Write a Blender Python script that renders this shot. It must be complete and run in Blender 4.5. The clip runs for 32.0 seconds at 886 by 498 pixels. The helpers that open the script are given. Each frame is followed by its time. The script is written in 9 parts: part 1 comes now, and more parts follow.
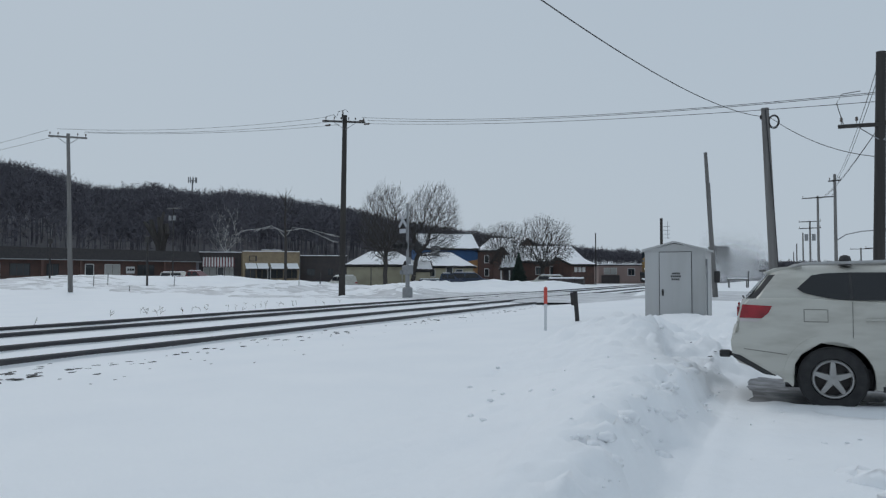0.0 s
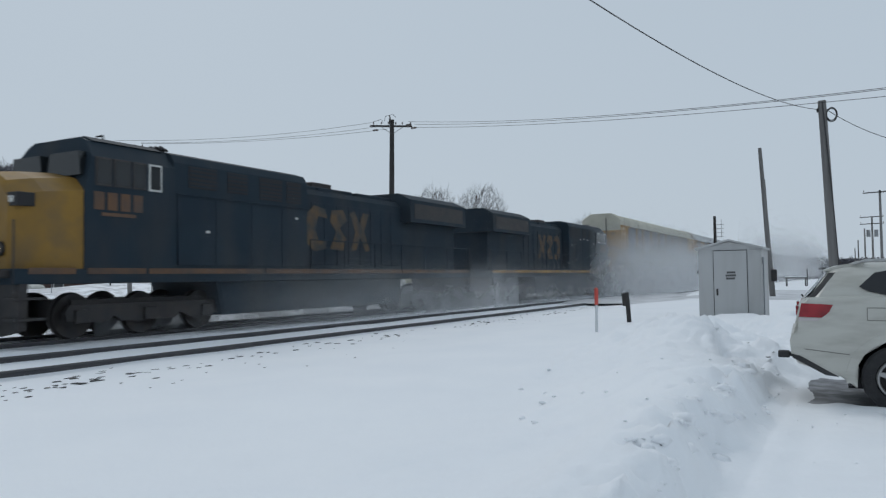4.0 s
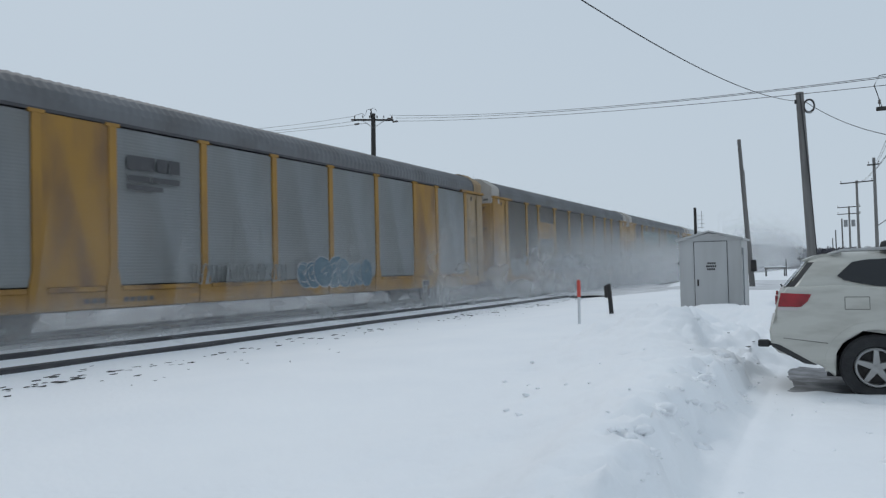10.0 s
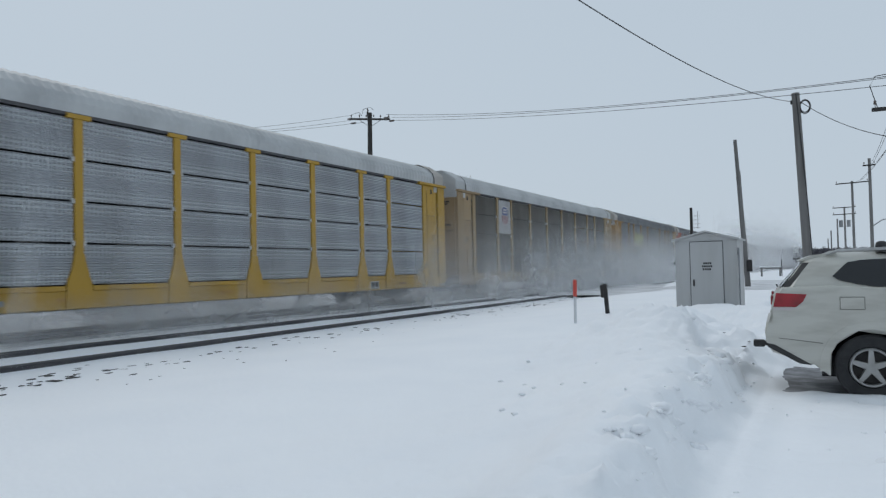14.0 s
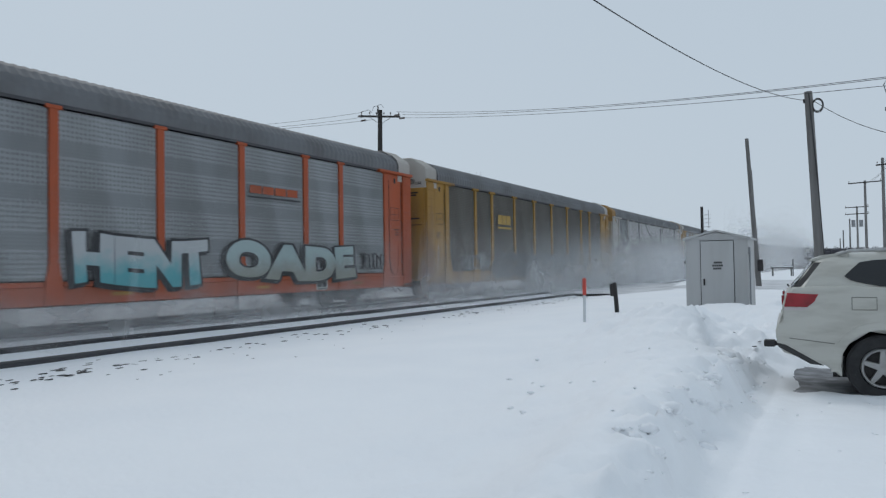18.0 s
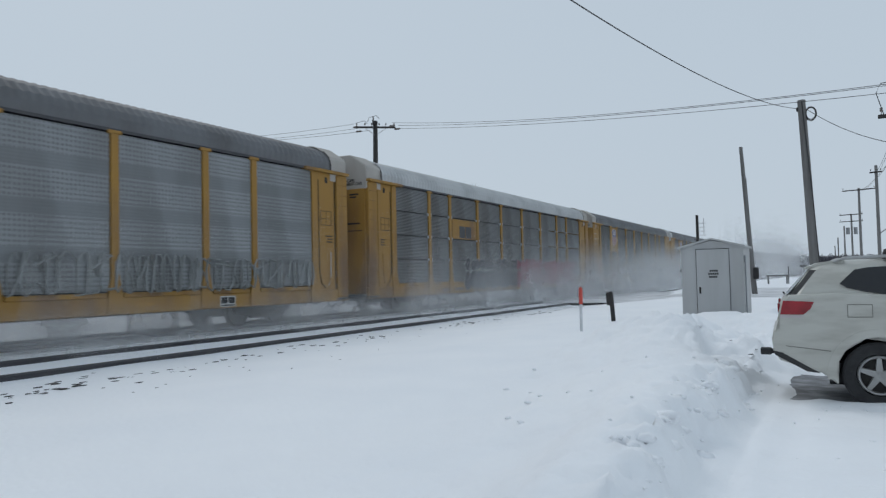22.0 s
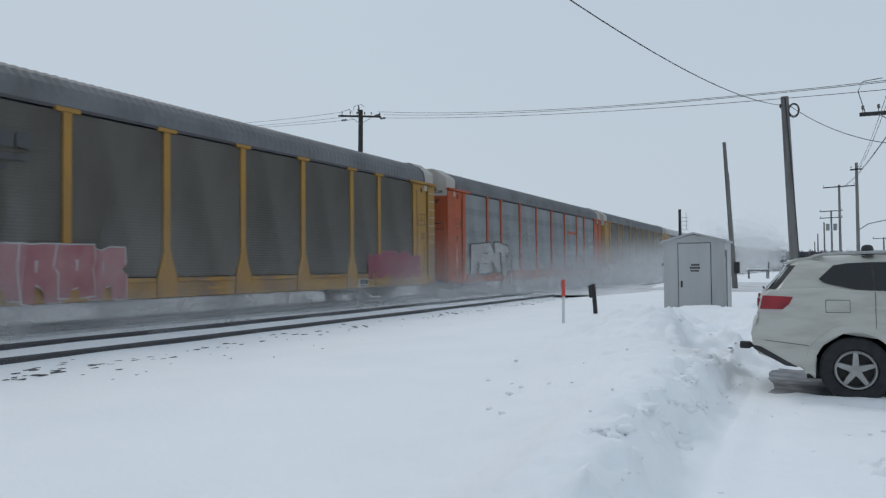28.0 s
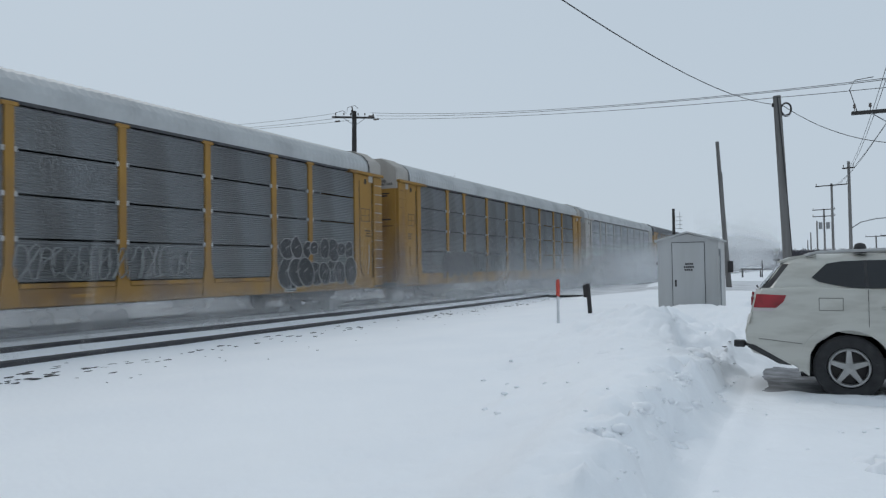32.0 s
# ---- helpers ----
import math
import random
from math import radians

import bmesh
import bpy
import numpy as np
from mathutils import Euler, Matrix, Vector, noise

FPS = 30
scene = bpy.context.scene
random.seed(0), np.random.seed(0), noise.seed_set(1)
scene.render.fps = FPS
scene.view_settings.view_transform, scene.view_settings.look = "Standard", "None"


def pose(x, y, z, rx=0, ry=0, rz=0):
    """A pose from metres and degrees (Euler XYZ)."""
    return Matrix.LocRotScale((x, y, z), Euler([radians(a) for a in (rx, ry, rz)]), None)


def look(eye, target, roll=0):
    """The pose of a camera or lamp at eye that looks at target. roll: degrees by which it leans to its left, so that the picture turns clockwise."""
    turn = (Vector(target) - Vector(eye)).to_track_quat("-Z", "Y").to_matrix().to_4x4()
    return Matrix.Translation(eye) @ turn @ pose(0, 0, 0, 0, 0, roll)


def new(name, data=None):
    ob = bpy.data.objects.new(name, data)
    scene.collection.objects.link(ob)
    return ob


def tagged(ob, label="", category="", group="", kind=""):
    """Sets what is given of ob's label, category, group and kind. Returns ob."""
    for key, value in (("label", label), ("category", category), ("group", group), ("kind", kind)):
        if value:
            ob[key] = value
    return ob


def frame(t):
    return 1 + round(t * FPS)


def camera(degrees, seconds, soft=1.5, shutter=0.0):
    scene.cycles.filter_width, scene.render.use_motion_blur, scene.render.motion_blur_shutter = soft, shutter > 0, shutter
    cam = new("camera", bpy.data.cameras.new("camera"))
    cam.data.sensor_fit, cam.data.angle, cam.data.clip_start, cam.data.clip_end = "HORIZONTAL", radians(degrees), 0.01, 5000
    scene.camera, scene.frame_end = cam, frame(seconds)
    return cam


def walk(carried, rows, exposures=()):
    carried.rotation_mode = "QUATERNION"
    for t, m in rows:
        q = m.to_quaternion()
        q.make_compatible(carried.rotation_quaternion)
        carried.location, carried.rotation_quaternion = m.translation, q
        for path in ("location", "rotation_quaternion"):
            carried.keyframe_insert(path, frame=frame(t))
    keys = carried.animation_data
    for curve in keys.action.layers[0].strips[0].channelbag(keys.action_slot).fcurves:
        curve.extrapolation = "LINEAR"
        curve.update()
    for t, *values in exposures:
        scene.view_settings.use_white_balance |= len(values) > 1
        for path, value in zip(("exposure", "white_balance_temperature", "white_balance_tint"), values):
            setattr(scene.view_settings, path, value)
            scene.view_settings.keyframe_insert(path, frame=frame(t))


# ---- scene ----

# ---------------------------------------------------------------- camera
# z = 0 is the rail head of the far track; +y runs along the tracks, away from the camera
EYE = Vector((0.0, 0.0, 1.32))
cam = camera(61.61, 32.0, soft=1.3, shutter=0.1)


def aim(bearing, climb, lean):
    """The hand-held camera turned to a bearing right of the track line, tilted up and leaning."""
    b, c = radians(bearing), radians(climb)
    return look(EYE, EYE + Vector((math.sin(b) * math.cos(c), math.cos(b) * math.cos(c), math.sin(c))), lean)


EXPOSURES = [(0.0, -0.18), (3.5, -0.12), (5.5, 0.03), (10.0, 0.03), (14.0, 0.0), (22.0, 0.0), (25.0, 0.02), (32.0, 0.02)]
walk(cam, [
    (0.0, aim(-25.02, 1.96, 0.00)),
    (0.5, aim(-25.26, 1.92, -0.03)),
    (1.0, aim(-25.95, 2.11, -0.18)),
    (1.5, aim(-26.87, 2.31, -0.29)),
    (2.0, aim(-27.72, 2.32, -0.38)),
    (2.5, aim(-28.37, 2.22, -0.55)),
    (3.0, aim(-28.75, 2.22, -0.60)),
    (3.5, aim(-28.86, 2.25, -0.67)),
    (5.5, aim(-28.07, 1.71, -1.04)),
    (6.0, aim(-28.03, 1.65, -0.90)),
    (6.5, aim(-28.10, 1.67, -0.83)),
    (7.0, aim(-28.18, 1.72, -0.90)),
    (7.5, aim(-28.25, 1.59, -0.92)),
    (8.0, aim(-28.35, 1.49, -1.12)),
    (8.5, aim(-28.31, 1.51, -1.24)),
    (9.0, aim(-28.09, 1.52, -1.26)),
    (9.5, aim(-27.76, 1.56, -1.30)),
    (10.0, aim(-27.44, 1.66, -1.34)),
    (10.5, aim(-27.30, 1.81, -1.38)),
    (11.0, aim(-27.32, 1.83, -1.26)),
    (11.5, aim(-27.36, 1.83, -1.32)),
    (12.0, aim(-27.21, 1.94, -1.46)),
    (12.5, aim(-27.00, 2.01, -1.44)),
    (13.0, aim(-26.92, 1.92, -1.44)),
    (13.5, aim(-27.02, 1.79, -1.38)),
    (14.0, aim(-27.16, 1.61, -1.22)),
    (14.5, aim(-27.25, 1.48, -1.17)),
    (16.5, aim(-27.95, 1.81, -1.13)),
    (17.0, aim(-27.91, 1.75, -1.21)),
    (17.5, aim(-27.96, 1.60, -1.10)),
    (18.0, aim(-27.89, 1.44, -0.87)),
    (18.5, aim(-27.79, 1.35, -0.80)),
    (19.0, aim(-27.73, 1.52, -0.92)),
    (19.5, aim(-27.80, 1.83, -1.02)),
    (20.0, aim(-27.85, 2.07, -1.07)),
    (20.5, aim(-27.82, 2.12, -1.07)),
    (21.0, aim(-27.75, 2.13, -1.11)),
    (21.5, aim(-27.64, 2.20, -1.23)),
    (22.0, aim(-27.57, 2.22, -1.28)),
    (22.5, aim(-27.55, 2.09, -1.31)),
    (23.0, aim(-27.48, 1.93, -1.26)),
    (23.5, aim(-27.33, 1.81, -1.24)),
    (24.0, aim(-27.17, 1.62, -1.13)),
    (24.5, aim(-27.17, 1.45, -1.15)),
    (25.0, aim(-27.26, 1.34, -1.05)),
    (25.5, aim(-27.33, 1.36, -0.90)),
    (27.5, aim(-26.34, 1.60, -0.52)),
    (28.0, aim(-26.34, 1.47, -0.52)),
    (28.5, aim(-26.55, 1.41, -0.51)),
    (29.0, aim(-26.62, 1.39, -0.46)),
    (29.5, aim(-26.59, 1.43, -0.57)),
    (30.0, aim(-26.51, 1.43, -0.57)),
    (30.5, aim(-26.38, 1.49, -0.63)),
    (31.0, aim(-26.22, 1.51, -0.81)),
    (31.5, aim(-26.05, 1.50, -0.85)),
    (32.0, aim(-25.91, 1.52, -0.88)),
], EXPOSURES)

# ---------------------------------------------------------------- daylight: overcast winter sky
world = bpy.data.worlds.new("overcast_sky")
scene.world = world
world.use_nodes = True
wn, wl = world.node_tree.nodes, world.node_tree.links
wn.clear()
w_out = wn.new("ShaderNodeOutputWorld")
w_bg = wn.new("ShaderNodeBackground")
w_sky = wn.new("ShaderNodeTexSky")
w_sky.sky_type, w_sky.sun_disc = "NISHITA", False
w_sky.sun_elevation, w_sky.sun_rotation = radians(46), radians(-50)
w_sky.dust_density, w_sky.air_density = 3.0, 1.0
w_dim = wn.new("ShaderNodeMix")
w_dim.data_type = "RGBA"
w_dim.inputs[0].default_value = 0.95
w_scale = wn.new("ShaderNodeVectorMath")
w_scale.operation = "SCALE"
w_scale.inputs["Scale"].default_value = 0.07
wl.new(w_sky.outputs[0], w_scale.inputs[0])
# cloud deck: nearly even, a little brighter towards the horizon
w_co = wn.new("ShaderNodeTexCoord")
w_sep = wn.new("ShaderNodeSeparateXYZ")
w_ramp = wn.new("ShaderNodeValToRGB")
w_ramp.color_ramp.elements[0].position, w_ramp.color_ramp.elements[0].color = 0.0, (0.515, 0.60, 0.685, 1)
w_ramp.color_ramp.elements[1].position, w_ramp.color_ramp.elements[1].color = 0.55, (0.485, 0.575, 0.665, 1)
wl.new(w_co.outputs["Generated"], w_sep.inputs[0])
wl.new(w_sep.outputs["Z"], w_ramp.inputs[0])
wl.new(w_scale.outputs[0], w_dim.inputs[6])
wl.new(w_ramp.outputs[0], w_dim.inputs[7])
wl.new(w_dim.outputs[2], w_bg.inputs[0])
w_bg.inputs[1].default_value = 1.0
wl.new(w_bg.outputs[0], w_out.inputs[0])

sun = new("sun", bpy.data.lights.new("sun", "SUN"))
sun.data.energy, sun.data.angle, sun.data.color = 0.55, radians(25), (1.0, 0.98, 0.96)
sun.matrix_world = look((-40, 46, 56), (0, 12, 0))

# ---------------------------------------------------------------- materials
def mat(name, color, rough=0.7, metal=0.0, other=None, scale=3.0, amount=0.5, bump=0.0, bump_scale=40.0, spread=0.0,
        grime=None, grime_scale=0.8, grime_amount=0.5, stretch=(1, 1, 1)):
    """A surface with fine grain, broad stains and relief; spread varies it from object to object."""
    m = bpy.data.materials.new(name)
    m.use_nodes = True
    n, l = m.node_tree.nodes, m.node_tree.links
    b = n["Principled BSDF"]
    b.inputs["Roughness"].default_value, b.inputs["Metallic"].default_value = rough, metal
    co = n.new("ShaderNodeTexCoord")
    mp = n.new("ShaderNodeMapping")
    mp.inputs["Scale"].default_value = stretch
    l.new(co.outputs["Object"], mp.inputs[0])
    c1 = n.new("ShaderNodeMix")
    c1.data_type = "RGBA"
    c1.inputs[6].default_value = (*color, 1)
    c1.inputs[7].default_value = (*(other or [c * 0.75 for c in color]), 1)
    t1 = n.new("ShaderNodeTexNoise")
    t1.inputs["Scale"].default_value, t1.inputs["Detail"].default_value = scale, 6
    l.new(mp.outputs[0], t1.inputs["Vector"])
    r1 = n.new("ShaderNodeMapRange")
    r1.inputs[1].default_value, r1.inputs[2].default_value = 0.35, 0.7
    r1.inputs[4].default_value = amount
    l.new(t1.outputs[0], r1.inputs[0])
    l.new(r1.outputs[0], c1.inputs[0])
    last = c1.outputs[2]
    if grime:
        c2 = n.new("ShaderNodeMix")
        c2.data_type = "RGBA"
        c2.inputs[7].default_value = (*grime, 1)
        t2 = n.new("ShaderNodeTexNoise")
        t2.inputs["Scale"].default_value, t2.inputs["Detail"].default_value = grime_scale, 8
        l.new(mp.outputs[0], t2.inputs["Vector"])
        r2 = n.new("ShaderNodeMapRange")
        r2.inputs[1].default_value, r2.inputs[2].default_value = 0.45, 0.68
        r2.inputs[4].default_value = grime_amount
        l.new(t2.outputs[0], r2.inputs[0])
        l.new(r2.outputs[0], c2.inputs[0])
        l.new(last, c2.inputs[6])
        last = c2.outputs[2]
    if spread:
        oi = n.new("ShaderNodeObjectInfo")
        mr = n.new("ShaderNodeMapRange")
        mr.inputs[3].default_value, mr.inputs[4].default_value = 1 - spread, 1 + spread
        l.new(oi.outputs["Random"], mr.inputs[0])
        hs = n.new("ShaderNodeHueSaturation")
        l.new(mr.outputs[0], hs.inputs["Value"])
        l.new(last, hs.inputs["Color"])
        last = hs.outputs[0]
    l.new(last, b.inputs["Base Color"])
    if bump:
        t3 = n.new("ShaderNodeTexNoise")
        t3.inputs["Scale"].default_value, t3.inputs["Detail"].default_value = bump_scale, 5
        l.new(mp.outputs[0], t3.inputs["Vector"])
        bp = n.new("ShaderNodeBump")
        bp.inputs["Strength"].default_value, bp.inputs["Distance"].default_value = bump, 0.02
        l.new(t3.outputs[0], bp.inputs["Height"])
        l.new(bp.outputs[0], b.inputs["Normal"])
    return m


def glow(name, color, strength):
    m = bpy.data.materials.new(name)
    m.use_nodes = True
    b = m.node_tree.nodes["Principled BSDF"]
    b.inputs["Base Color"].default_value = (*color, 1)
    b.inputs["Emission Color"].default_value, b.inputs["Emission Strength"].default_value = (*color, 1), strength
    return m


SNOW = mat("snow", (0.90, 0.91, 0.925), 0.7, 0, (0.835, 0.855, 0.885), 0.6, 0.6, 0.6, 11.0)
PACKED = mat("packed_snow", (0.72, 0.73, 0.75), 0.55, 0, (0.42, 0.42, 0.43), 0.9, 0.8, 0.5, 6.0, grime=(0.25, 0.25, 0.26), grime_amount=0.4)
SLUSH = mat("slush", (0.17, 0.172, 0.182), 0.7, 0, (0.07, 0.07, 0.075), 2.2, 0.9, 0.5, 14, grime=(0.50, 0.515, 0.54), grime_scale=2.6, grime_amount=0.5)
RAIL = mat("rail_steel", (0.055, 0.055, 0.062), 0.6, 0.3, (0.085, 0.08, 0.08), 2.0, 0.6)
RAILTOP = mat("rail_head", (0.10, 0.10, 0.105), 0.35, 0.8, None, 4, 0.4)
WOODPOLE = mat("weathered_pole", (0.20, 0.195, 0.19), 0.9, 0, (0.12, 0.115, 0.11), 5, 0.8, 0.6, 30, stretch=(1, 1, 0.08))
DARKPOLE = mat("creosote_pole", (0.032, 0.029, 0.028), 0.85, 0, (0.06, 0.055, 0.05), 5, 0.7, 0.6, 30, stretch=(1, 1, 0.08))
WIRE = mat("wire", (0.03, 0.03, 0.032), 0.6)
STEEL = mat("galvanised_steel", (0.30, 0.31, 0.32), 0.5, 0.6, (0.22, 0.22, 0.23), 6, 0.6)
IRON = mat("dark_iron", (0.03, 0.03, 0.032), 0.6, 0.3, (0.055, 0.045, 0.04), 3, 0.7)
CERAMIC = mat("insulator", (0.10, 0.08, 0.07), 0.25)
SHEDMETAL = mat("shed_metal", (0.46, 0.465, 0.465), 0.5, 0.15, (0.38, 0.385, 0.385), 1.8, 0.7, 0.1, 20, grime=(0.31, 0.295, 0.27), grime_scale=1.4, grime_amount=0.45, stretch=(1, 1, 0.15))
RUBBER = mat("tyre_rubber", (0.018, 0.018, 0.02), 0.85, 0, (0.05, 0.05, 0.05), 8, 0.6, 0.4, 60)
SEAM = mat("dark_seam", (0.02, 0.02, 0.022), 0.8)

# ---------------------------------------------------------------- mesh building
class Shape:
    """Gathers faces of one mesh."""

    def __init__(self):
        self.v, self.f, self.m = [], [], []

    def add(self, verts, faces, mi=0):
        k = len(self.v)
        self.v.extend(verts)
        self.f.extend([tuple(i + k for i in f) for f in faces])
        self.m.extend([mi] * len(faces))
        return self

    def box(self, x0, x1, y0, y1, z0, z1, mi=0, c=0.0):
        """A box, its edges cut by c."""
        if c <= 0:
            v = [(x, y, z) for z in (z0, z1) for y in (y0, y1) for x in (x0, x1)]
            return self.add(v, [(0, 2, 3, 1), (4, 5, 7, 6), (0, 1, 5, 4), (2, 6, 7, 3), (0, 4, 6, 2), (1, 3, 7, 5)], mi)
        ring = []
        for z, i in ((z0, c), (z0 + c, 0), (z1 - c, 0), (z1, c)):
            a, b, d, e = x0 + i, x1 - i, y0 + i, y1 - i
            k = c * 0.6
            ring.append([(a + k, d, z), (b - k, d, z), (b, d + k, z), (b, e - k, z), (b - k, e, z), (a + k, e, z), (a, e - k, z), (a, d + k, z)])
        return self.rings(ring, mi)

    def rings(self, rings, mi=0, caps=True, closed=True):
        n = len(rings[0])
        v = [p for r in rings for p in r]
        f = []
        for i in range(len(rings) - 1):
            for j in range(n if closed else n - 1):
                a, b = i * n + j, i * n + (j + 1) % n
                f.append((a, b, b + n, a + n))
        if caps:
            f.append(tuple(range(n - 1, -1, -1)))
            f.append(tuple(range((len(rings) - 1) * n, len(rings) * n)))
        return self.add(v, f, mi)

    def tube(self, path, radii, n=8, mi=0, caps=True):
        """A round, tapered tube along a path."""
        rr = radii if isinstance(radii, (list, tuple)) else [radii] * len(path)
        pts = [Vector(p) for p in path]
        rings = []
        for i, p in enumerate(pts):
            d = (pts[min(i + 1, len(pts) - 1)] - pts[max(i - 1, 0)]).normalized()
            u = d.orthogonal().normalized() if abs(d.z) > 0.95 else d.cross(Vector((0, 0, 1))).normalized()
            w = d.cross(u)
            rings.append([tuple(p + (u * math.cos(2 * math.pi * k / n) + w * math.sin(2 * math.pi * k / n)) * rr[i]) for k in range(n)])
        return self.rings(rings, mi, caps)

    def prism(self, poly, axis, a, b, mi=0, cut=0.0):
        """A flat outline drawn out along an axis from a to b; both rims drawn in by cut."""
        def put(p, h):
            return (h, p[0], p[1]) if axis == 0 else (p[0], h, p[1]) if axis == 1 else (p[0], p[1], h)
        if cut:
            cx, cy = sum(p[0] for p in poly) / len(poly), sum(p[1] for p in poly) / len(poly)
            r = max(max(abs(p[0] - cx), abs(p[1] - cy)) for p in poly)
            k = 1 - cut / r
            small = [(cx + (p[0] - cx) * k, cy + (p[1] - cy) * k) for p in poly]
            s = math.copysign(cut, b - a)
            return self.rings([[put(p, a) for p in small], [put(p, a + s) for p in poly], [put(p, b - s) for p in poly], [put(p, b) for p in small]], mi)
        return self.rings([[put(p, a) for p in poly], [put(p, b) for p in poly]], mi)

    def mesh(self, name, *mats, smooth=False):
        me = bpy.data.meshes.new(name)
        me.from_pydata([tuple(p) for p in self.v], [], self.f)
        for m in mats:
            me.materials.append(m)
        if len(mats) > 1:
            me.polygons.foreach_set("material_index", self.m)
        bm = bmesh.new()
        bm.from_mesh(me)
        bmesh.ops.recalc_face_normals(bm, faces=bm.faces)
        bm.to_mesh(me)
        bm.free()
        if smooth:
            me.polygons.foreach_set("use_smooth", [True] * len(me.polygons))
            me.set_sharp_from_angle(angle=radians(35))
        me.update()
        return me


def part(name, shape, material, parent, label="", at=None, smooth=False):
    """ONE mesh object under a thing or under a part; shape may be a finished mesh that alike parts share."""
    mats = material if isinstance(material, (list, tuple)) else [material]
    me = shape if isinstance(shape, bpy.types.Mesh) else shape.mesh(name, *mats, smooth=smooth)
    ob = new(name, me)
    ob.parent = parent
    if at is not None:
        ob.matrix_basis = at if isinstance(at, Matrix) else Matrix.Translation(at)
    if label:
        ob["label"] = label
    return ob


def thing(name, m, label, category, group="", kind=""):
    ob = new(name)
    ob.empty_display_size = 0.3
    ob.matrix_basis = m if isinstance(m, Matrix) else Matrix.Translation(m)
    return tagged(ob, label, category, group, kind)


def solid(name, shape, material, label, category, group="", kind="", m=None, smooth=False):
    mats = material if isinstance(material, (list, tuple)) else [material]
    ob = new(name, shape.mesh(name, *mats, smooth=smooth))
    if m is not None:
        ob.matrix_basis = m if isinstance(m, Matrix) else Matrix.Translation(m)
    return tagged(ob, label, category, group, kind)


def polar(bearing, d, z=0.0):
    """A place by its bearing right of the track line and its distance from the camera's stand."""
    b = radians(bearing)
    return Vector((d * math.sin(b), d * math.cos(b), z))


def bump_at(x, y, cx, cy, rx, ry, h):
    return h * np.exp(-((x - cx) / rx) ** 2 - ((y - cy) / ry) ** 2)

# ---------------------------------------------------------------- ground, tracks and road
FAR_TRACK, NEAR_TRACK, GAUGE = -16.8, -12.85, 0.72


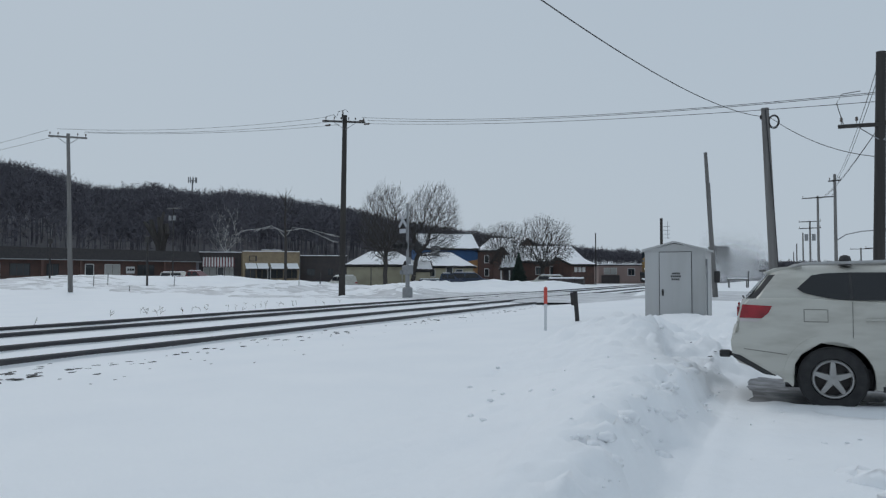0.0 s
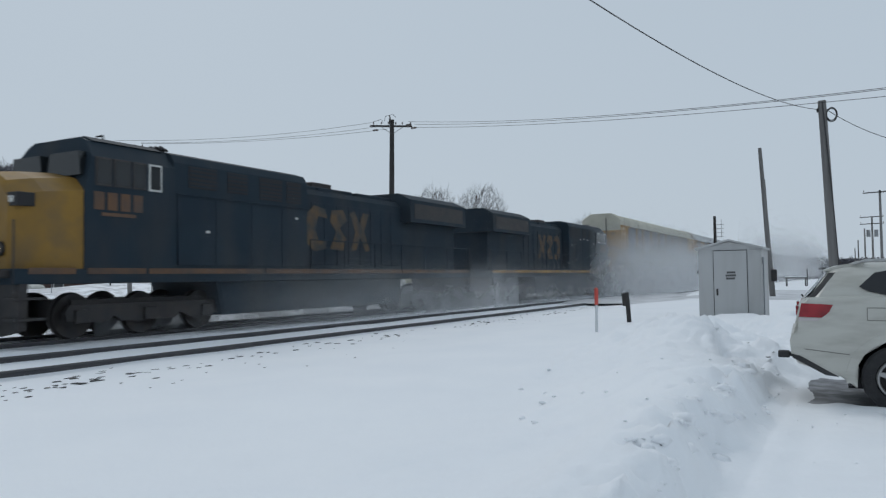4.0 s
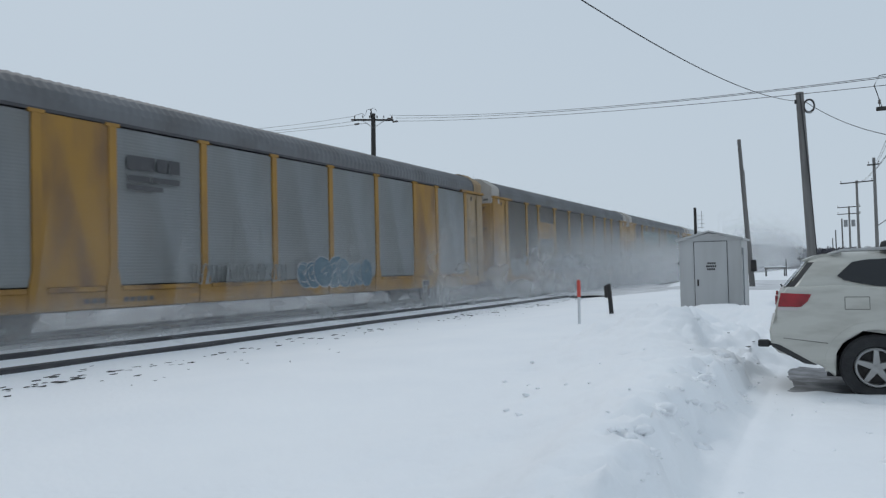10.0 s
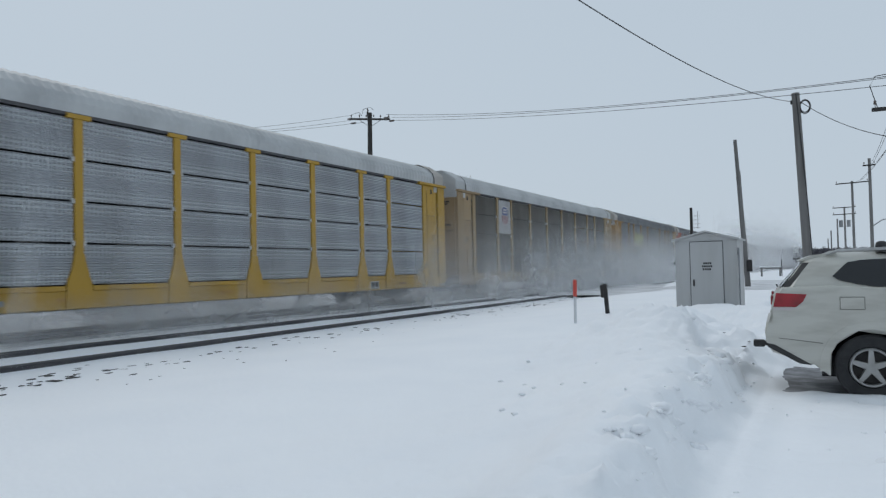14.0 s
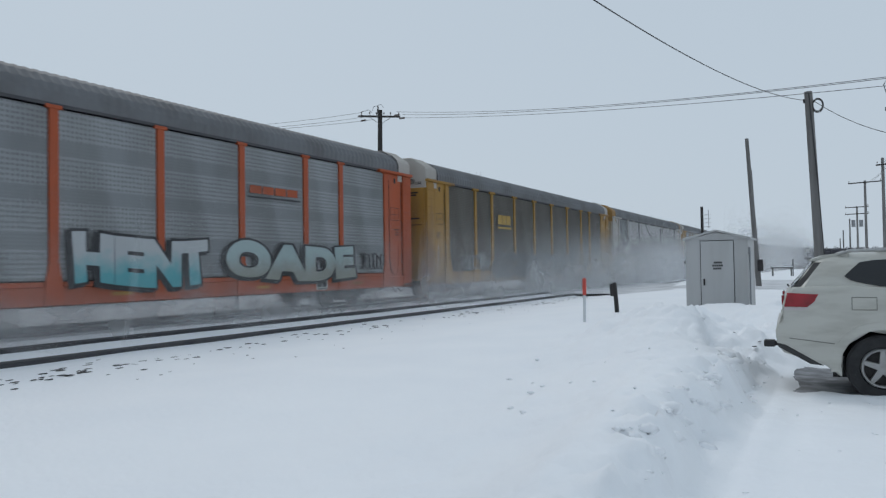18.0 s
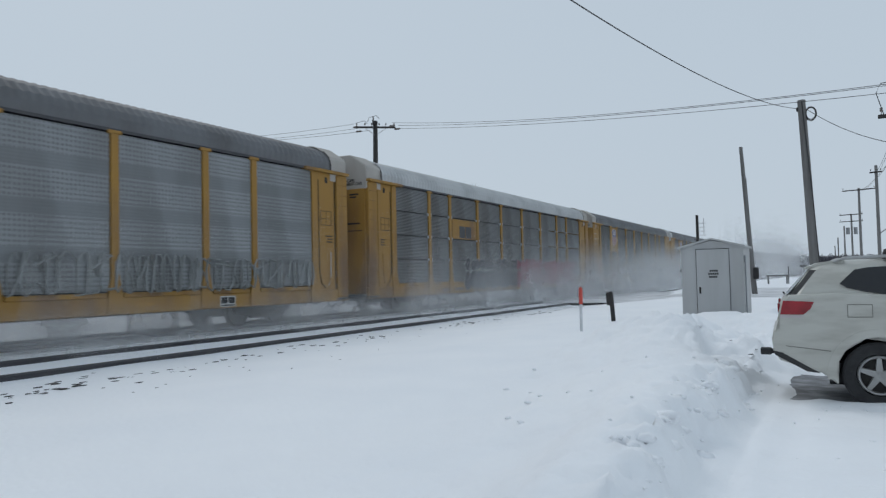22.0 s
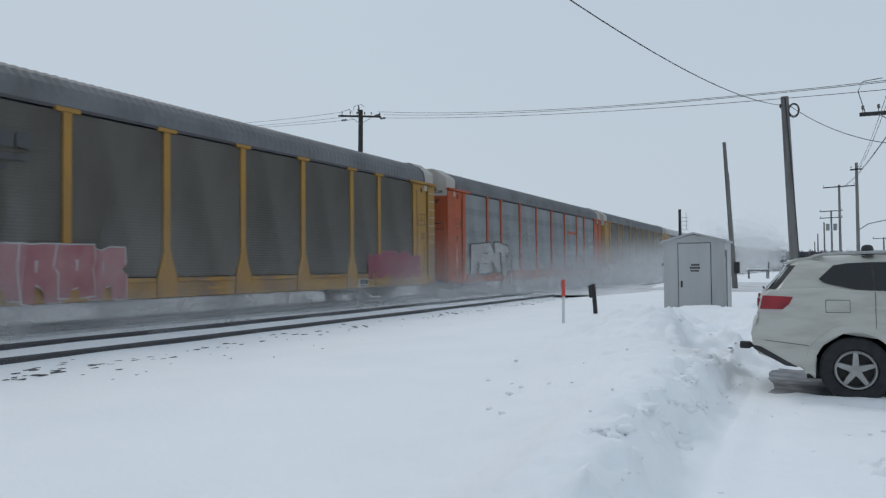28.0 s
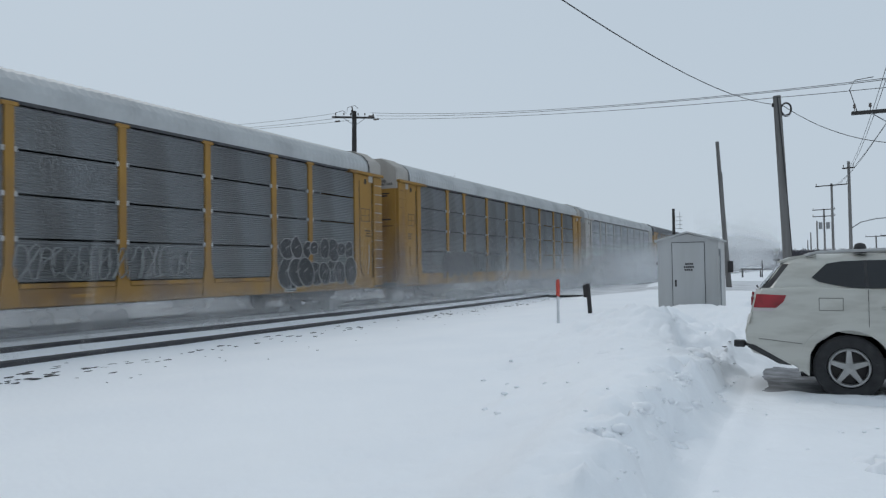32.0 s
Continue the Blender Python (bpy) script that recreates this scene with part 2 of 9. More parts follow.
def ground_z(x, y):
    """Height of the snow, without its lumps."""
    left = np.interp(x, [-3000, -300, -95, -62, -32, -21, -18.4, -17.6, -17.44, -16.15, -16.0, -14.6, -13.64, -13.49, -12.2, -12.05, -11.4, -9, -6, 3000],
                     [0.6, 0.6, 0.40, 0.08, -0.14, -0.13, -0.06, -0.03, -0.085, -0.075, -0.12, -0.13, -0.11, -0.165, -0.175, -0.262, -0.268, -0.27, -0.25, -0.25])
    right = np.interp(y, [-50, 6, 12, 20, 26, 45, 80, 3000], [0.0, -0.02, 0.05, 0.18, 0.25, 0.35, 0.40, 0.40])
    z = left + right * np.interp(x, [-11.2, -7], [0, 1])
    # ploughed bank between the flat snow and the drive
    z = z + bump_at(x, y, -1.4, 5.2, 0.6, 2.6, 0.44) + bump_at(x, y, -1.9, 9.0, 1.1, 2.6, 0.46)
    z = z + bump_at(x, y, -2.7, 13.3, 1.4, 2.2, 0.66) + bump_at(x, y, -2.7, 16.6, 0.7, 1.0, 0.42) + bump_at(x, y, -1.5, 19.8, 1.6, 1.3, 0.30)
    z = z + bump_at(x, y, -3.8, 20.8, 1.8, 1.0, 0.22) + bump_at(x, y, -0.6, 17.0, 0.6, 5.0, 0.16)
    z = z + bump_at(x, y, -2.35, 13.6, 0.55, 0.8, 0.07) + bump_at(x, y, -3.5, 13.0, 0.5, 0.6, 0.10) + bump_at(x, y, -2.55, 21.35, 0.75, 0.55, 0.17) - bump_at(x, y, -1.75, 14.6, 0.22, 0.9, 0.22)
    # a slab broken off the bank leaves a short steep face
    side = x + 0.150 * y - 0.03 * np.sin(5.0 * y)
    z = z - 0.42 * np.clip((side + 0.06) / 0.08, 0, 1) * np.exp(-((y - 12.4) / 0.8) ** 2) * np.exp(-np.clip(side - 0.1, 0, 9) / 0.7)
    z = z + bump_at(x, y, -2.3, 12.4, 0.55, 0.8, 0.12) - 0.30 * np.exp(-((side - 0.03) / 0.05) ** 2) * np.exp(-((y - 12.3) / 0.4) ** 2)
    # scattered dents where clods dropped or were kicked out
    for cx, cy, r, h in ((-1.14, 6.7, 0.13, 0.09), (-1.25, 6.6, 0.08, -0.07), (-1.2, 5.6, 0.09, 0.07), (-1.42, 5.5, 0.05, 0.06), (-1.96, 8.6, 0.09, 0.10), (-1.78, 8.7, 0.07, 0.06), (-2.5, 9.8, 0.10, 0.09),
                         (-3.1, 9.9, 0.10, 0.06), (-2.95, 10.0, 0.07, 0.05), (-4.05, 10.4, 0.20, 0.06), (-3.6, 11.0, 0.10, 0.05), (-0.98, 6.2, 0.09, 0.07), (-0.99, 5.2, 0.10, 0.06), (-0.72, 5.8, 0.12, 0.05),
                         (-1.5, 7.4, 0.08, 0.06), (-1.35, 7.9, 0.07, 0.07), (-1.6, 6.3, 0.06, 0.05), (-1.1, 7.6, 0.12, 0.08), (-3.3, 12.4, 0.18, 0.06), (-3.0, 14.6, 0.16, 0.07)):
        z = z - bump_at(x, y, cx, cy, r, r * 1.1, 1.6 * h) + bump_at(x, y, cx + 0.02, cy - r * 1.3, r * 0.9, r * 0.7, h * 0.6)
    # the drive was ploughed down to packed snow: a steep cut edge, tyre ruts, bare asphalt under the car
    cut = -1.04 + 0.07 * np.sin(1.7 * y) + 0.05 * np.sin(4.3 * y + 1.0)
    k = np.clip((x - cut + 0.16) / 0.32, 0, 1) * np.interp(y, [0, 2, 12.6, 14.5], [0.6, 1, 1, 0])
    lane = -0.255 - 0.03 * np.exp(-((x + 0.55) / 0.5) ** 2) - 0.035 * np.exp(-((x + 0.75) / 0.05) ** 2) - 0.02 * np.exp(-((x + 0.42) / 0.12) ** 2)
    lane = lane - (0.12 + 0.03 * np.sin(3.1 * x + 1) * np.cos(2.3 * y)) * np.clip((x + 0.75) / 0.45, 0, 1) * np.clip((y - 10.2 + 0.12 * np.sin(4 * x)) / 0.35, 0, 1) - 0.10 * np.clip((x - 0.2) / 0.4, 0, 1) * np.exp(-((y - 9.72) / 0.16) ** 2) * 1.7
    lane = lane + 0.05 * np.exp(-((x - 0.4) / 1.6) ** 2 - ((y - 7.6) / 1.2) ** 2) + 0.05 * np.exp(-((x - 0.6) / 0.5) ** 2 - ((y - 6.2) / 0.35) ** 2)
    z = z * (1 - k * k * (3 - 2 * k)) + lane * k * k * (3 - 2 * k)
    # banks thrown up beside the street behind the tracks
    for cx, cy, rx, ry, h in ((-37, 48, 3, 9, 0.6), (-47, 44, 4, 8, 0.45), (-58, 47, 4, 9, 0.5), (-29, 56, 2.5, 6, 0.55), (-26, 49, 1.6, 3, 0.45),
                              (-24.5, 45.5, 1.5, 2, 0.4), (-33, 66, 3, 8, 0.6), (-28, 72, 3, 5, 0.6), (-24, 80, 3, 9, 0.55), (-20.5, 66, 1.2, 7, 0.35),
                              (-66, 52, 5, 12, 0.8), (-64, 72, 4, 10, 0.8), (-70, 62, 3, 9, 0.6), (-50, 66, 5, 7, 0.5), (-9.5, 62, 1.2, 8, 0.3)):
        z = z + bump_at(x, y, cx, cy, rx, ry, 1.25 * h)
    return z


def roughness_at(x, y):
    """How broken the snow surface is: gently dimpled on the bank, torn along the ploughed edge."""
    bank = bump_at(x, y, -2.0, 10, 1.9, 9, 0.42) + bump_at(x, y, -1.0, 18, 2.5, 4, 0.9) + bump_at(x, y, 0.3, 20, 1.5, 8, 0.8)
    mound = bump_at(x, y, -2.8, 13.4, 1.5, 1.7, 1.1)
    street = np.interp(x, [-75, -60, -26, -21], [0, 1, 1, 0]) * np.interp(y, [35, 44, 90, 110], [0, 1, 1, 0])
    edge = np.exp(-((x + 1.12 + 0.05 * np.sin(2.3 * y)) / 0.30) ** 2) * np.interp(y, [3, 4.5, 9, 13], [0.6, 1.0, 1.0, 0.3])
    return np.minimum(1.0, bank + 0.8 * street) + mound + 1.15 * edge + 0.05


def spaced(*stretches):
    out = []
    for a, b, step in stretches:
        out += list(np.arange(a, b - 1e-6, step))
    return np.array(out + [stretches[-1][1]])


def snow_ground():
    xs = spaced((-3000, -400, 400), (-400, -100, 25), (-100, -60, 2.0), (-60, -20, 0.42), (-20, -18, 0.35), (-18, -11.7, 0.0735), (-11.7, -9, 0.3), (-9, -5, 0.2), (-5, 2.4, 0.065), (2.4, 8, 0.3), (8, 40, 2), (40, 400, 30), (400, 3000, 400))
    ys = spaced((-3000, -200, 400), (-200, -20, 20), (-20, 2, 1.0), (2, 4, 0.1), (4, 18, 0.075), (18, 26, 0.13), (26, 46, 0.4), (46, 100, 0.7), (100, 300, 15), (300, 4600, 400))
    X, Y = np.meshgrid(xs, ys)
    Z = ground_z(X, Y)
    Rg = roughness_at(X, Y)
    Z = Z.ravel()
    for i, (x, y, r) in enumerate(zip(X.ravel(), Y.ravel(), Rg.ravel())):
        if -70 < x < 8 and 2 < y < 110:
            v = noise.fractal(Vector((x * 0.25, y * 0.25, 0)), 1.0, 2.0, 3) * 0.045
            if r > 0.1:
                lump = noise.fractal(Vector((x * 1.9, y * 1.9, 3)), 0.9, 2.1, 4)
                ridge = abs(noise.noise(Vector((x * 1.1, y * 1.1, 7))))
                clod = noise.fractal(Vector((x * 4.2, y * 4.2, 9)), 0.8, 2.2, 3)
                if -1.0 < x < 8 and y < 13:
                    r = 0.22
                if -2.2 < x < -0.6 and y < 13:
                    torn = noise.fractal(Vector((x * 7.5, y * 7.5, 21)), 0.7, 2.1, 3)
                    v += 0.055 * r * torn + 0.16 * max(0.0, r - 0.45) * max(0.0, noise.noise(Vector((x * 4.5, y * 3.2, 30))) - 0.1)
                if x < -20:
                    v += r * (0.22 * max(0.0, noise.fractal(Vector((x * 0.55, y * 0.55, 40)), 0.8, 2.1, 3)) + 0.10 * lump)
                v += r * (0.07 * lump + 0.09 * max(0.0, lump - 0.25) - 0.055 * ridge + 0.06 * clod)
            if -12 < x < -9 :
                v *= 0.6
            if -18.6 < x < -11.7:
                v = v * 0.12 + 0.020 * noise.noise(Vector((x * 1.5, y * 0.45, 12)))
            Z[i] += v
    ny, nx = X.shape
    idx = np.arange(nx * ny).reshape(ny, nx)
    q = np.stack([idx[:-1, :-1], idx[:-1, 1:], idx[1:, 1:], idx[1:, :-1]], -1).reshape(-1, 4)
    me = bpy.data.meshes.new("ground")
    me.from_pydata(np.stack([X.ravel(), Y.ravel(), Z], 1).tolist(), [], q.tolist())
    me.materials.append(SNOW)
    me.polygons.foreach_set("use_smooth", [True] * len(me.polygons))
    return tagged(new("ground", me), "deep white snow with ploughed banks and ruts", "snow", kind="structure")


snow_ground()


def rail(x, z, y0, y1, name="rail"):
    s = Shape()
    prof = [(-0.07, -0.17), (-0.07, -0.155), (-0.012, -0.13), (-0.012, -0.05), (-0.036, -0.035), (-0.036, -0.006), (-0.028, 0.0),
            (0.028, 0.0), (0.036, -0.006), (0.036, -0.035), (0.012, -0.05), (0.012, -0.13), (0.07, -0.155), (0.07, -0.17)]
    ys = spaced((y0, y1, max(10.0, (y1 - y0) / 60)))
    s.rings([[(x + px, y, z + pz) for px, pz in prof] for y in ys], 0)
    s.m = [1 if 0 <= (k % 14) - 5 <= 3 else 0 for k in range(len(s.f))]
    return s


def track(name, cx, z_near, z_far, label):
    t = thing(name, (0, 0, 0), label, "track", kind="structure")
    part("rail", rail(cx + GAUGE, z_near, -120, 900), [RAIL, RAILTOP], t)
    part("rail", rail(cx - GAUGE, z_far, -120, 900), [RAIL, RAILTOP], t)
    return t


BALLAST = mat("ballast", (0.06, 0.058, 0.057), 0.9, 0, (0.13, 0.125, 0.12), 14, 0.8, 0.8, 18)
track("track_far", FAR_TRACK, 0.0, 0.03, "dark steel rails of the main track, snow between them")
track("track_near", NEAR_TRACK, -0.115, -0.03, "dark steel rails of the siding, snow between them")


def crossing_road():
    s = Shape()
    xs = spaced((-95, -20, 1.5), (-20, -9, 0.5), (-9, 30, 1.5))
    ys = spaced((37.5, 56, 0.75))
    grid = []
    for y in ys:
        row = []
        for x in xs:
            z = float(ground_z(x, y)) + 0.03
            deck = float(np.interp(x, [-21, -19, -10.6, -8], [0, 1, 1, 0]))
            z = z * (1 - deck) + (-0.012 + (-0.05 if x > -14.8 else 0) ) * deck
            edge = min(y - 37.5, 56 - y)
            row.append((x, y + 0.5 * noise.noise(Vector((x * 0.4, y, 1))), z - (0.08 if edge < 0.5 else 0) + 0.03 * noise.noise(Vector((x * 0.7, y * 0.7, 5)))))
        grid.append(row)
    s.rings(grid, 0, caps=False, closed=False)
    return solid("road", s, PACKED, "level crossing road of grey packed snow", "road", kind="structure", smooth=True)


crossing_road()
s_ = Shape()
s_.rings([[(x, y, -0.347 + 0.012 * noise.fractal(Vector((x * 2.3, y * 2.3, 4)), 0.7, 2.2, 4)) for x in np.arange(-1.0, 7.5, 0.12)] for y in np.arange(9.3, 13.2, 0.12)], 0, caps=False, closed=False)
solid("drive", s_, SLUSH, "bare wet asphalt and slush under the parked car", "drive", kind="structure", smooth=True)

# ---------------------------------------------------------------- the train
SPEED, PITCH, FIRST_GAP = 23.15, 29.63, 147.4
CAR_L = 14.14
MOVING = []
TEXT_TURN = Matrix(((0, 0, 1, 0), (1, 0, 0, 0), (0, 1, 0, 0), (0, 0, 0, 1)))
PAINT = {
    "yellow": mat("rack_yellow", (0.33, 0.178, 0.033), 0.7, 0, (0.25, 0.135, 0.036), 1.2, 0.7, 0.1, 30, grime=(0.145, 0.085, 0.05), grime_scale=1.1, grime_amount=0.7, stretch=(1, 1, 0.3)),
    "bright_yellow": mat("bright_yellow", (0.42, 0.245, 0.022), 0.6, 0, (0.35, 0.21, 0.035), 1.2, 0.6, 0.1, 30, grime=(0.25, 0.17, 0.06), grime_amount=0.35, stretch=(1, 1, 0.35)),
    "orange": mat("rack_orange", (0.37, 0.068, 0.017), 0.65, 0, (0.28, 0.058, 0.02), 1.2, 0.6, 0.1, 30, grime=(0.22, 0.08, 0.05), grime_amount=0.4, stretch=(1, 1, 0.35)),
    "tan": mat("faded_tan", (0.32, 0.225, 0.12), 0.7, 0, (0.25, 0.17, 0.09), 1.2, 0.7, 0.1, 30, grime=(0.18, 0.12, 0.07), grime_amount=0.5, stretch=(1, 1, 0.35)),
    "white": mat("white_paint", (0.41, 0.385, 0.355), 0.65, 0, (0.32, 0.30, 0.27), 1.5, 0.6, grime=(0.30, 0.27, 0.23), grime_amount=0.4, stretch=(1, 1, 0.35)),
}


def panel_mat(name, color, other, ribs, dots, grime, amount=0.5):
    """Galvanised side panels: horizontal ribs or rows of punched holes, streaks of grime."""
    m = mat(name, color, 0.8, 0.0, other, 1.1, 0.8, 0, 20, spread=0.07, grime=grime, grime_scale=0.7, grime_amount=amount, stretch=(1, 1, 0.3))
    n, l = m.node_tree.nodes, m.node_tree.links
    b = n["Principled BSDF"]
    co = n.new("ShaderNodeTexCoord")
    wv = n.new("ShaderNodeTexWave")
    wv.wave_type, wv.bands_direction = "BANDS", "Z"
    wv.inputs["Scale"].default_value = 5.2 if ribs else 4.0
    l.new(co.outputs["Object"], wv.inputs["Vector"])
    bp = n.new("ShaderNodeBump")
    bp.inputs["Strength"].default_value, bp.inputs["Distance"].default_value = (0.6, 0.03) if ribs else (0.25, 0.01)
    l.new(wv.outputs["Fac"], bp.inputs["Height"])
    l.new(bp.outputs[0], b.inputs["Normal"])
    if dots:
        src = b.inputs["Base Color"].links[0].from_socket
        vo = n.new("ShaderNodeTexVoronoi")
        vo.inputs["Scale"].default_value = 9.0
        vo.inputs["Randomness"].default_value = 0.12
        l.new(co.outputs["Object"], vo.inputs["Vector"])
        lt = n.new("ShaderNodeMath")
        lt.operation = "LESS_THAN"
        lt.inputs[1].default_value = 0.30
        l.new(vo.outputs["Distance"], lt.inputs[0])
        mx = n.new("ShaderNodeMix")
        mx.data_type = "RGBA"
        mx.inputs[7].default_value = (0.07, 0.07, 0.075, 1)
        sc = n.new("ShaderNodeMath")
        sc.operation = "MULTIPLY"
        sc.inputs[1].default_value = 0.55
        l.new(lt.outputs[0], sc.inputs[0])
        l.new(src, mx.inputs[6])
        # the sheets are pressed: punched courses between smooth, duller ones
        zz, pp, rg, inv, hole, dull = n.new("ShaderNodeSeparateXYZ"), n.new("ShaderNodeMath"), n.new("ShaderNodeMapRange"), n.new("ShaderNodeMath"), n.new("ShaderNodeMath"), n.new("ShaderNodeMix")
        l.new(co.outputs["Object"], zz.inputs[0])
        pp.operation, pp.inputs[1].default_value = "PINGPONG", 0.525
        l.new(zz.outputs["Z"], pp.inputs[0])
        rg.inputs[1].default_value, rg.inputs[2].default_value, rg.inputs[3].default_value, rg.inputs[4].default_value = 0.15, 0.19, 1, 0
        l.new(pp.outputs[0], rg.inputs[0])
        inv.operation, inv.inputs[0].default_value = "SUBTRACT", 1.0
        l.new(rg.outputs[0], inv.inputs[1])
        hole.operation = "MULTIPLY"
        l.new(inv.outputs[0], hole.inputs[0]), l.new(sc.outputs[0], hole.inputs[1])
        l.new(hole.outputs[0], mx.inputs[0])
        dull.data_type, dull.blend_type = "RGBA", "MULTIPLY"
        dull.inputs[7].default_value = (0.76, 0.76, 0.77, 1)
        l.new(rg.outputs[0], dull.inputs[0]), l.new(mx.outputs[2], dull.inputs[6])
        l.new(dull.outputs[2], b.inputs["Base Color"])
    return m


PANEL = {
    "grey": panel_mat("grey_panel", (0.165, 0.173, 0.18), (0.13, 0.136, 0.142), True, False, (0.10, 0.095, 0.09)),
    "dark": panel_mat("dark_panel", (0.165, 0.170, 0.171), (0.128, 0.132, 0.133), True, False, (0.075, 0.068, 0.058)),
    "brown": panel_mat("brown_panel", (0.098, 0.090, 0.078), (0.076, 0.069, 0.06), False, False, (0.055, 0.047, 0.039), 0.6),
    "olive": panel_mat("olive_panel", (0.105, 0.106, 0.10), (0.08, 0.081, 0.076), False, False, (0.06, 0.055, 0.048), 0.6),
    "light": panel_mat("light_panel", (0.275, 0.287, 0.294), (0.215, 0.225, 0.235), False, True, (0.17, 0.17, 0.165)),
    "plain_light": panel_mat("plain_light_panel", (0.21, 0.22, 0.225), (0.16, 0.17, 0.175), False, False, (0.17, 0.165, 0.155)),
    "silver": panel_mat("silver_panel", (0.40, 0.42, 0.44), (0.33, 0.35, 0.37), True, True, (0.29, 0.29, 0.29), 0.4),
}
TAN_DOOR = mat("tan_door_paint", (0.30, 0.20, 0.09), 0.65, 0, (0.42, 0.36, 0.26), 0.6, 0.6, grime=(0.10, 0.065, 0.04), grime_amount=0.5)
ROOF = {
    "cream": mat("cream_roof", (0.50, 0.48, 0.40), 0.6, 0.1, (0.42, 0.40, 0.33), 0.8, 0.6, grime=(0.30, 0.28, 0.23), grime_amount=0.4),
    "grey": mat("grey_roof", (0.145, 0.15, 0.158), 0.65, 0.1, (0.105, 0.107, 0.113), 0.8, 0.6, grime=(0.09, 0.088, 0.086), grime_amount=0.5),
    "pale": mat("pale_roof", (0.48, 0.49, 0.49), 0.6, 0.2, (0.40, 0.41, 0.42), 0.8, 0.6, grime=(0.30, 0.30, 0.30), grime_amount=0.4),
}
BAYS = [2.9, 1.95] + [2.95] * 5 + [1.95, 2.9]
DOOR_L = 1.915
CACHE = {}


def side_panel_mesh(w, h, material):
    key = ("panel", round(w, 2), round(h, 2), material.name)
    if key not in CACHE:
        s = Shape()
        s.box(-0.02, 0.012, -w / 2, w / 2, -h / 2, h / 2, c=0.008)
        CACHE[key] = s.mesh("side_panel", material)
    return CACHE[key]


def bay_sill_mesh(w, material):
    key = ("bay_sill", round(w, 2), material.name)
    if key not in CACHE:
        s = Shape()
        s.box(-0.04, 0.045, -w / 2, w / 2, -0.058, 0.058, c=0.014)
        CACHE[key] = s.mesh("bay_sill", material)
    return CACHE[key]


def post_mesh(material, flare):
    key = ("post", material.name, flare)
    if key not in CACHE:
        s = Shape()
        s.box(-0.04, 0.05, -0.11, 0.11, 0.72, 5.06, c=0.012)
        if flare:
            s.box(-0.02, 0.075, -0.32, 0.32, 4.98, 5.09, c=0.012)
            s.prism([(-0.36, 0.62), (0.36, 0.62), (0.33, 1.12), (0.27, 1.32), (0.17, 1.6), (0.12, 1.86), (-0.12, 1.86), (-0.17, 1.6), (-0.27, 1.32), (-0.33, 1.12)], 0, -0.02, 0.062)
        else:
            s.box(-0.02, 0.06, -0.2, 0.2, 4.98, 5.07, c=0.01)
            s.prism([(-0.24, 0.64), (0.24, 0.64), (0.2, 1.1), (0.11, 1.55), (-0.11, 1.55), (-0.2, 1.1)], 0, -0.02, 0.055)
        CACHE[key] = s.mesh("post", material)
    return CACHE[key]


ROOF_LINE = [(1.53, 5.06), (1.52, 5.36), (1.45, 5.56), (1.24, 5.77), (0.84, 5.945), (0.4, 6.02), (0, 6.05)]
HOOD_LINE = [(1.51, 4.76), (1.51, 5.52), (1.44, 5.63), (0.86, 6.02), (0.72, 6.06), (-0.72, 6.06), (-0.86, 6.02), (-1.44, 5.63), (-1.51, 5.52), (-1.51, 4.76)]


def roof_mesh(material, end_material):
    key = ("roof", material.name, end_material.name)
    if key not in CACHE:
        s = Shape()
        prof = ROOF_LINE + [(-x, z) for x, z in ROOF_LINE[-2::-1]]
        ys = np.linspace(-CAR_L + 0.95, CAR_L - 0.95, 210)
        s.rings([[(x * (1.0 + (0.010 if i % 2 and z > 5.2 else -0.001)), y, z + (0.026 if i % 2 else 0.0) * (z > 5.1)) for x, z in prof] for i, y in enumerate(ys)], 0, True, False)
        # boxy end hood with cut-off upper corners
        for sg in (-1, 1):
            a, b = sg * (CAR_L - 0.95), sg * (CAR_L + 0.02)
            s.rings([[(x * k, y, z - d) for x, z in HOOD_LINE] for y, k, d in ((a, 1.0, 0), (b - sg * 0.05, 1.0, 0), (b, 0.975, 0.03))], 1)
        CACHE[key] = s.mesh("roof", material, end_material)
    return CACHE[key]


def shared(key, build, *mats, smooth=False):
    k = (key, *[m.name for m in mats])
    if k not in CACHE:
        CACHE[k] = build().mesh(key, *mats, smooth=smooth)
    return CACHE[k]


def truck_frame():
    s = Shape()
    for sx in (-1, 1):
        s.prism([(-1.25, 0.55), (-1.15, 0.62), (-0.5, 0.72), (0.5, 0.72), (1.15, 0.62), (1.25, 0.55), (1.2, 0.40), (0.6, 0.30), (0.45, 0.22), (-0.45, 0.22), (-0.6, 0.30), (-1.2, 0.40)], 0, sx * 0.92, sx * 1.06)
        for k in (-0.22, 0, 0.22):
            s.tube([(sx * 0.99, k, 0.28), (sx * 0.99, k, 0.66)], 0.07, 8)
    s.box(-0.9, 0.9, -0.2, 0.2, 0.4, 0.75, c=0.02)
    return s


def wheel_shape(r=0.42):
    s = Shape()
    n = 20
    for sx in (-1, 1):
        prof = [(0.80, 0.05), (0.80, r * 0.55), (0.83, r * 0.8), (0.85, r), (0.73, r * 1.0), (0.715, r * 1.07), (0.69, r * 1.07), (0.69, 0.05)]
        s.rings([[(sx * x, q * math.cos(2 * math.pi * k / n), q * math.sin(2 * math.pi * k / n)) for k in range(n)] for x, q in prof], 0)
    s.tube([(-0.98, 0, 0), (0.98, 0, 0)], 0.08, 10)
    return s


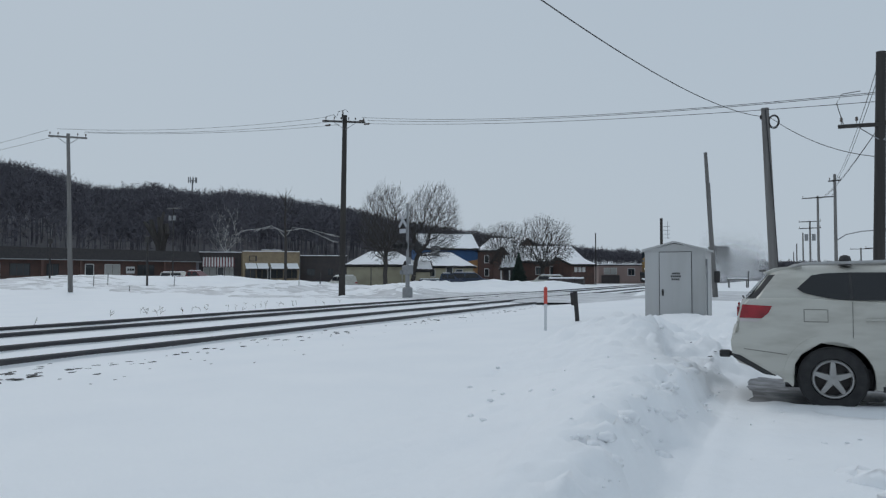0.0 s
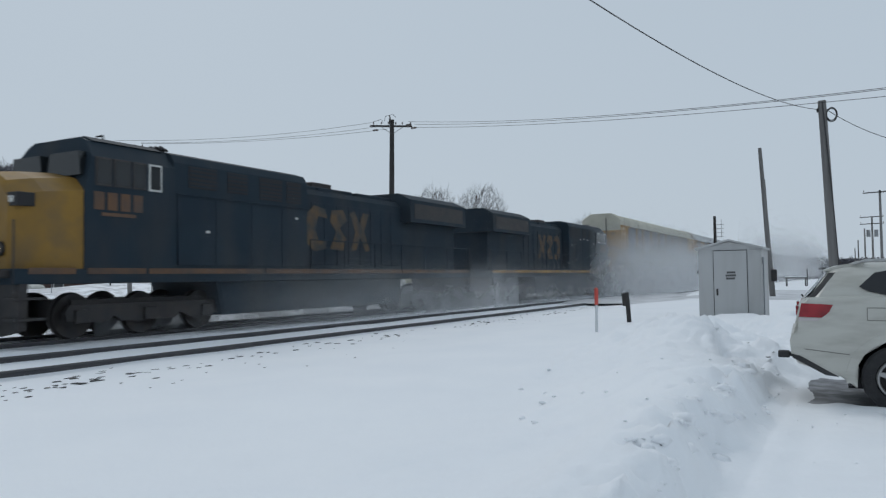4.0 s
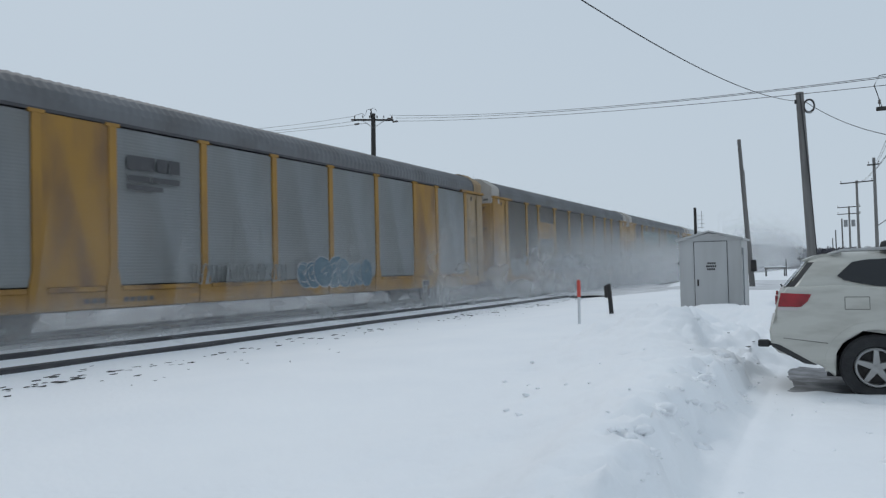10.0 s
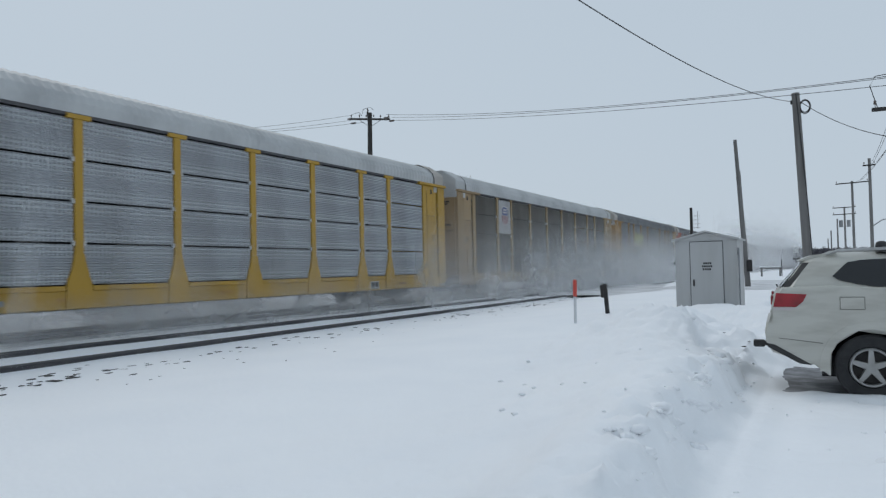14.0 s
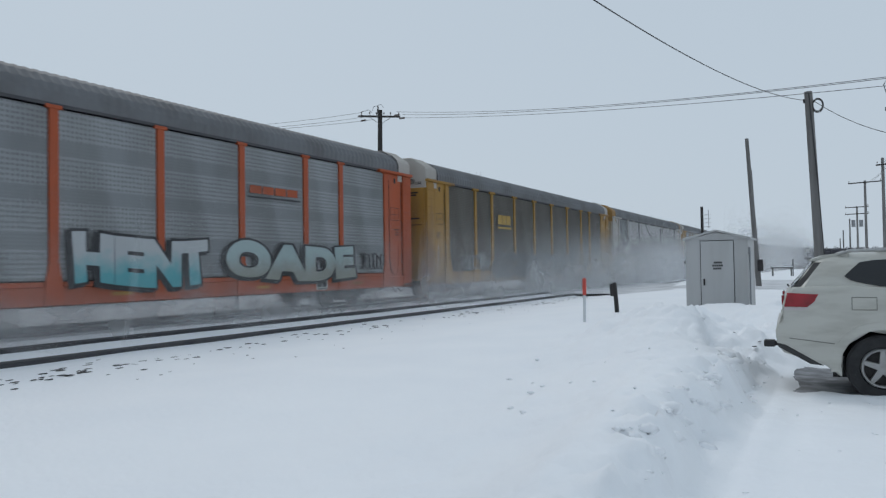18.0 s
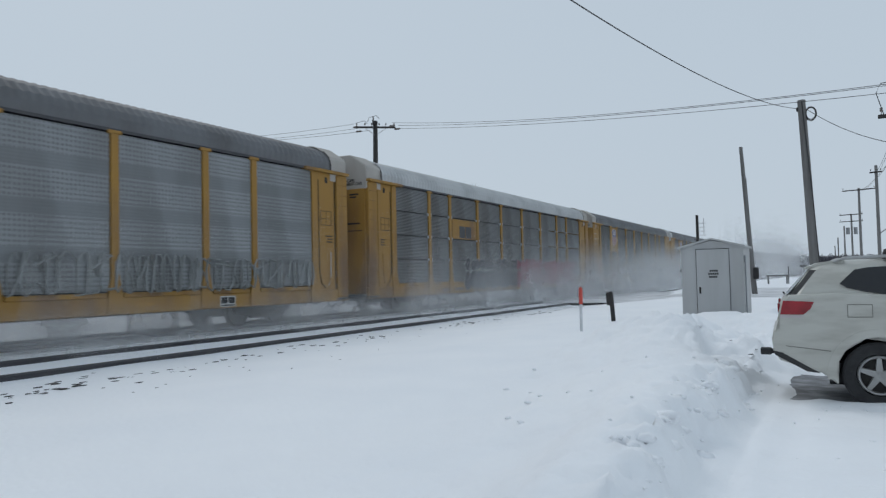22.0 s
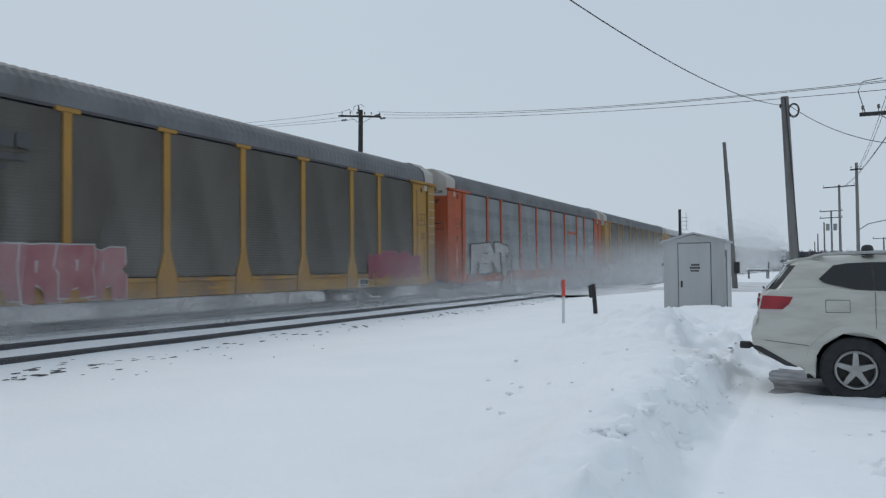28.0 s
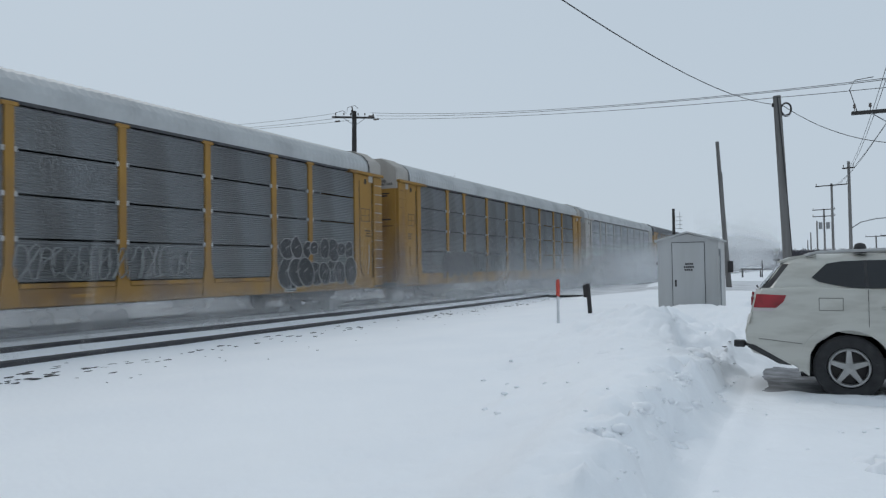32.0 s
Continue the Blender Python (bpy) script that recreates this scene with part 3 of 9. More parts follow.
def coupler_shape():
    s = Shape()
    s.box(-0.14, 0.14, 0, 0.55, 0.72, 0.98, c=0.03)
    s.prism([(-0.2, 0.5), (0.2, 0.5), (0.24, 0.68), (0.05, 0.62), (-0.02, 0.75), (-0.22, 0.74)], 2, 0.70, 1.0)
    return s


def hose_shape():
    s = Shape()
    s.tube([(0.5, 0, 0.8), (0.5, 0.25, 0.45), (0.48, 0.5, 0.35), (0.45, 0.7, 0.5)], 0.03, 6)
    return s


def autorack(index, body, panel, roof, hood, rows, label, flare=True, door=None, blanks=()):
    """An enclosed car carrier; its near side faces +x."""
    y = FIRST_GAP + PITCH * (index - 0.5)
    car = thing("autorack_car", (FAR_TRACK, y, 0), label, "railroad car", "cars of the train")
    MOVING.append((car, y))
    bm_, pm, dm = PAINT[body], PANEL[panel], PAINT[door or body]
    def frame_shape():
        s = Shape()
        for sx in (-1, 1):
            s.box(min(sx * 1.40, sx * 1.53), max(sx * 1.40, sx * 1.53), -CAR_L, CAR_L, 0.60, 1.02, c=0.02)
        return s
    part("side_sill", shared("side_sill", frame_shape, bm_), bm_, car)
    def top_shape():
        s = Shape()
        for sx in (-1, 1):
            s.box(min(sx * 1.42, sx * 1.535), max(sx * 1.42, sx * 1.535), -CAR_L + 0.1, CAR_L - 0.1, 5.03, 5.12, c=0.012)
        return s
    part("top_rail", shared("top_rail", top_shape, RAIL), RAIL, car, "dark top rail under the roof edge")
    def deck_shape():
        s = Shape()
        s.box(-1.39, 1.39, -CAR_L, CAR_L, 0.80, 1.10)
        s.box(-0.35, 0.35, -CAR_L, CAR_L, 0.52, 0.80)
        for k in range(-11, 12, 2):
            s.box(-1.3, 1.3, k - 0.06, k + 0.06, 0.62, 0.80)
        s.box(-1.44, -1.40, -CAR_L + 1.7, CAR_L - 1.7, 1.1, 5.0)
        return s
    part("underframe", shared("underframe", deck_shape, IRON), IRON, car)
    part("roof", roof_mesh(ROOF[roof], PAINT[hood] if hood in PAINT else ROOF[hood]), None, car)
    def seal_shape(a, b):
        s = Shape()
        prof = ROOF_LINE + [(-x, z) for x, z in ROOF_LINE[-2::-1]]
        s.rings([[(x * 1.012, y, z + 0.045) for x, z in prof] for y in (a, b)], 0, False, False)
        return s
    for q, (a, b) in enumerate(((-CAR_L + 0.93, -CAR_L + 1.02), (CAR_L - 1.02, CAR_L - 0.93))):
        key = ("roof_seal", q)
        if key not in CACHE:
            CACHE[key] = seal_shape(a, b).mesh("roof_seal", IRON)
        part("roof_seal", CACHE[key], None, car, "dark seal over the roof joint")
    # far side, plain
    def far_shape():
        s = Shape()
        s.box(-1.52, -1.46, -CAR_L, CAR_L, 1.02, 5.03)
        return s
    part("far_side", shared("far_side", far_shape, pm), pm, car)
    # end doors and corner panels
    def door_shape():
        s = Shape()
        s.box(-1.40, 1.40, -0.04, 0.04, 0.78, 4.76, c=0.02)
        return s
    def leaf_shape():
        s = Shape()
        s.box(0.02, 1.42, -0.075, -0.03, 0.82, 4.74, c=0.015)
        return s
    def rod_shape():
        s = Shape()
        s.tube([(0.3, -0.11, 0.9), (0.3, -0.11, 4.6)], 0.025, 6)
        return s
    def corner():
        s = Shape()
        s.box(1.40, 1.555, 0.0, 0.62, 0.72, 5.0, c=0.03)
        return s
    def side_door():
        s = Shape()
        s.box(1.44, 1.50, 0.72, 1.70, 1.0, 5.0, c=0.015)
        return s
    def slit_shape():
        s = Shape()
        s.box(1.38, 1.46, 0.60, 0.74, 0.9, 5.0)
        return s
    def stile():
        s = Shape()
        s.box(1.46, 1.545, 1.68, 1.80, 0.95, 5.0, c=0.02)
        return s
    def lip_shape():
        s = Shape()
        s.tube([(1.505, 1.62, 4.75), (1.51, 1.62, 1.65), (1.51, 1.50, 1.22), (1.505, 1.28, 1.08)], 0.016, 6)
        return s
    def canopy():
        s = Shape()
        s.box(1.42, 1.64, -0.03, 2.42, 5.0, 5.11, c=0.02)
        return s
    def grab():
        s = Shape()
        s.tube([(1.50, 0.98, 2.3), (1.53, 0.98, 2.25), (1.53, 1.0, 1.5), (1.53, 1.08, 1.2), (1.50, 1.12, 1.15)], 0.016, 6)
        return s
    def ladder_bar():
        s = Shape()
        s.tube([(1.555, 0.06, 0), (1.60, 0.09, 0), (1.60, 0.53, 0), (1.555, 0.56, 0)], 0.012, 6)
        return s
    def buckle():
        s = Shape()
        s.box(1.40, 1.54, -0.02, 0.66, 0.62, 0.72, c=0.02)
        return s
    def stencils():
        s = Shape()
        s.box(1.50, 1.506, 0.86, 1.2, 2.62, 2.66)
        s.box(1.50, 1.506, 0.86, 1.15, 2.72, 2.76)
        s.box(1.50, 1.506, 0.86, 1.24, 2.82, 2.86)
        return s
    def frame_stencil():
        s = Shape()
        for a in ((0.9, 1.5, 3.2, 3.22), (0.9, 1.5, 3.68, 3.70), (0.9, 0.92, 3.2, 3.7), (1.48, 1.5, 3.2, 3.7), (0.9, 1.5, 3.42, 3.435), (1.18, 1.195, 3.2, 3.7)):
            s.box(1.50, 1.505, *a)
        return s
    def slot_shape():
        s = Shape()
        s.box(1.50, 1.506, 1.1, 1.24, 4.66, 4.86)
        return s
    def end_rod():
        s = Shape()
        s.tube([(0.42, -0.125, 2.3), (0.42, -0.125, 5.7)], 0.035, 6)
        return s
    def end_marks():
        s = Shape()
        for z, a, b in ((4.5, 0.75, 1.15), (4.4, 0.75, 1.05), (3.4, 0.6, 1.2)):
            s.box(a, b, -0.082, -0.076, z, z + 0.06)
        s.box(-1.3, 1.3, -0.079, -0.0755, 3.14, 3.17)
        return s
    for sg in (-1, 1):
        e = sg * (CAR_L - 0.02)
        flip = Matrix.Translation((0, e, 0)) if sg < 0 else Matrix.Translation((0, e, 0)) @ Matrix.Diagonal((1, -1, 1, 1))
        leaf = part("end_door", shared("end_door", door_shape, TAN_DOOR if index == 12 else dm), None, car, "rust-stained tan end door" if index == 12 else "", at=flip)
        em_ = TAN_DOOR if index == 12 else dm
        for mirror in (Matrix.Identity(4), Matrix.Diagonal((-1, 1, 1, 1))):
            part("door_leaf", shared("door_leaf", leaf_shape, em_), None, leaf, at=mirror)
            part("lock_rod", shared("lock_rod", rod_shape, em_), None, leaf, at=mirror)
        post_ = part("corner_post", shared("corner_post", corner, dm), dm, car, at=flip)
        for k in range(11):
            part("rung", shared("rung", ladder_bar, dm if index % 3 else ROOF["pale"]), None, post_, at=(0, 0, 1.05 + 0.36 * k))
        part("door_gap", shared("door_gap", slit_shape, SEAM), SEAM, car, at=flip)
        part("door_stile", shared("door_stile", stile, dm), dm, car, at=flip)
        part("canopy", shared("canopy", canopy, bm_), bm_, car, "jutting lip over the door", at=flip)
        part("step", shared("step", buckle, IRON), IRON, car, at=flip)
        panel_ = part("side_door", shared("side_door", side_door, dm), dm, car, at=flip)
        part("grab_iron", shared("grab_iron", grab, ROOF["pale"] if index % 2 else dm), None, panel_)
        part("door_lip", shared("door_lip", lip_shape, SEAM), SEAM, panel_, "dark gap round the door")
        part("stencil", shared("stencil", stencils, SEAM), SEAM, panel_, "small dark stencilled bar")
        part("stencil_box", shared("stencil_box", frame_stencil, SEAM), SEAM, panel_, "thin stencilled box")
        part("latch_slot", shared("latch_slot", slot_shape, SEAM), SEAM, panel_)
        part("end_rod", shared("end_rod", end_rod, SEAM), SEAM, leaf, "dark brake rod")
        part("stencil", shared("end_stencil", end_marks, SEAM), SEAM, leaf, "dark stencilled bars")
        if sg < 0 and index not in (1, 8):
            for q, (text, dx, dz) in enumerate((("EXCESS", 0.72, 5.06), ("HEIGHT CAR", 0.86, 4.93))):
                key = ("excess", q)
                if key not in CACHE:
                    CACHE[key] = words(text, 0.15, SEAM, 0.004, 0.003)
                part("lettering", CACHE[key], None, car, "black stencilled lettering", at=Matrix.Translation((dx, -CAR_L - 0.024, dz)) @ Matrix.Rotation(math.pi / 2, 4, "X"))
        part("coupler", shared("coupler", coupler_shape, IRON), IRON, car, at=Matrix.Translation((0, sg * CAR_L, 0)) if sg > 0 else Matrix.Translation((0, sg * CAR_L, 0)) @ Matrix.Diagonal((1, -1, 1, 1)))
        part("air_hose", shared("air_hose", hose_shape, RUBBER), RUBBER, car, at=flip @ Matrix.Diagonal((1, -1, 1, 1)))
        ty = sg * 10.2
        truck = part("truck", shared("truck", truck_frame, IRON), IRON, car, at=(0, ty, 0))
        for k in (-0.86, 0.86):
            part("wheelset", shared("wheelset", wheel_shape, IRON), IRON, truck, at=(0, k, 0.43))
    # posts and panels of the near side
    yy = -CAR_L + DOOR_L
    gap = 0.045
    z0, z1 = 1.14, 5.02
    def bracket_shape():
        s = Shape()
        s.box(-0.01, 0.045, -0.035, 0.035, -0.06, 0.06, c=0.01)
        return s
    for i, w in enumerate(BAYS):
        post_ = part("post", post_mesh(bm_, flare), None, car, at=(1.50, yy, 0))
        if rows > 1 and i:
            for r in range(1, rows):
                for q in (-0.15, 0.15):
                    part("bracket", shared("bracket", bracket_shape, ROOF["pale"]), None, post_, at=(0, q, z0 + (z1 - z0) / rows * r))
        if i in blanks:
            part("side_panel", side_panel_mesh(w - 0.2, z1 - z0, bm_), None, car, at=(1.50, yy + w / 2, (z0 + z1) / 2))
        else:
            h = (z1 - z0) / rows
            for r in range(rows):
                part("side_panel", side_panel_mesh(w - 0.24, h - gap, pm), None, car, at=(1.485, yy + w / 2, z0 + h * (r + 0.5)))
        part("bay_sill", bay_sill_mesh(w - 0.72 if flare else w - 0.48, bm_), None, car, at=(1.51, yy + w / 2, 1.075))
        yy += w
    part("post", post_mesh(bm_, flare), None, car, at=(1.50, yy, 0))
    return car


def words(text, size, material, offset=0.0, lift=0.004, shear=0.0, spacing=1.0, name="lettering"):
    cu = bpy.data.curves.new(name, "FONT")
    cu.body, cu.size, cu.offset, cu.extrude, cu.shear, cu.space_character = text, size, offset, lift, shear, spacing
    cu.align_x, cu.align_y, cu.resolution_u = "CENTER", "CENTER", 5
    ob = bpy.data.objects.new("tmp", cu)
    me = bpy.data.meshes.new_from_object(ob)
    bpy.data.objects.remove(ob)
    me.materials.clear()
    me.materials.append(material)
    return me

CARS = [
    autorack(1, "yellow", "grey", "cream", "cream", 4, "yellow autorack car with grey ribbed panels and cream roof", False),
    autorack(2, "yellow", "dark", "pale", "white", 4, "yellow autorack car with dark grey panels and pale roof", False),
    autorack(3, "orange", "light", "grey", "white", 1, "orange autorack car with punched grey panels, black and white graffiti"),
    autorack(4, "yellow", "plain_light", "grey", "tan", 1, "yellow autorack car with light grey panels and solid yellow bays", False, "tan", (1, 7)),
    autorack(5, "yellow", "brown", "grey", "white", 1, "weathered yellow autorack car with brown panels and graffiti"),
    autorack(6, "yellow", "brown", "grey", "white", 1, "rusty yellow autorack car with teal patched brown panels"),
    autorack(7, "bright_yellow", "silver", "pale", "white", 4, "bright yellow autorack car with clean silver panels"),
    autorack(8, "tan", "brown", "pale", "pale", 4, "tan autorack car with brown panels and pale roof", False),
    autorack(9, "yellow", "dark", "grey", "white", 4, "yellow autorack car with dark ribbed panels and blue and yellow graffiti"),
    autorack(10, "orange", "light", "grey", "white", 1, "orange autorack car with punched light grey panels and cyan graffiti", False),
    autorack(11, "yellow", "brown", "grey", "white", 1, "yellow autorack car with brown panels and black graffiti"),
    autorack(12, "white", "plain_light", "grey", "yellow", 1, "grey autorack car covered in giant white letters", False, "white"),
    autorack(13, "yellow", "light", "grey", "white", 1, "yellow autorack car with punched light grey panels", False),
    autorack(14, "yellow", "dark", "pale", "white", 4, "yellow autorack car with dark panels, black and red graffiti", False),
    autorack(15, "yellow", "olive", "grey", "white", 1, "yellow autorack car with grey-green panels"),
    autorack(16, "yellow", "brown", "grey", "pale", 1, "yellow autorack car with brown panels and small graffiti", False),
    autorack(17, "tan", "plain_light", "grey", "tan", 4, "pale yellow autorack car with light panels", False),
    autorack(18, "yellow", "brown", "grey", "white", 1, "yellow autorack car with brown panels and pink graffiti"),
    autorack(19, "orange", "light", "grey", "white", 1, "orange autorack car with light grey panels and white graffiti", False),
    autorack(20, "yellow", "brown", "grey", "white", 1, "yellow autorack car with dark brown panels and snow on its roof"),
    autorack(21, "yellow", "grey", "pale", "white", 4, "yellow autorack car with grey panels and pale roof", False),
    autorack(22, "yellow", "grey", "pale", "white", 4, "yellow autorack car with grey ribbed panels", False),
    autorack(23, "white", "silver", "pale", "pale", 4, "silver autorack car with white posts", False),
    autorack(24, "yellow", "grey", "grey", "grey", 4, "yellow autorack car with grey panels", False),
    autorack(25, "yellow", "brown", "grey", "grey", 1, "yellow autorack car with brown panels"),
]


# ---------------------------------------------------------------- locomotives
NAVY = mat("navy_paint", (0.016, 0.028, 0.040), 0.65, 0, (0.024, 0.038, 0.050), 1.2, 0.6, 0, 20, grime=(0.045, 0.045, 0.045), grime_amount=0.5, stretch=(1, 1, 0.4))
for _m in (NAVY,):
    _m.node_tree.nodes["Principled BSDF"].inputs["Specular IOR Level"].default_value = 0.15
NOSE = mat("nose_yellow", (0.25, 0.135, 0.014), 0.6, 0, (0.17, 0.095, 0.02), 2, 0.6, grime=(0.12, 0.08, 0.04), grime_scale=1.5, grime_amount=0.5)
CABGLASS = mat("cab_glass", (0.015, 0.018, 0.02), 0.08)
LAMP = glow("headlight", (1.0, 0.86, 0.62), 1.8)
FADED = mat("faded_gold", (0.11, 0.066, 0.03), 0.8, 0, (0.022, 0.035, 0.045), 2.2, 1.0)
PALE = mat("pale_letters", (0.55, 0.55, 0.52), 0.6)
GOLD = mat("gold_stripe", (0.40, 0.21, 0.035), 0.6, 0, (0.16, 0.085, 0.035), 1.0, 0.9)
RUSTGOLD = mat("faded_orange", (0.13, 0.065, 0.03), 0.7, 0, (0.05, 0.042, 0.04), 2.2, 0.8)
NAVYROOF = mat("pale_roof_paint", (0.20, 0.19, 0.175), 0.7, 0, (0.12, 0.12, 0.12), 1.4, 0.8)


def six_wheel_truck():
    s = Shape()
    for sx in (-1, 1):
        s.prism([(-2.3, 0.62), (-2.2, 0.78), (2.2, 0.78), (2.3, 0.62), (2.25, 0.42), (1.3, 0.36), (1.0, 0.5), (0.8, 0.36), (-0.8, 0.36), (-1.0, 0.5), (-1.3, 0.36), (-2.25, 0.42)], 0, sx * 0.98, sx * 1.14)
        for k in (-1.9, 0, 1.9):
            s.box(min(sx * 1.1, sx * 1.22), max(sx * 1.1, sx * 1.22), k - 0.18, k + 0.18, 0.36, 0.68, c=0.02)
    s.box(-0.9, 0.9, -2.0, 2.0, 0.5, 0.9)
    return s


def locomotive(y, turned, label):
    """A six-axle diesel; its cab end faces -y unless turned."""
    loco = thing("locomotive", (FAR_TRACK, y, 0), label, "locomotive", "locomotives of the train")
    MOVING.append((loco, y))
    flip = Matrix.Rotation(math.pi, 4, "Z") if turned else Matrix.Identity(4)

    def add(name, s, m, lab="", parent=None, smooth=False, local=None):
        a = (flip @ local) if local is not None else flip
        return part(name, s, m, parent or loco, lab, at=a if parent is None else local, smooth=smooth)

    s = Shape()
    s.box(-1.50, 1.50, -10.6, 10.6, 1.28, 1.62, c=0.02)
    add("frame", s, NAVY)
    nose_paint = NAVY if turned else NOSE
    for sx in (-1, 1):
        s = Shape()
        for a, b in ((-10.3, -9.2), (-8.9, -7.3), (-7.2, -3.1), (-3.0, 0.6), (0.7, 4.6), (4.7, 10.4)):
            s.box(min(sx * 1.50, sx * 1.512), max(sx * 1.50, sx * 1.512), a, b, 1.50, 1.64)
        add("sill_stripe", s, GOLD if turned else RUSTGOLD, "gold reflective sill stripe" if turned else "dirty gold sill stripe")
    # nose
    s = Shape()
    s.rings([[(-w, yy, 1.62), (w, yy, 1.62), (w, yy, sh), (w * 0.72, yy, sh + 0.32), (0.34, yy, top), (-0.34, yy, top), (-w * 0.72, yy, sh + 0.32), (-w, yy, sh)]
             for yy, w, sh, top in ((-10.42, 0.92, 3.15, 3.66), (-10.34, 1.04, 3.24, 3.78), (-9.85, 1.30, 3.32, 3.84), (-8.92, 1.47, 3.42, 3.90))])
    add("nose", s, nose_paint, "dark blue nose of the cab" if turned else "yellow nose of the cab")
    s = Shape()
    s.box(-0.30, 0.40, -10.45, -10.40, 1.75, 3.05, c=0.012)
    add("nose_door", s, nose_paint)
    s = Shape()
    s.box(0.14, 0.42, -10.448, -10.40, 3.18, 3.5, c=0.03)
    add("nose_window", s, CABGLASS, "small dark nose window")
    for k, (x0, x1, z0, z1) in enumerate(((-0.66, -0.34, 2.66, 3.0), (-0.30, 0.12, 2.72, 3.04), (0.16, 0.56, 2.74, 3.0), (-0.5, 0.5, 2.58, 2.64))):
        s = Shape()
        s.box(x0, x1, -10.47, -10.452, z0, z1, c=0.008)
        add("nose_mark", s, NAVY, "dark shape of the railroad mark")
    for x in (-0.96, 0.98):
        s = Shape()
        s.box(x - 0.27, x + 0.27, -10.40, -10.0, 2.98, 3.28, c=0.015)
        board = add("number_board", s, SEAM)
        s = Shape()
        for k in range(3):
            s.box(x - 0.13 + 0.10 * k, x - 0.06 + 0.10 * k, -10.41, -10.401, 3.06, 3.20)
        part("number_bars", s, PALE, board, "pale number bars")
    for x, z in ((-0.14, 3.50), (-0.14, 3.26), (-0.86, 2.06), (0.70, 2.06)):
        s = Shape()
        s.tube([(x, -10.38, z), (x, -10.50, z)], 0.13 if z > 3 else 0.17, 14)
        housing = add("lamp_housing", s, IRON)
        s = Shape()
        s.tube([(x, -10.495, z), (x, -10.515, z)], 0.075, 14)
        part("lens", s, LAMP if not turned else CERAMIC, housing, "lit headlight lens" if not turned else "")
    for x in (-1.0, -0.5, 0.5, 1.0):
        s = Shape()
        s.tube([(x, -10.75, 1.3), (x, -10.75, 2.7)], 0.022, 6)
        add("grab_post", s, IRON)
    s = Shape()
    s.box(-1.35, 1.35, -10.95, -10.4, 1.42, 1.60, c=0.03)
    add("front_platform", s, IRON)
    # cab
    s = Shape()
    s.rings([[(-1.5, y0, 1.62), (1.5, y0, 1.62), (1.5, y0, 3.4), (1.5, y1, 4.22), (1.12, y1 + dy, 4.66), (0.85, y1 + dy, 4.76), (-0.85, y1 + dy, 4.76), (-1.12, y1 + dy, 4.66), (-1.5, y1, 4.22), (-1.5, y0, 3.4)]
             for y0, y1, dy in ((-8.98, -8.80, 0.12), (-8.7, -8.6, 0.0), (-6.4, -6.4, 0.0))])
    add("cab", s, NAVY)
    s = Shape()
    s.rings([[(-1.16, y0, 4.665), (1.16, y0, 4.665), (0.86, y0, 4.80), (-0.86, y0, 4.80)] for y0 in (-8.55, -6.5)])
    add("cab_roof", s, NAVYROOF if turned else NAVY, "pale weathered cab roof" if turned else "")
    for x in (-0.72, 0.72):
        s = Shape()
        s.prism([(x - 0.62, 3.80), (x + 0.62, 3.80), (x + 0.52, 4.36), (x - 0.52, 4.36)], 1, -8.98, -8.74)
        add("windshield", s, CABGLASS, "dark windshield pane")
    for x in (-0.5, -0.2, 0.55):
        s = Shape()
        s.tube([(x, -8.0, 4.78), (x, -8.0, 4.90), (x + 0.25, -8.0, 4.90), (x + 0.25, -8.0, 4.78)], 0.025, 6)
        add("roof_antenna", s, IRON)
    for k, (a, b) in enumerate(((-8.72, -8.28), (-8.24, -7.74), (-7.70, -7.30), (-7.22, -6.82))):
        for sx in (-1, 1):
            s = Shape()
            s.box(min(sx * 1.49, sx * 1.515), max(sx * 1.49, sx * 1.515), a, b, 3.56, 4.24, c=0.008)
            w = add("side_window", s, PALE if k == 3 or turned and k == 0 else NAVYROOF if turned else IRON, "pale window frame" if k == 3 or turned else "")
            s = Shape()
            s.box(min(sx * 1.51, sx * 1.522), max(sx * 1.51, sx * 1.522), a + 0.05, b - 0.05, 3.61, 4.19)
            part("pane", s, CABGLASS, w)
    s = Shape()
    for k in range(3):
        s.tube([(0.75 + 0.12 * k, -6.2, 4.76), (0.75 + 0.12 * k, -6.2 - 0.35 + 0.05 * k, 4.80)], [0.03, 0.07], 8)
    add("horn", s, IRON)
    # long hood, radiator and doors
    s = Shape()
    s.rings([[(-1.0, y0, 1.62), (1.0, y0, 1.62), (1.0, y0, 4.15), (0.8, y0, 4.36), (-0.8, y0, 4.36), (-1.0, y0, 4.15)] for y0 in (-1.0, 9.9)])
    add("long_hood", s, NAVY)
    s = Shape()
    s.rings([[(-1.48, y0, 3.55), (1.48, y0, 3.55), (1.45, y0, 4.45), (0.9, y0, 4.72), (-0.9, y0, 4.72), (-1.45, y0, 4.45)] for y0 in (5.4, 10.2)])
    add("radiator_hood", s, NAVY)
    s = Shape()
    s.rings([[(-1.44, y0, 1.62), (1.44, y0, 1.62), (1.44, y0, 4.40), (1.30, y0, 4.62), (0.9, y0, 4.74), (-0.9, y0, 4.74), (-1.30, y0, 4.62), (-1.44, y0, 4.40)] for y0 in (-6.38, -1.0)])
    cabinet = add("equipment_cabinet", s, NAVY, "tall dark blue equipment cabinet behind the cab")
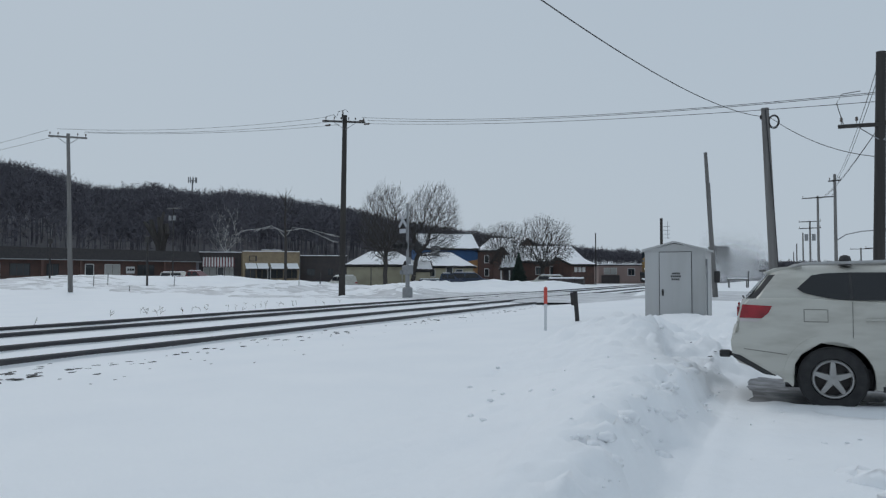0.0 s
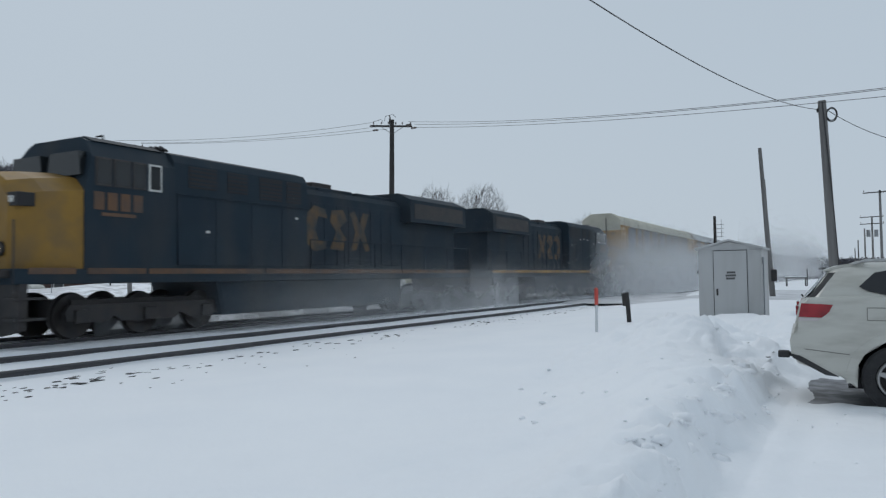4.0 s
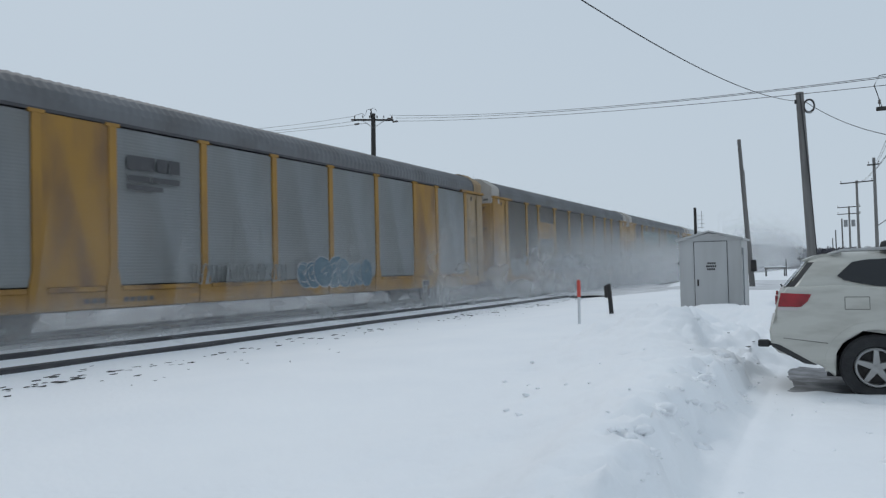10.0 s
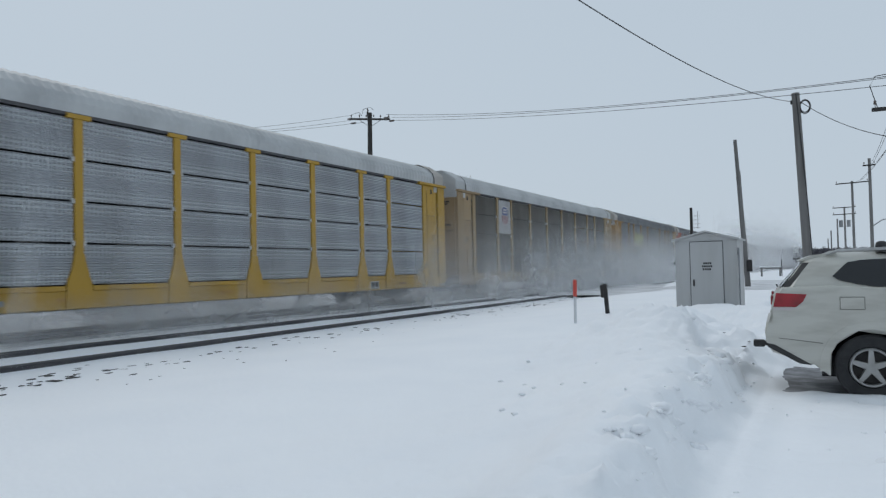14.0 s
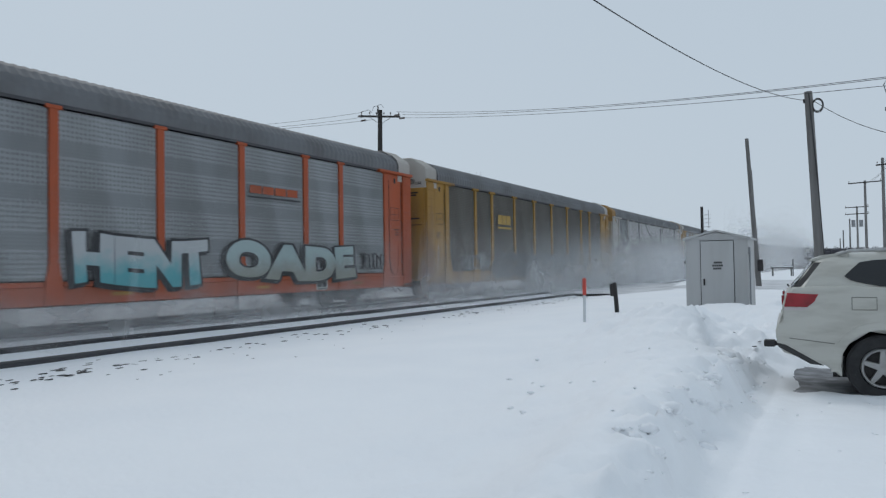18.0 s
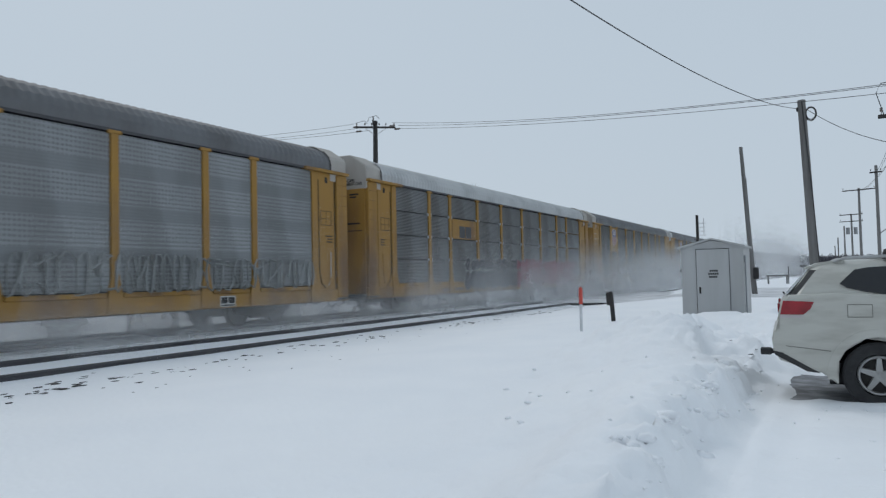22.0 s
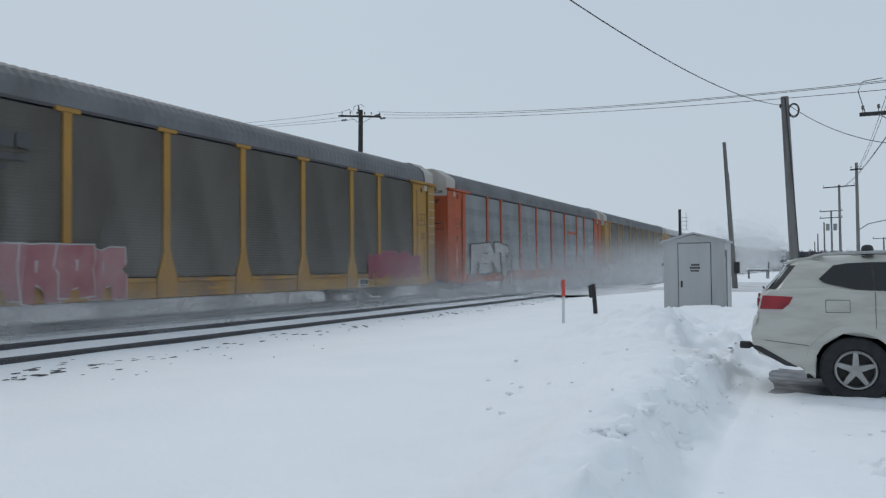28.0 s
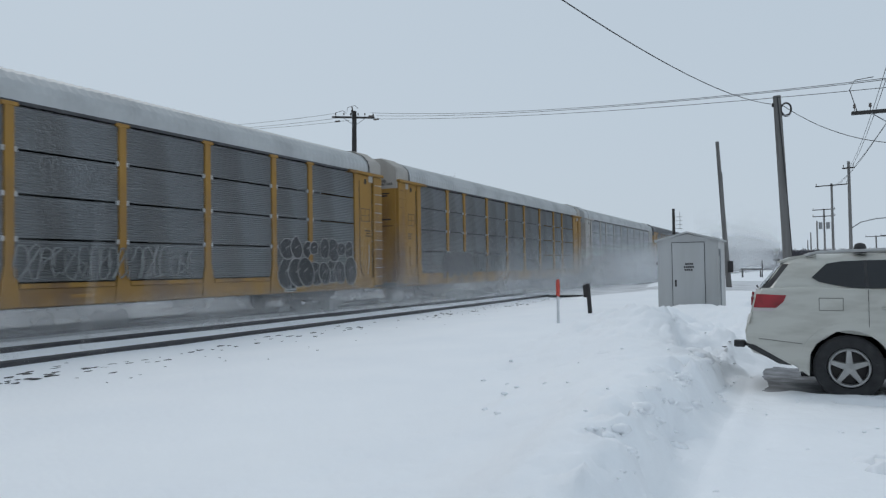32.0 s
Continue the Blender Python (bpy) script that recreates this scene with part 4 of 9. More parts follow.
    for sx in (-1, 1):
        for a, b, z0, z1 in ((-5.9, -4.9, 3.78, 4.36), (-4.5, -3.7, 3.78, 4.36), (-3.2, -2.2, 3.7, 4.36), (-2.0, -1.3, 3.7, 4.36)):
            s = Shape()
            s.box(min(sx * 1.435, sx * 1.452), max(sx * 1.435, sx * 1.452), a, b, z0, z1, c=0.006)
            vent = part("vent", s, SEAM, cabinet, "dark air intake")
            s = Shape()
            for q in range(5):
                s.box(min(sx * 1.45, sx * 1.462), max(sx * 1.45, sx * 1.462), a + 0.03, b - 0.03, z0 + 0.06 + 0.11 * q, z0 + 0.09 + 0.11 * q)
            part("louvre", s, NAVY, vent)
        for a, b in ((-6.3, -5.0), (-4.95, -3.6), (-3.55, -2.3), (-2.25, -1.05)):
            s = Shape()
            s.box(min(sx * 1.438, sx * 1.455), max(sx * 1.438, sx * 1.455), a + 0.03, b - 0.03, 1.72, 3.5, c=0.006)
            part("cabinet_door", s, NAVY, cabinet)
        s = Shape()
        s.tube([(sx * 1.47, -6.3, 3.58), (sx * 1.47, -1.05, 3.58)], 0.018, 6)
        part("grab_rail", s, NAVY, cabinet)
        for a, z in ((-6.1, 3.4), (-4.75, 3.62), (-4.0, 3.66), (-3.3, 3.6), (-2.4, 2.3), (-1.6, 3.2), (-5.3, 2.6))[0 if turned else 5:]:
            s = Shape()
            s.box(min(sx * 1.452, sx * 1.46), max(sx * 1.452, sx * 1.46), a, a + 0.14, z, z + 0.07)
            part("placard", s, PALE, cabinet, "small white placard")
    for a, b in ((-0.9, 0.3), (0.4, 2.4), (2.7, 5.0)):
        s = Shape()
        s.box(-0.8, 0.8, a, b, 4.34, 4.48, c=0.03)
        add("roof_hatch", s, NAVY)
    s = Shape()
    s.box(-0.45, 0.45, 0.5, 1.6, 4.46, 4.70, c=0.03)
    add("exhaust_stack", s, IRON)
    for k in range(9):
        for sx in (-1, 1):
            s = Shape()
            s.box(min(sx * 1.0, sx * 1.02), max(sx * 1.0, sx * 1.02), -0.95 + k * 0.70, -0.95 + k * 0.70 + 0.64, 1.8, 3.9, c=0.008)
            add("engine_door", s, NAVY)
    for sx in (-1, 1):
        s = Shape()
        s.box(min(sx * 1.478, sx * 1.49), max(sx * 1.478, sx * 1.49), 5.7, 9.9, 3.7, 4.3)
        add("radiator_grille", s, IRON)
        s = Shape()
        # three faded shapes of the railroad mark
        for q, pts in enumerate(([(-0.5, 2.5), (-0.1, 2.25), (0.5, 2.35), (0.55, 2.6), (0.1, 2.62), (-0.05, 3.0), (0.1, 3.45), (0.6, 3.4), (0.5, 3.7), (-0.1, 3.8), (-0.5, 3.5)],
                                 [(0.75, 2.35), (1.5, 2.3), (1.7, 2.7), (1.3, 3.1), (1.75, 3.4), (1.5, 3.75), (0.85, 3.7), (0.75, 3.3), (1.1, 2.95)],
                                 [(1.95, 2.3), (2.3, 2.35), (2.55, 2.8), (2.9, 2.3), (3.15, 2.35), (2.8, 3.05), (3.1, 3.7), (2.75, 3.72), (2.5, 3.3), (2.2, 3.75), (1.9, 3.65), (2.25, 3.0)])):
            s = Shape()
            s.prism(pts, 0, sx * 1.015, sx * 1.03)
            add("side_mark", s, FADED, "faded gold shape of the railroad mark")
        for k in range(4):
            s = Shape()
            s.box(min(sx * 1.50, sx * 1.512), max(sx * 1.50, sx * 1.512), -8.75 + 0.36 * k, -8.48 + 0.36 * k, 3.0, 3.42, c=0.004)
            add("cab_number", s, RUSTGOLD, "faded orange number bar")
        s = Shape()
        s.box(min(sx * 1.50, sx * 1.511), max(sx * 1.50, sx * 1.511), -8.55, -7.6, 2.86, 2.94)
        add("cab_mark", s, RUSTGOLD, "faded orange bar")
        # handrails
        s = Shape()
        s.tube([(sx * 1.42, -0.8, 2.6), (sx * 1.42, 10.4, 2.6)], 0.02, 6)
        for k in range(7):
            s.tube([(sx * 1.42, -0.8 + 1.86 * k, 1.6), (sx * 1.42, -0.8 + 1.86 * k, 2.6)], 0.018, 6)
        add("handrail", s, NAVY)
    s = Shape()
    s.prism([(-4.6, 0.35), (4.6, 0.35), (4.8, 1.28), (-4.8, 1.28)], 0, -1.4, 1.4, cut=0.08)
    add("fuel_tank", s, NAVY)
    for sy in (-1, 1):
        truck = add("truck", shared("six_wheel_truck", six_wheel_truck, IRON), IRON, local=Matrix.Translation((0, sy * 6.9, 0)))
        for k in (-1.9, 0, 1.9):
            part("wheelset", shared("loco_wheelset", lambda: wheel_shape(0.52), IRON), IRON, truck, at=(0, k, 0.53))
    # pilot, steps, coupler and hoses at both ends
    for sy in (-1, 1):
        s = Shape()
        s.prism([(-1.5, 1.45), (1.5, 1.45), (1.45, 0.30), (0.6, 0.15), (-0.6, 0.15), (-1.45, 0.30)], 1, sy * 10.3, sy * 10.5)
        add("pilot", s, IRON, "dark plough pilot caked with snow" if sy < 0 else "")
        s = Shape()
        s.box(-0.16, 0.16, min(sy * 10.4, sy * 11.1), max(sy * 10.4, sy * 11.1), 0.75, 1.0, c=0.03)
        s.box(-0.24, 0.2, min(sy * 10.95, sy * 11.2), max(sy * 10.95, sy * 11.2), 0.68, 1.05, c=0.04)
        add("coupler", s, IRON)
        for sx in (-1, 1):
            s = Shape()
            s.box(min(sx * 1.1, sx * 1.5), max(sx * 1.1, sx * 1.5), min(sy * 9.9, sy * 10.6), max(sy * 9.9, sy * 10.6), 0.5, 0.56)
            s.box(min(sx * 1.1, sx * 1.5), max(sx * 1.1, sx * 1.5), min(sy * 9.9, sy * 10.6), max(sy * 9.9, sy * 10.6), 0.95, 1.0)
            s.tube([(sx * 1.46, sy * 10.6, 1.1), (sx * 1.46, sy * 10.6, 2.65)], 0.02, 6)
            add("steps", s, IRON)
    for x in (-0.5, -0.3, 0.35, 0.5):
        s = Shape()
        s.tube([(x, -10.52, 1.1), (x, -10.7, 0.8), (x * 1.1, -10.72, 0.45)], 0.03, 6)
        add("air_hose", s, RUBBER)
    s = Shape()
    for xs_, zs_ in (((-0.2, 0.5), 1.18), ((-1.2, -0.8), 0.62), ((0.3, 0.9), 0.3)):
        q_ = Shape()
        q_.rings([[(x, -10.80 - 0.05 * math.cos(x * 5), z + 0.05 * math.sin(x * 9)) for x in np.linspace(*xs_, 8)] for z in (zs_, zs_ + 0.22)], 0, False, False)
        add("caked_snow", q_, SNOW, "white snow caked on the pilot")
    s.rings([[(x, -10.56 - 0.05 * math.cos(x * 3), z + 0.08 * math.sin(x * 7)) for x in np.linspace(-0.75, -0.1, 12)] for z in (1.0, 1.13)], 0, False, False)
    add("caked_snow", s, SNOW, "white snow caked on the pilot")
    return loco


locomotive(FIRST_GAP - 35.4, False, "dark blue diesel locomotive with yellow nose and lit headlights")
locomotive(FIRST_GAP - 12.0, True, "dark blue diesel locomotive running cab last")


# ---------------------------------------------------------------- signs and graffiti on the cars
SPRAY = {
    "white": mat("spray_white", (0.385, 0.378, 0.378), 0.7, 0, (0.28, 0.275, 0.275), 1.6, 0.7, grime=(0.25, 0.225, 0.21), grime_amount=0.5, stretch=(1, 1, 0.25)),
    "black": mat("spray_black", (0.018, 0.019, 0.022), 0.5, 0, (0.035, 0.035, 0.04), 1.6, 0.7),
    "cyan": mat("spray_cyan", (0.16, 0.42, 0.46), 0.6, 0, (0.12, 0.33, 0.37), 1.6, 0.6),
    "pink": mat("spray_pink", (0.26, 0.09, 0.10), 0.6, 0, (0.34, 0.18, 0.18), 1.2, 0.8),
    "crimson": mat("spray_crimson", (0.20, 0.02, 0.045), 0.55, 0, (0.14, 0.02, 0.035), 1.6, 0.6),
    "blue": mat("spray_blue", (0.05, 0.11, 0.15), 0.6, 0, (0.12, 0.18, 0.22), 1.1, 0.9),
    "lemon": mat("spray_lemon", (0.36, 0.32, 0.09), 0.6, 0, (0.26, 0.27, 0.12), 1.4, 0.7),
    "silver": mat("spray_silver", (0.27, 0.28, 0.28), 0.5, 0.2, (0.17, 0.18, 0.18), 1.4, 0.8),
    "gilt": mat("gilt_letters", (0.42, 0.26, 0.04), 0.6, 0, (0.34, 0.2, 0.04), 2, 0.6),
    "smoke": mat("spray_smoke", (0.10, 0.11, 0.12), 0.6, 0, (0.06, 0.07, 0.08), 2.5, 0.8),
    "olive": mat("spray_olive", (0.10, 0.12, 0.07), 0.7),
    "green": mat("spray_green", (0.065, 0.085, 0.07), 0.6, 0, (0.11, 0.115, 0.105), 1.6, 0.9),
    "teal": mat("patched_teal", (0.095, 0.155, 0.15), 0.6, 0.1, (0.07, 0.12, 0.118), 0.9, 0.8, grime=(0.10, 0.10, 0.09), grime_amount=0.5, stretch=(1, 1, 0.3)),
    "rust": mat("patched_rust", (0.11, 0.05, 0.035), 0.8, 0, (0.075, 0.04, 0.03), 1.5, 0.8),
    "navy": NAVY, "red": mat("shield_red", (0.17, 0.02, 0.03), 0.6, 0, (0.12, 0.02, 0.03), 1.5, 0.6), "yellow": PAINT["yellow"], "orange": PAINT["orange"],
    "charcoal": mat("charcoal_letters", (0.05, 0.05, 0.055), 0.6, 0, (0.08, 0.08, 0.08), 2, 0.6),
}
FACE = 1.575
# fine setting of the painted work along each car
NUDGE = {2: 0.2, 3: -0.27, 4: -0.1, 5: -0.24, 6: -0.14, 9: 0.09, 10: 0.12, 11: -0.04, 12: -0.2, 14: 0.15, 16: -0.24, 18: 0.15, 19: -0.09, 20: -0.34, 22: -0.5}


def along(car, y):
    if car in (13, 21) and y < -4:
        return -0.5 if car == 13 else -0.68
    return 0.35 if car == 13 else NUDGE.get(car, 0.0)


def fade_mat(name, top, bottom):
    """Sprayed fill that runs from one colour above to another below."""
    m = mat(name, top, 0.6, 0, top, 1.6, 0.5)
    n, l = m.node_tree.nodes, m.node_tree.links
    b = n["Principled BSDF"]
    co, sp, rg, mx, nz = n.new("ShaderNodeTexCoord"), n.new("ShaderNodeSeparateXYZ"), n.new("ShaderNodeMapRange"), n.new("ShaderNodeMix"), n.new("ShaderNodeTexNoise")
    nz.inputs["Scale"].default_value = 2.5
    ad = n.new("ShaderNodeMath")
    ad.operation = "MULTIPLY_ADD"
    ad.inputs[1].default_value = 0.8
    l.new(co.outputs["Object"], sp.inputs[0]), l.new(co.outputs["Object"], nz.inputs["Vector"])
    l.new(nz.outputs[0], ad.inputs[0]), l.new(sp.outputs["Y"], ad.inputs[2])
    rg.inputs[1].default_value, rg.inputs[2].default_value = 0.05, 0.65
    l.new(ad.outputs[0], rg.inputs[0])
    mx.data_type = "RGBA"
    mx.inputs[6].default_value, mx.inputs[7].default_value = (*bottom, 1), (*top, 1)
    l.new(rg.outputs[0], mx.inputs[0]), l.new(mx.outputs[2], b.inputs["Base Color"])
    return m


SPRAY["aqua"] = fade_mat("spray_aqua", (0.40, 0.42, 0.43), (0.10, 0.33, 0.36))
SPRAY["steelblue"] = mat("spray_steelblue", (0.045, 0.085, 0.12), 0.6, 0, (0.12, 0.17, 0.20), 1.8, 0.9)
SPRAY["mint"] = fade_mat("spray_mint", (0.30, 0.38, 0.38), (0.24, 0.25, 0.22))


def hand_drawn(me, height, seed):
    """Bends clean letters into uneven sprayed ones."""
    for v in me.vertices:
        p = Vector((v.co.x * 1.1, v.co.y * 1.1, seed))
        v.co.x += 0.11 * noise.noise(p)
        v.co.y += (0.10 * noise.noise(p + Vector((9, 4, 2))) + 0.05 * math.sin(v.co.x * 2.1 + seed)) * height


def tag_words(car, text, y0, y1, z0, z1, fill, edge=None, bold=0.07, rim=0.05, shadow=None, label="spray-painted letters"):
    """Fat sprayed letters with an outline, fitted between two places along a car's near side."""
    z0 = z0 - 0.10 if car != 10 and z0 < 1.2 else z0
    base = Matrix.Translation((FACE, (y0 + y1) / 2 + along(car, y0), (z0 + z1) / 2)) @ TEXT_TURN
    seed = len(text) * 1.7 + car
    low, high, layers = None, None, []
    for col, off in ((fill, bold), (edge, bold + rim)):
        if not col:
            continue
        me = words(text, 1.0, SPRAY[col], off, 0.003, 0, 1.0, "graffiti")
        hand_drawn(me, 1.0, seed)
        co = np.array([v.co for v in me.vertices])
        if low is None:
            low, high = co.min(0), co.max(0)
        mid, size = (low + high) / 2, high - low
        for v in me.vertices:
            v.co.x = (v.co.x - mid[0]) * (y1 - y0) / size[0]
            v.co.y = (v.co.y - mid[1]) * (z1 - z0) / size[1]
        layers.append(me)
    if edge:
        top = part("graffiti", layers[1], None, CARS[car - 1], label, at=base)
        part("fill", layers[0], None, top, at=(0, 0, 0.006))
        if shadow:
            me = layers[1].copy()
            me.materials.clear()
            me.materials.append(SPRAY[shadow])
            part("sprayed_shadow", me, None, top, at=(-0.11, -0.05, -0.004))
    else:
        part("graffiti", layers[0], None, CARS[car - 1], label, at=base)


def scrawl(car, y0, y1, z0, z1, color, seed, r=0.022, label="thin illegible sprayed scrawl"):
    """A quick looping tag drawn with one thin cap."""
    rng = random.Random(seed)
    s = Shape()
    y0, y1 = y0 + along(car, y0), y1 + along(car, y0)
    y = y0
    pts = []
    while y < y1:
        w = rng.uniform(0.25, 0.5) * min(1.0, (z1 - z0))
        a0, a1 = rng.uniform(0, 6), rng.choice((-1, 1)) * rng.uniform(3.5, 6.5)
        for k in range(9):
            a = a0 + a1 * k / 8
            pts.append((FACE + 0.003, y + w * (0.5 + 0.55 * math.cos(a)), min(z1, max(z0, (z0 + z1) / 2 + (z1 - z0) * (0.48 * math.sin(a * rng.choice((1.0, 1.0, 1.2))) + rng.gauss(0, 0.04))))))
        y += w * rng.uniform(0.75, 1.05)
    s.tube(pts, r, 4)
    part("graffiti", s, SPRAY[color], CARS[car - 1], label)


def patch(car, pts, color, lift=0.0, name="graffiti", label=""):
    s = Shape()
    s.prism([(y + along(car, pts[0][0]), z) for y, z in pts], 0, FACE - 0.004 + lift, FACE + 0.002 + lift)
    return part(name, s, SPRAY[color], CARS[car - 1], label)


def plate(car, y0, y1, z0, z1, color, label, x=1.52):
    s = Shape()
    s.box(x, x + 0.025, y0, y1, z0, z1, c=0.006)
    return part("name_plate", s, SPRAY[color], CARS[car - 1], label)


def bars(parent, y0, z0, z1, widths, color, x=1.55, gap=0.06):
    s = Shape()
    y = y0
    for w in widths:
        s.box(x, x + 0.006, y, y + w, z0, z1)
        y += w + gap
    part("mark", s, SPRAY[color], parent, "plain bars of the railroad mark")


SHIELD_WHITE = mat("shield_white", (0.50, 0.47, 0.47), 0.6, 0, (0.42, 0.36, 0.36), 1.5, 0.6)
SHIELD_BLUE = mat("shield_blue", (0.03, 0.06, 0.19), 0.55, 0, (0.04, 0.07, 0.17), 1.2, 0.6)


def shield(parent, y, z, h, x=1.548):
    def outline(k):
        half = [(0.0, 0.50), (0.10, 0.455), (0.22, 0.435), (0.31, 0.45), (0.42, 0.33), (0.37, 0.20), (0.36, 0.10), (0.40, -0.05), (0.42, -0.20), (0.36, -0.34), (0.22, -0.42), (0.08, -0.45), (0.0, -0.50)]
        return [(y + a * h * k, z + b * h * k) for a, b in half] + [(y - a * h * k, z + b * h * k) for a, b in half[-2:0:-1]]
    s = Shape()
    s.prism(outline(1.0), 0, x, x + 0.006)
    sh = part("shield", s, SHIELD_WHITE, parent)
    inner = outline(0.91)
    half = [(a, b) for a, b in inner if b > z + 0.03 * h]
    s = Shape()
    s.prism(sorted([p for p in half if p[0] >= y], key=lambda p: -p[1]) + [(y + 0.33 * h, z + 0.03 * h), (y - 0.33 * h, z + 0.03 * h)] + sorted([p for p in half if p[0] < y], key=lambda p: p[1]), 0, x + 0.006, x + 0.010)
    field = part("shield_field", s, SHIELD_BLUE, sh)
    for z0, n in ((0.245, 5), (0.115, 7)):
        w = 0.54 * h / n
        for q in range(n):
            s = Shape()
            s.box(x + 0.010, x + 0.013, y - 0.27 * h + q * w, y - 0.27 * h + (q + 0.72) * w, z + z0 * h, z + (z0 + 0.10) * h)
            part("mark", s, SHIELD_WHITE, field)
    for q in range(-3, 4):
        a = abs(q) * 0.115
        s = Shape()
        s.box(x + 0.006, x + 0.009, y + (q * 0.115 - 0.032) * h, y + (q * 0.115 + 0.032) * h, z - h * (0.43 if a < 0.1 else 0.39 if a < 0.25 else 0.29), z + 0.005 * h)
        part("shield_stripe", s, SPRAY["red"], sh)


NARROW = -CAR_L + DOOR_L + 2.9 + 0.97
# railroad marks
p_ = plate(1, -7.2, -4.6, 3.15, 4.03, "white", "white plate with a dark mark")
bars(p_, -6.62, 3.38, 3.8, (0.42, 0.42, 0.44), "charcoal")
bars(p_, -6.85, 3.3, 3.9, (0.06,), "charcoal")
bars(p_, -5.0, 3.3, 3.9, (0.06,), "charcoal")
for c_, col_ in ((2, "yellow"), (7, "yellow"), (15, "yellow")):
    p_ = plate(c_, NARROW - 0.85, NARROW + 0.85, 3.10, 5.0, col_, "yellow plate with a red, white and blue shield")
    shield(p_, NARROW, 4.22 if c_ == 15 else 4.35, 1.42 if c_ == 15 else 1.1)
    if c_ != 15:
        bars(p_, NARROW - 0.65, 3.38, 3.48, (0.5, 0.62), "charcoal")
for c_ in (8, 16):
    p_ = plate(c_, NARROW - 0.80, NARROW + 0.80, 3.2, 4.95, "yellow" if c_ == 16 else "white", "pale plate with a red, white and blue shield")
    shield(p_, NARROW, 4.15, 1.4 if c_ == 16 else 1.1)
bars(plate(5, -7.25, -4.55, 3.11, 4.06, "yellow", "yellow plate with a dark mark"), -6.6, 3.3, 3.36, (0.66,), "charcoal")
for b_ in ((-6.6, 3.84, 3.9, (0.66,)), (-6.6, 3.36, 3.84, (0.08,)), (-5.75, 3.3, 3.9, (0.08,)), (-5.15, 3.3, 3.9, (0.08,))):
    bars(CARS[4], b_[0], b_[1], b_[2], b_[3], "charcoal", 1.548)
bars(CARS[2], 6.2, 3.15, 3.35, (0.4, 0.4, 0.4, 0.45), "orange", FACE)
bars(CARS[2], 6.2, 2.98, 3.03, (2.1,), "black", FACE)
for c_, y_ in ((4, -7.0), (13, -7.0), (18, -7.0), (20, -7.0)):
    bars(CARS[c_ - 1], y_, 4.0, 4.35, (0.85, 0.35, 0.35), "charcoal", FACE)
    bars(CARS[c_ - 1], y_, 3.72, 3.86, (0.7, 0.9), "charcoal", FACE)
    bars(CARS[c_ - 1], y_, 3.50, 3.62, (1.1,), "charcoal", FACE)
p_ = plate(21, -7.2, -4.6, 3.2, 4.0, "white", "white plate with a dark mark")
bars(p_, -6.9, 3.4, 3.75, (0.8, 0.45, 0.45), "charcoal")
bars(CARS[10], -6.75, 3.5, 3.98, (0.48, 0.48, 0.52), "gilt", FACE)
bars(CARS[10], -6.8, 3.28, 3.38, (1.75,), "gilt", FACE)
bars(plate(14, -7.2, -4.6, 3.1, 4.0, "yellow", "yellow plate with a dark mark"), -6.5, 3.15, 3.7, (0.6, 0.6), "charcoal")
part("lettering", words("BUILDING   AMERICA", 0.44, SPRAY["black"], 0.012, 0.003), None, CARS[14], "dark lettering", at=Matrix.Translation((FACE, -4.2, 4.35)) @ TEXT_TURN)
for c_ in range(1, 25):
    bars(CARS[c_ - 1], -8.2, 0.74, 0.86, (0.16, 0.16, 0.16, 0.16), "silver" if c_ % 2 else "charcoal", 1.531, 0.05)
    bars(CARS[c_ - 1], -7.1, 0.74, 0.86, (0.14, 0.14, 0.14, 0.14, 0.14), "silver" if c_ % 2 else "charcoal", 1.531, 0.05)
    for y_ in (-5.0, 0.0, 5.0, 10.0):
        s_ = Shape()
        s_.box(1.531, 1.536, y_, y_ + 0.6, 0.78, 0.86)
        part("reflector", s_, GOLD, CARS[c_ - 1])
    s_ = Shape()
    s_.box(1.53, 1.538, 7.88, 8.48, 0.64, 0.94)
    p_ = part("data_plate", s_, PALE, CARS[c_ - 1], "dark consolidated stencil in a white border")
    for a_, b_, c0_, c1_ in ((7.92, 8.16, 0.73, 0.91), (8.20, 8.44, 0.73, 0.91), (7.92, 8.44, 0.66, 0.70)):
        s_ = Shape()
        s_.box(1.538, 1.541, a_, b_, c0_, c1_)
        part("stencil", s_, SEAM, p_)

# black and white creature and mountains over a whole car
def art(points, color, lift, label):
    patch(3, points, color, lift, label=label)


BLACKEDGE, WHITEBAND, INKED = "black sprayed outline", "white sprayed body", "inky black sprayed field"
left_hills = [(-13.15, 3.2), (-12.8, 3.0), (-12.1, 2.35), (-11.8, 2.05), (-11.3, 1.97), (-11.0, 2.15), (-10.45, 2.05), (-10.0, 2.0), (-9.2, 2.3), (-7.95, 3.05), (-7.4, 2.5)]
art(left_hills + [(-6.4, 2.05), (-5.75, 1.75), (-5.2, 1.0), (-13.15, 1.0)], "black", 0.0, BLACKEDGE)
art([(-13.1, 3.0), (-12.75, 2.75), (-12.1, 2.12), (-11.5, 1.84), (-10.6, 1.9), (-9.95, 1.82), (-9.0, 2.15), (-7.95, 2.82), (-7.4, 2.3), (-6.4, 1.85), (-5.7, 1.55), (-6.6, 1.45), (-7.3, 1.85), (-7.9, 2.35), (-8.7, 1.95), (-9.9, 1.55), (-11.1, 1.6), (-12.1, 1.85), (-12.8, 2.3), (-13.0, 1.2)], "white", 0.006, WHITEBAND)
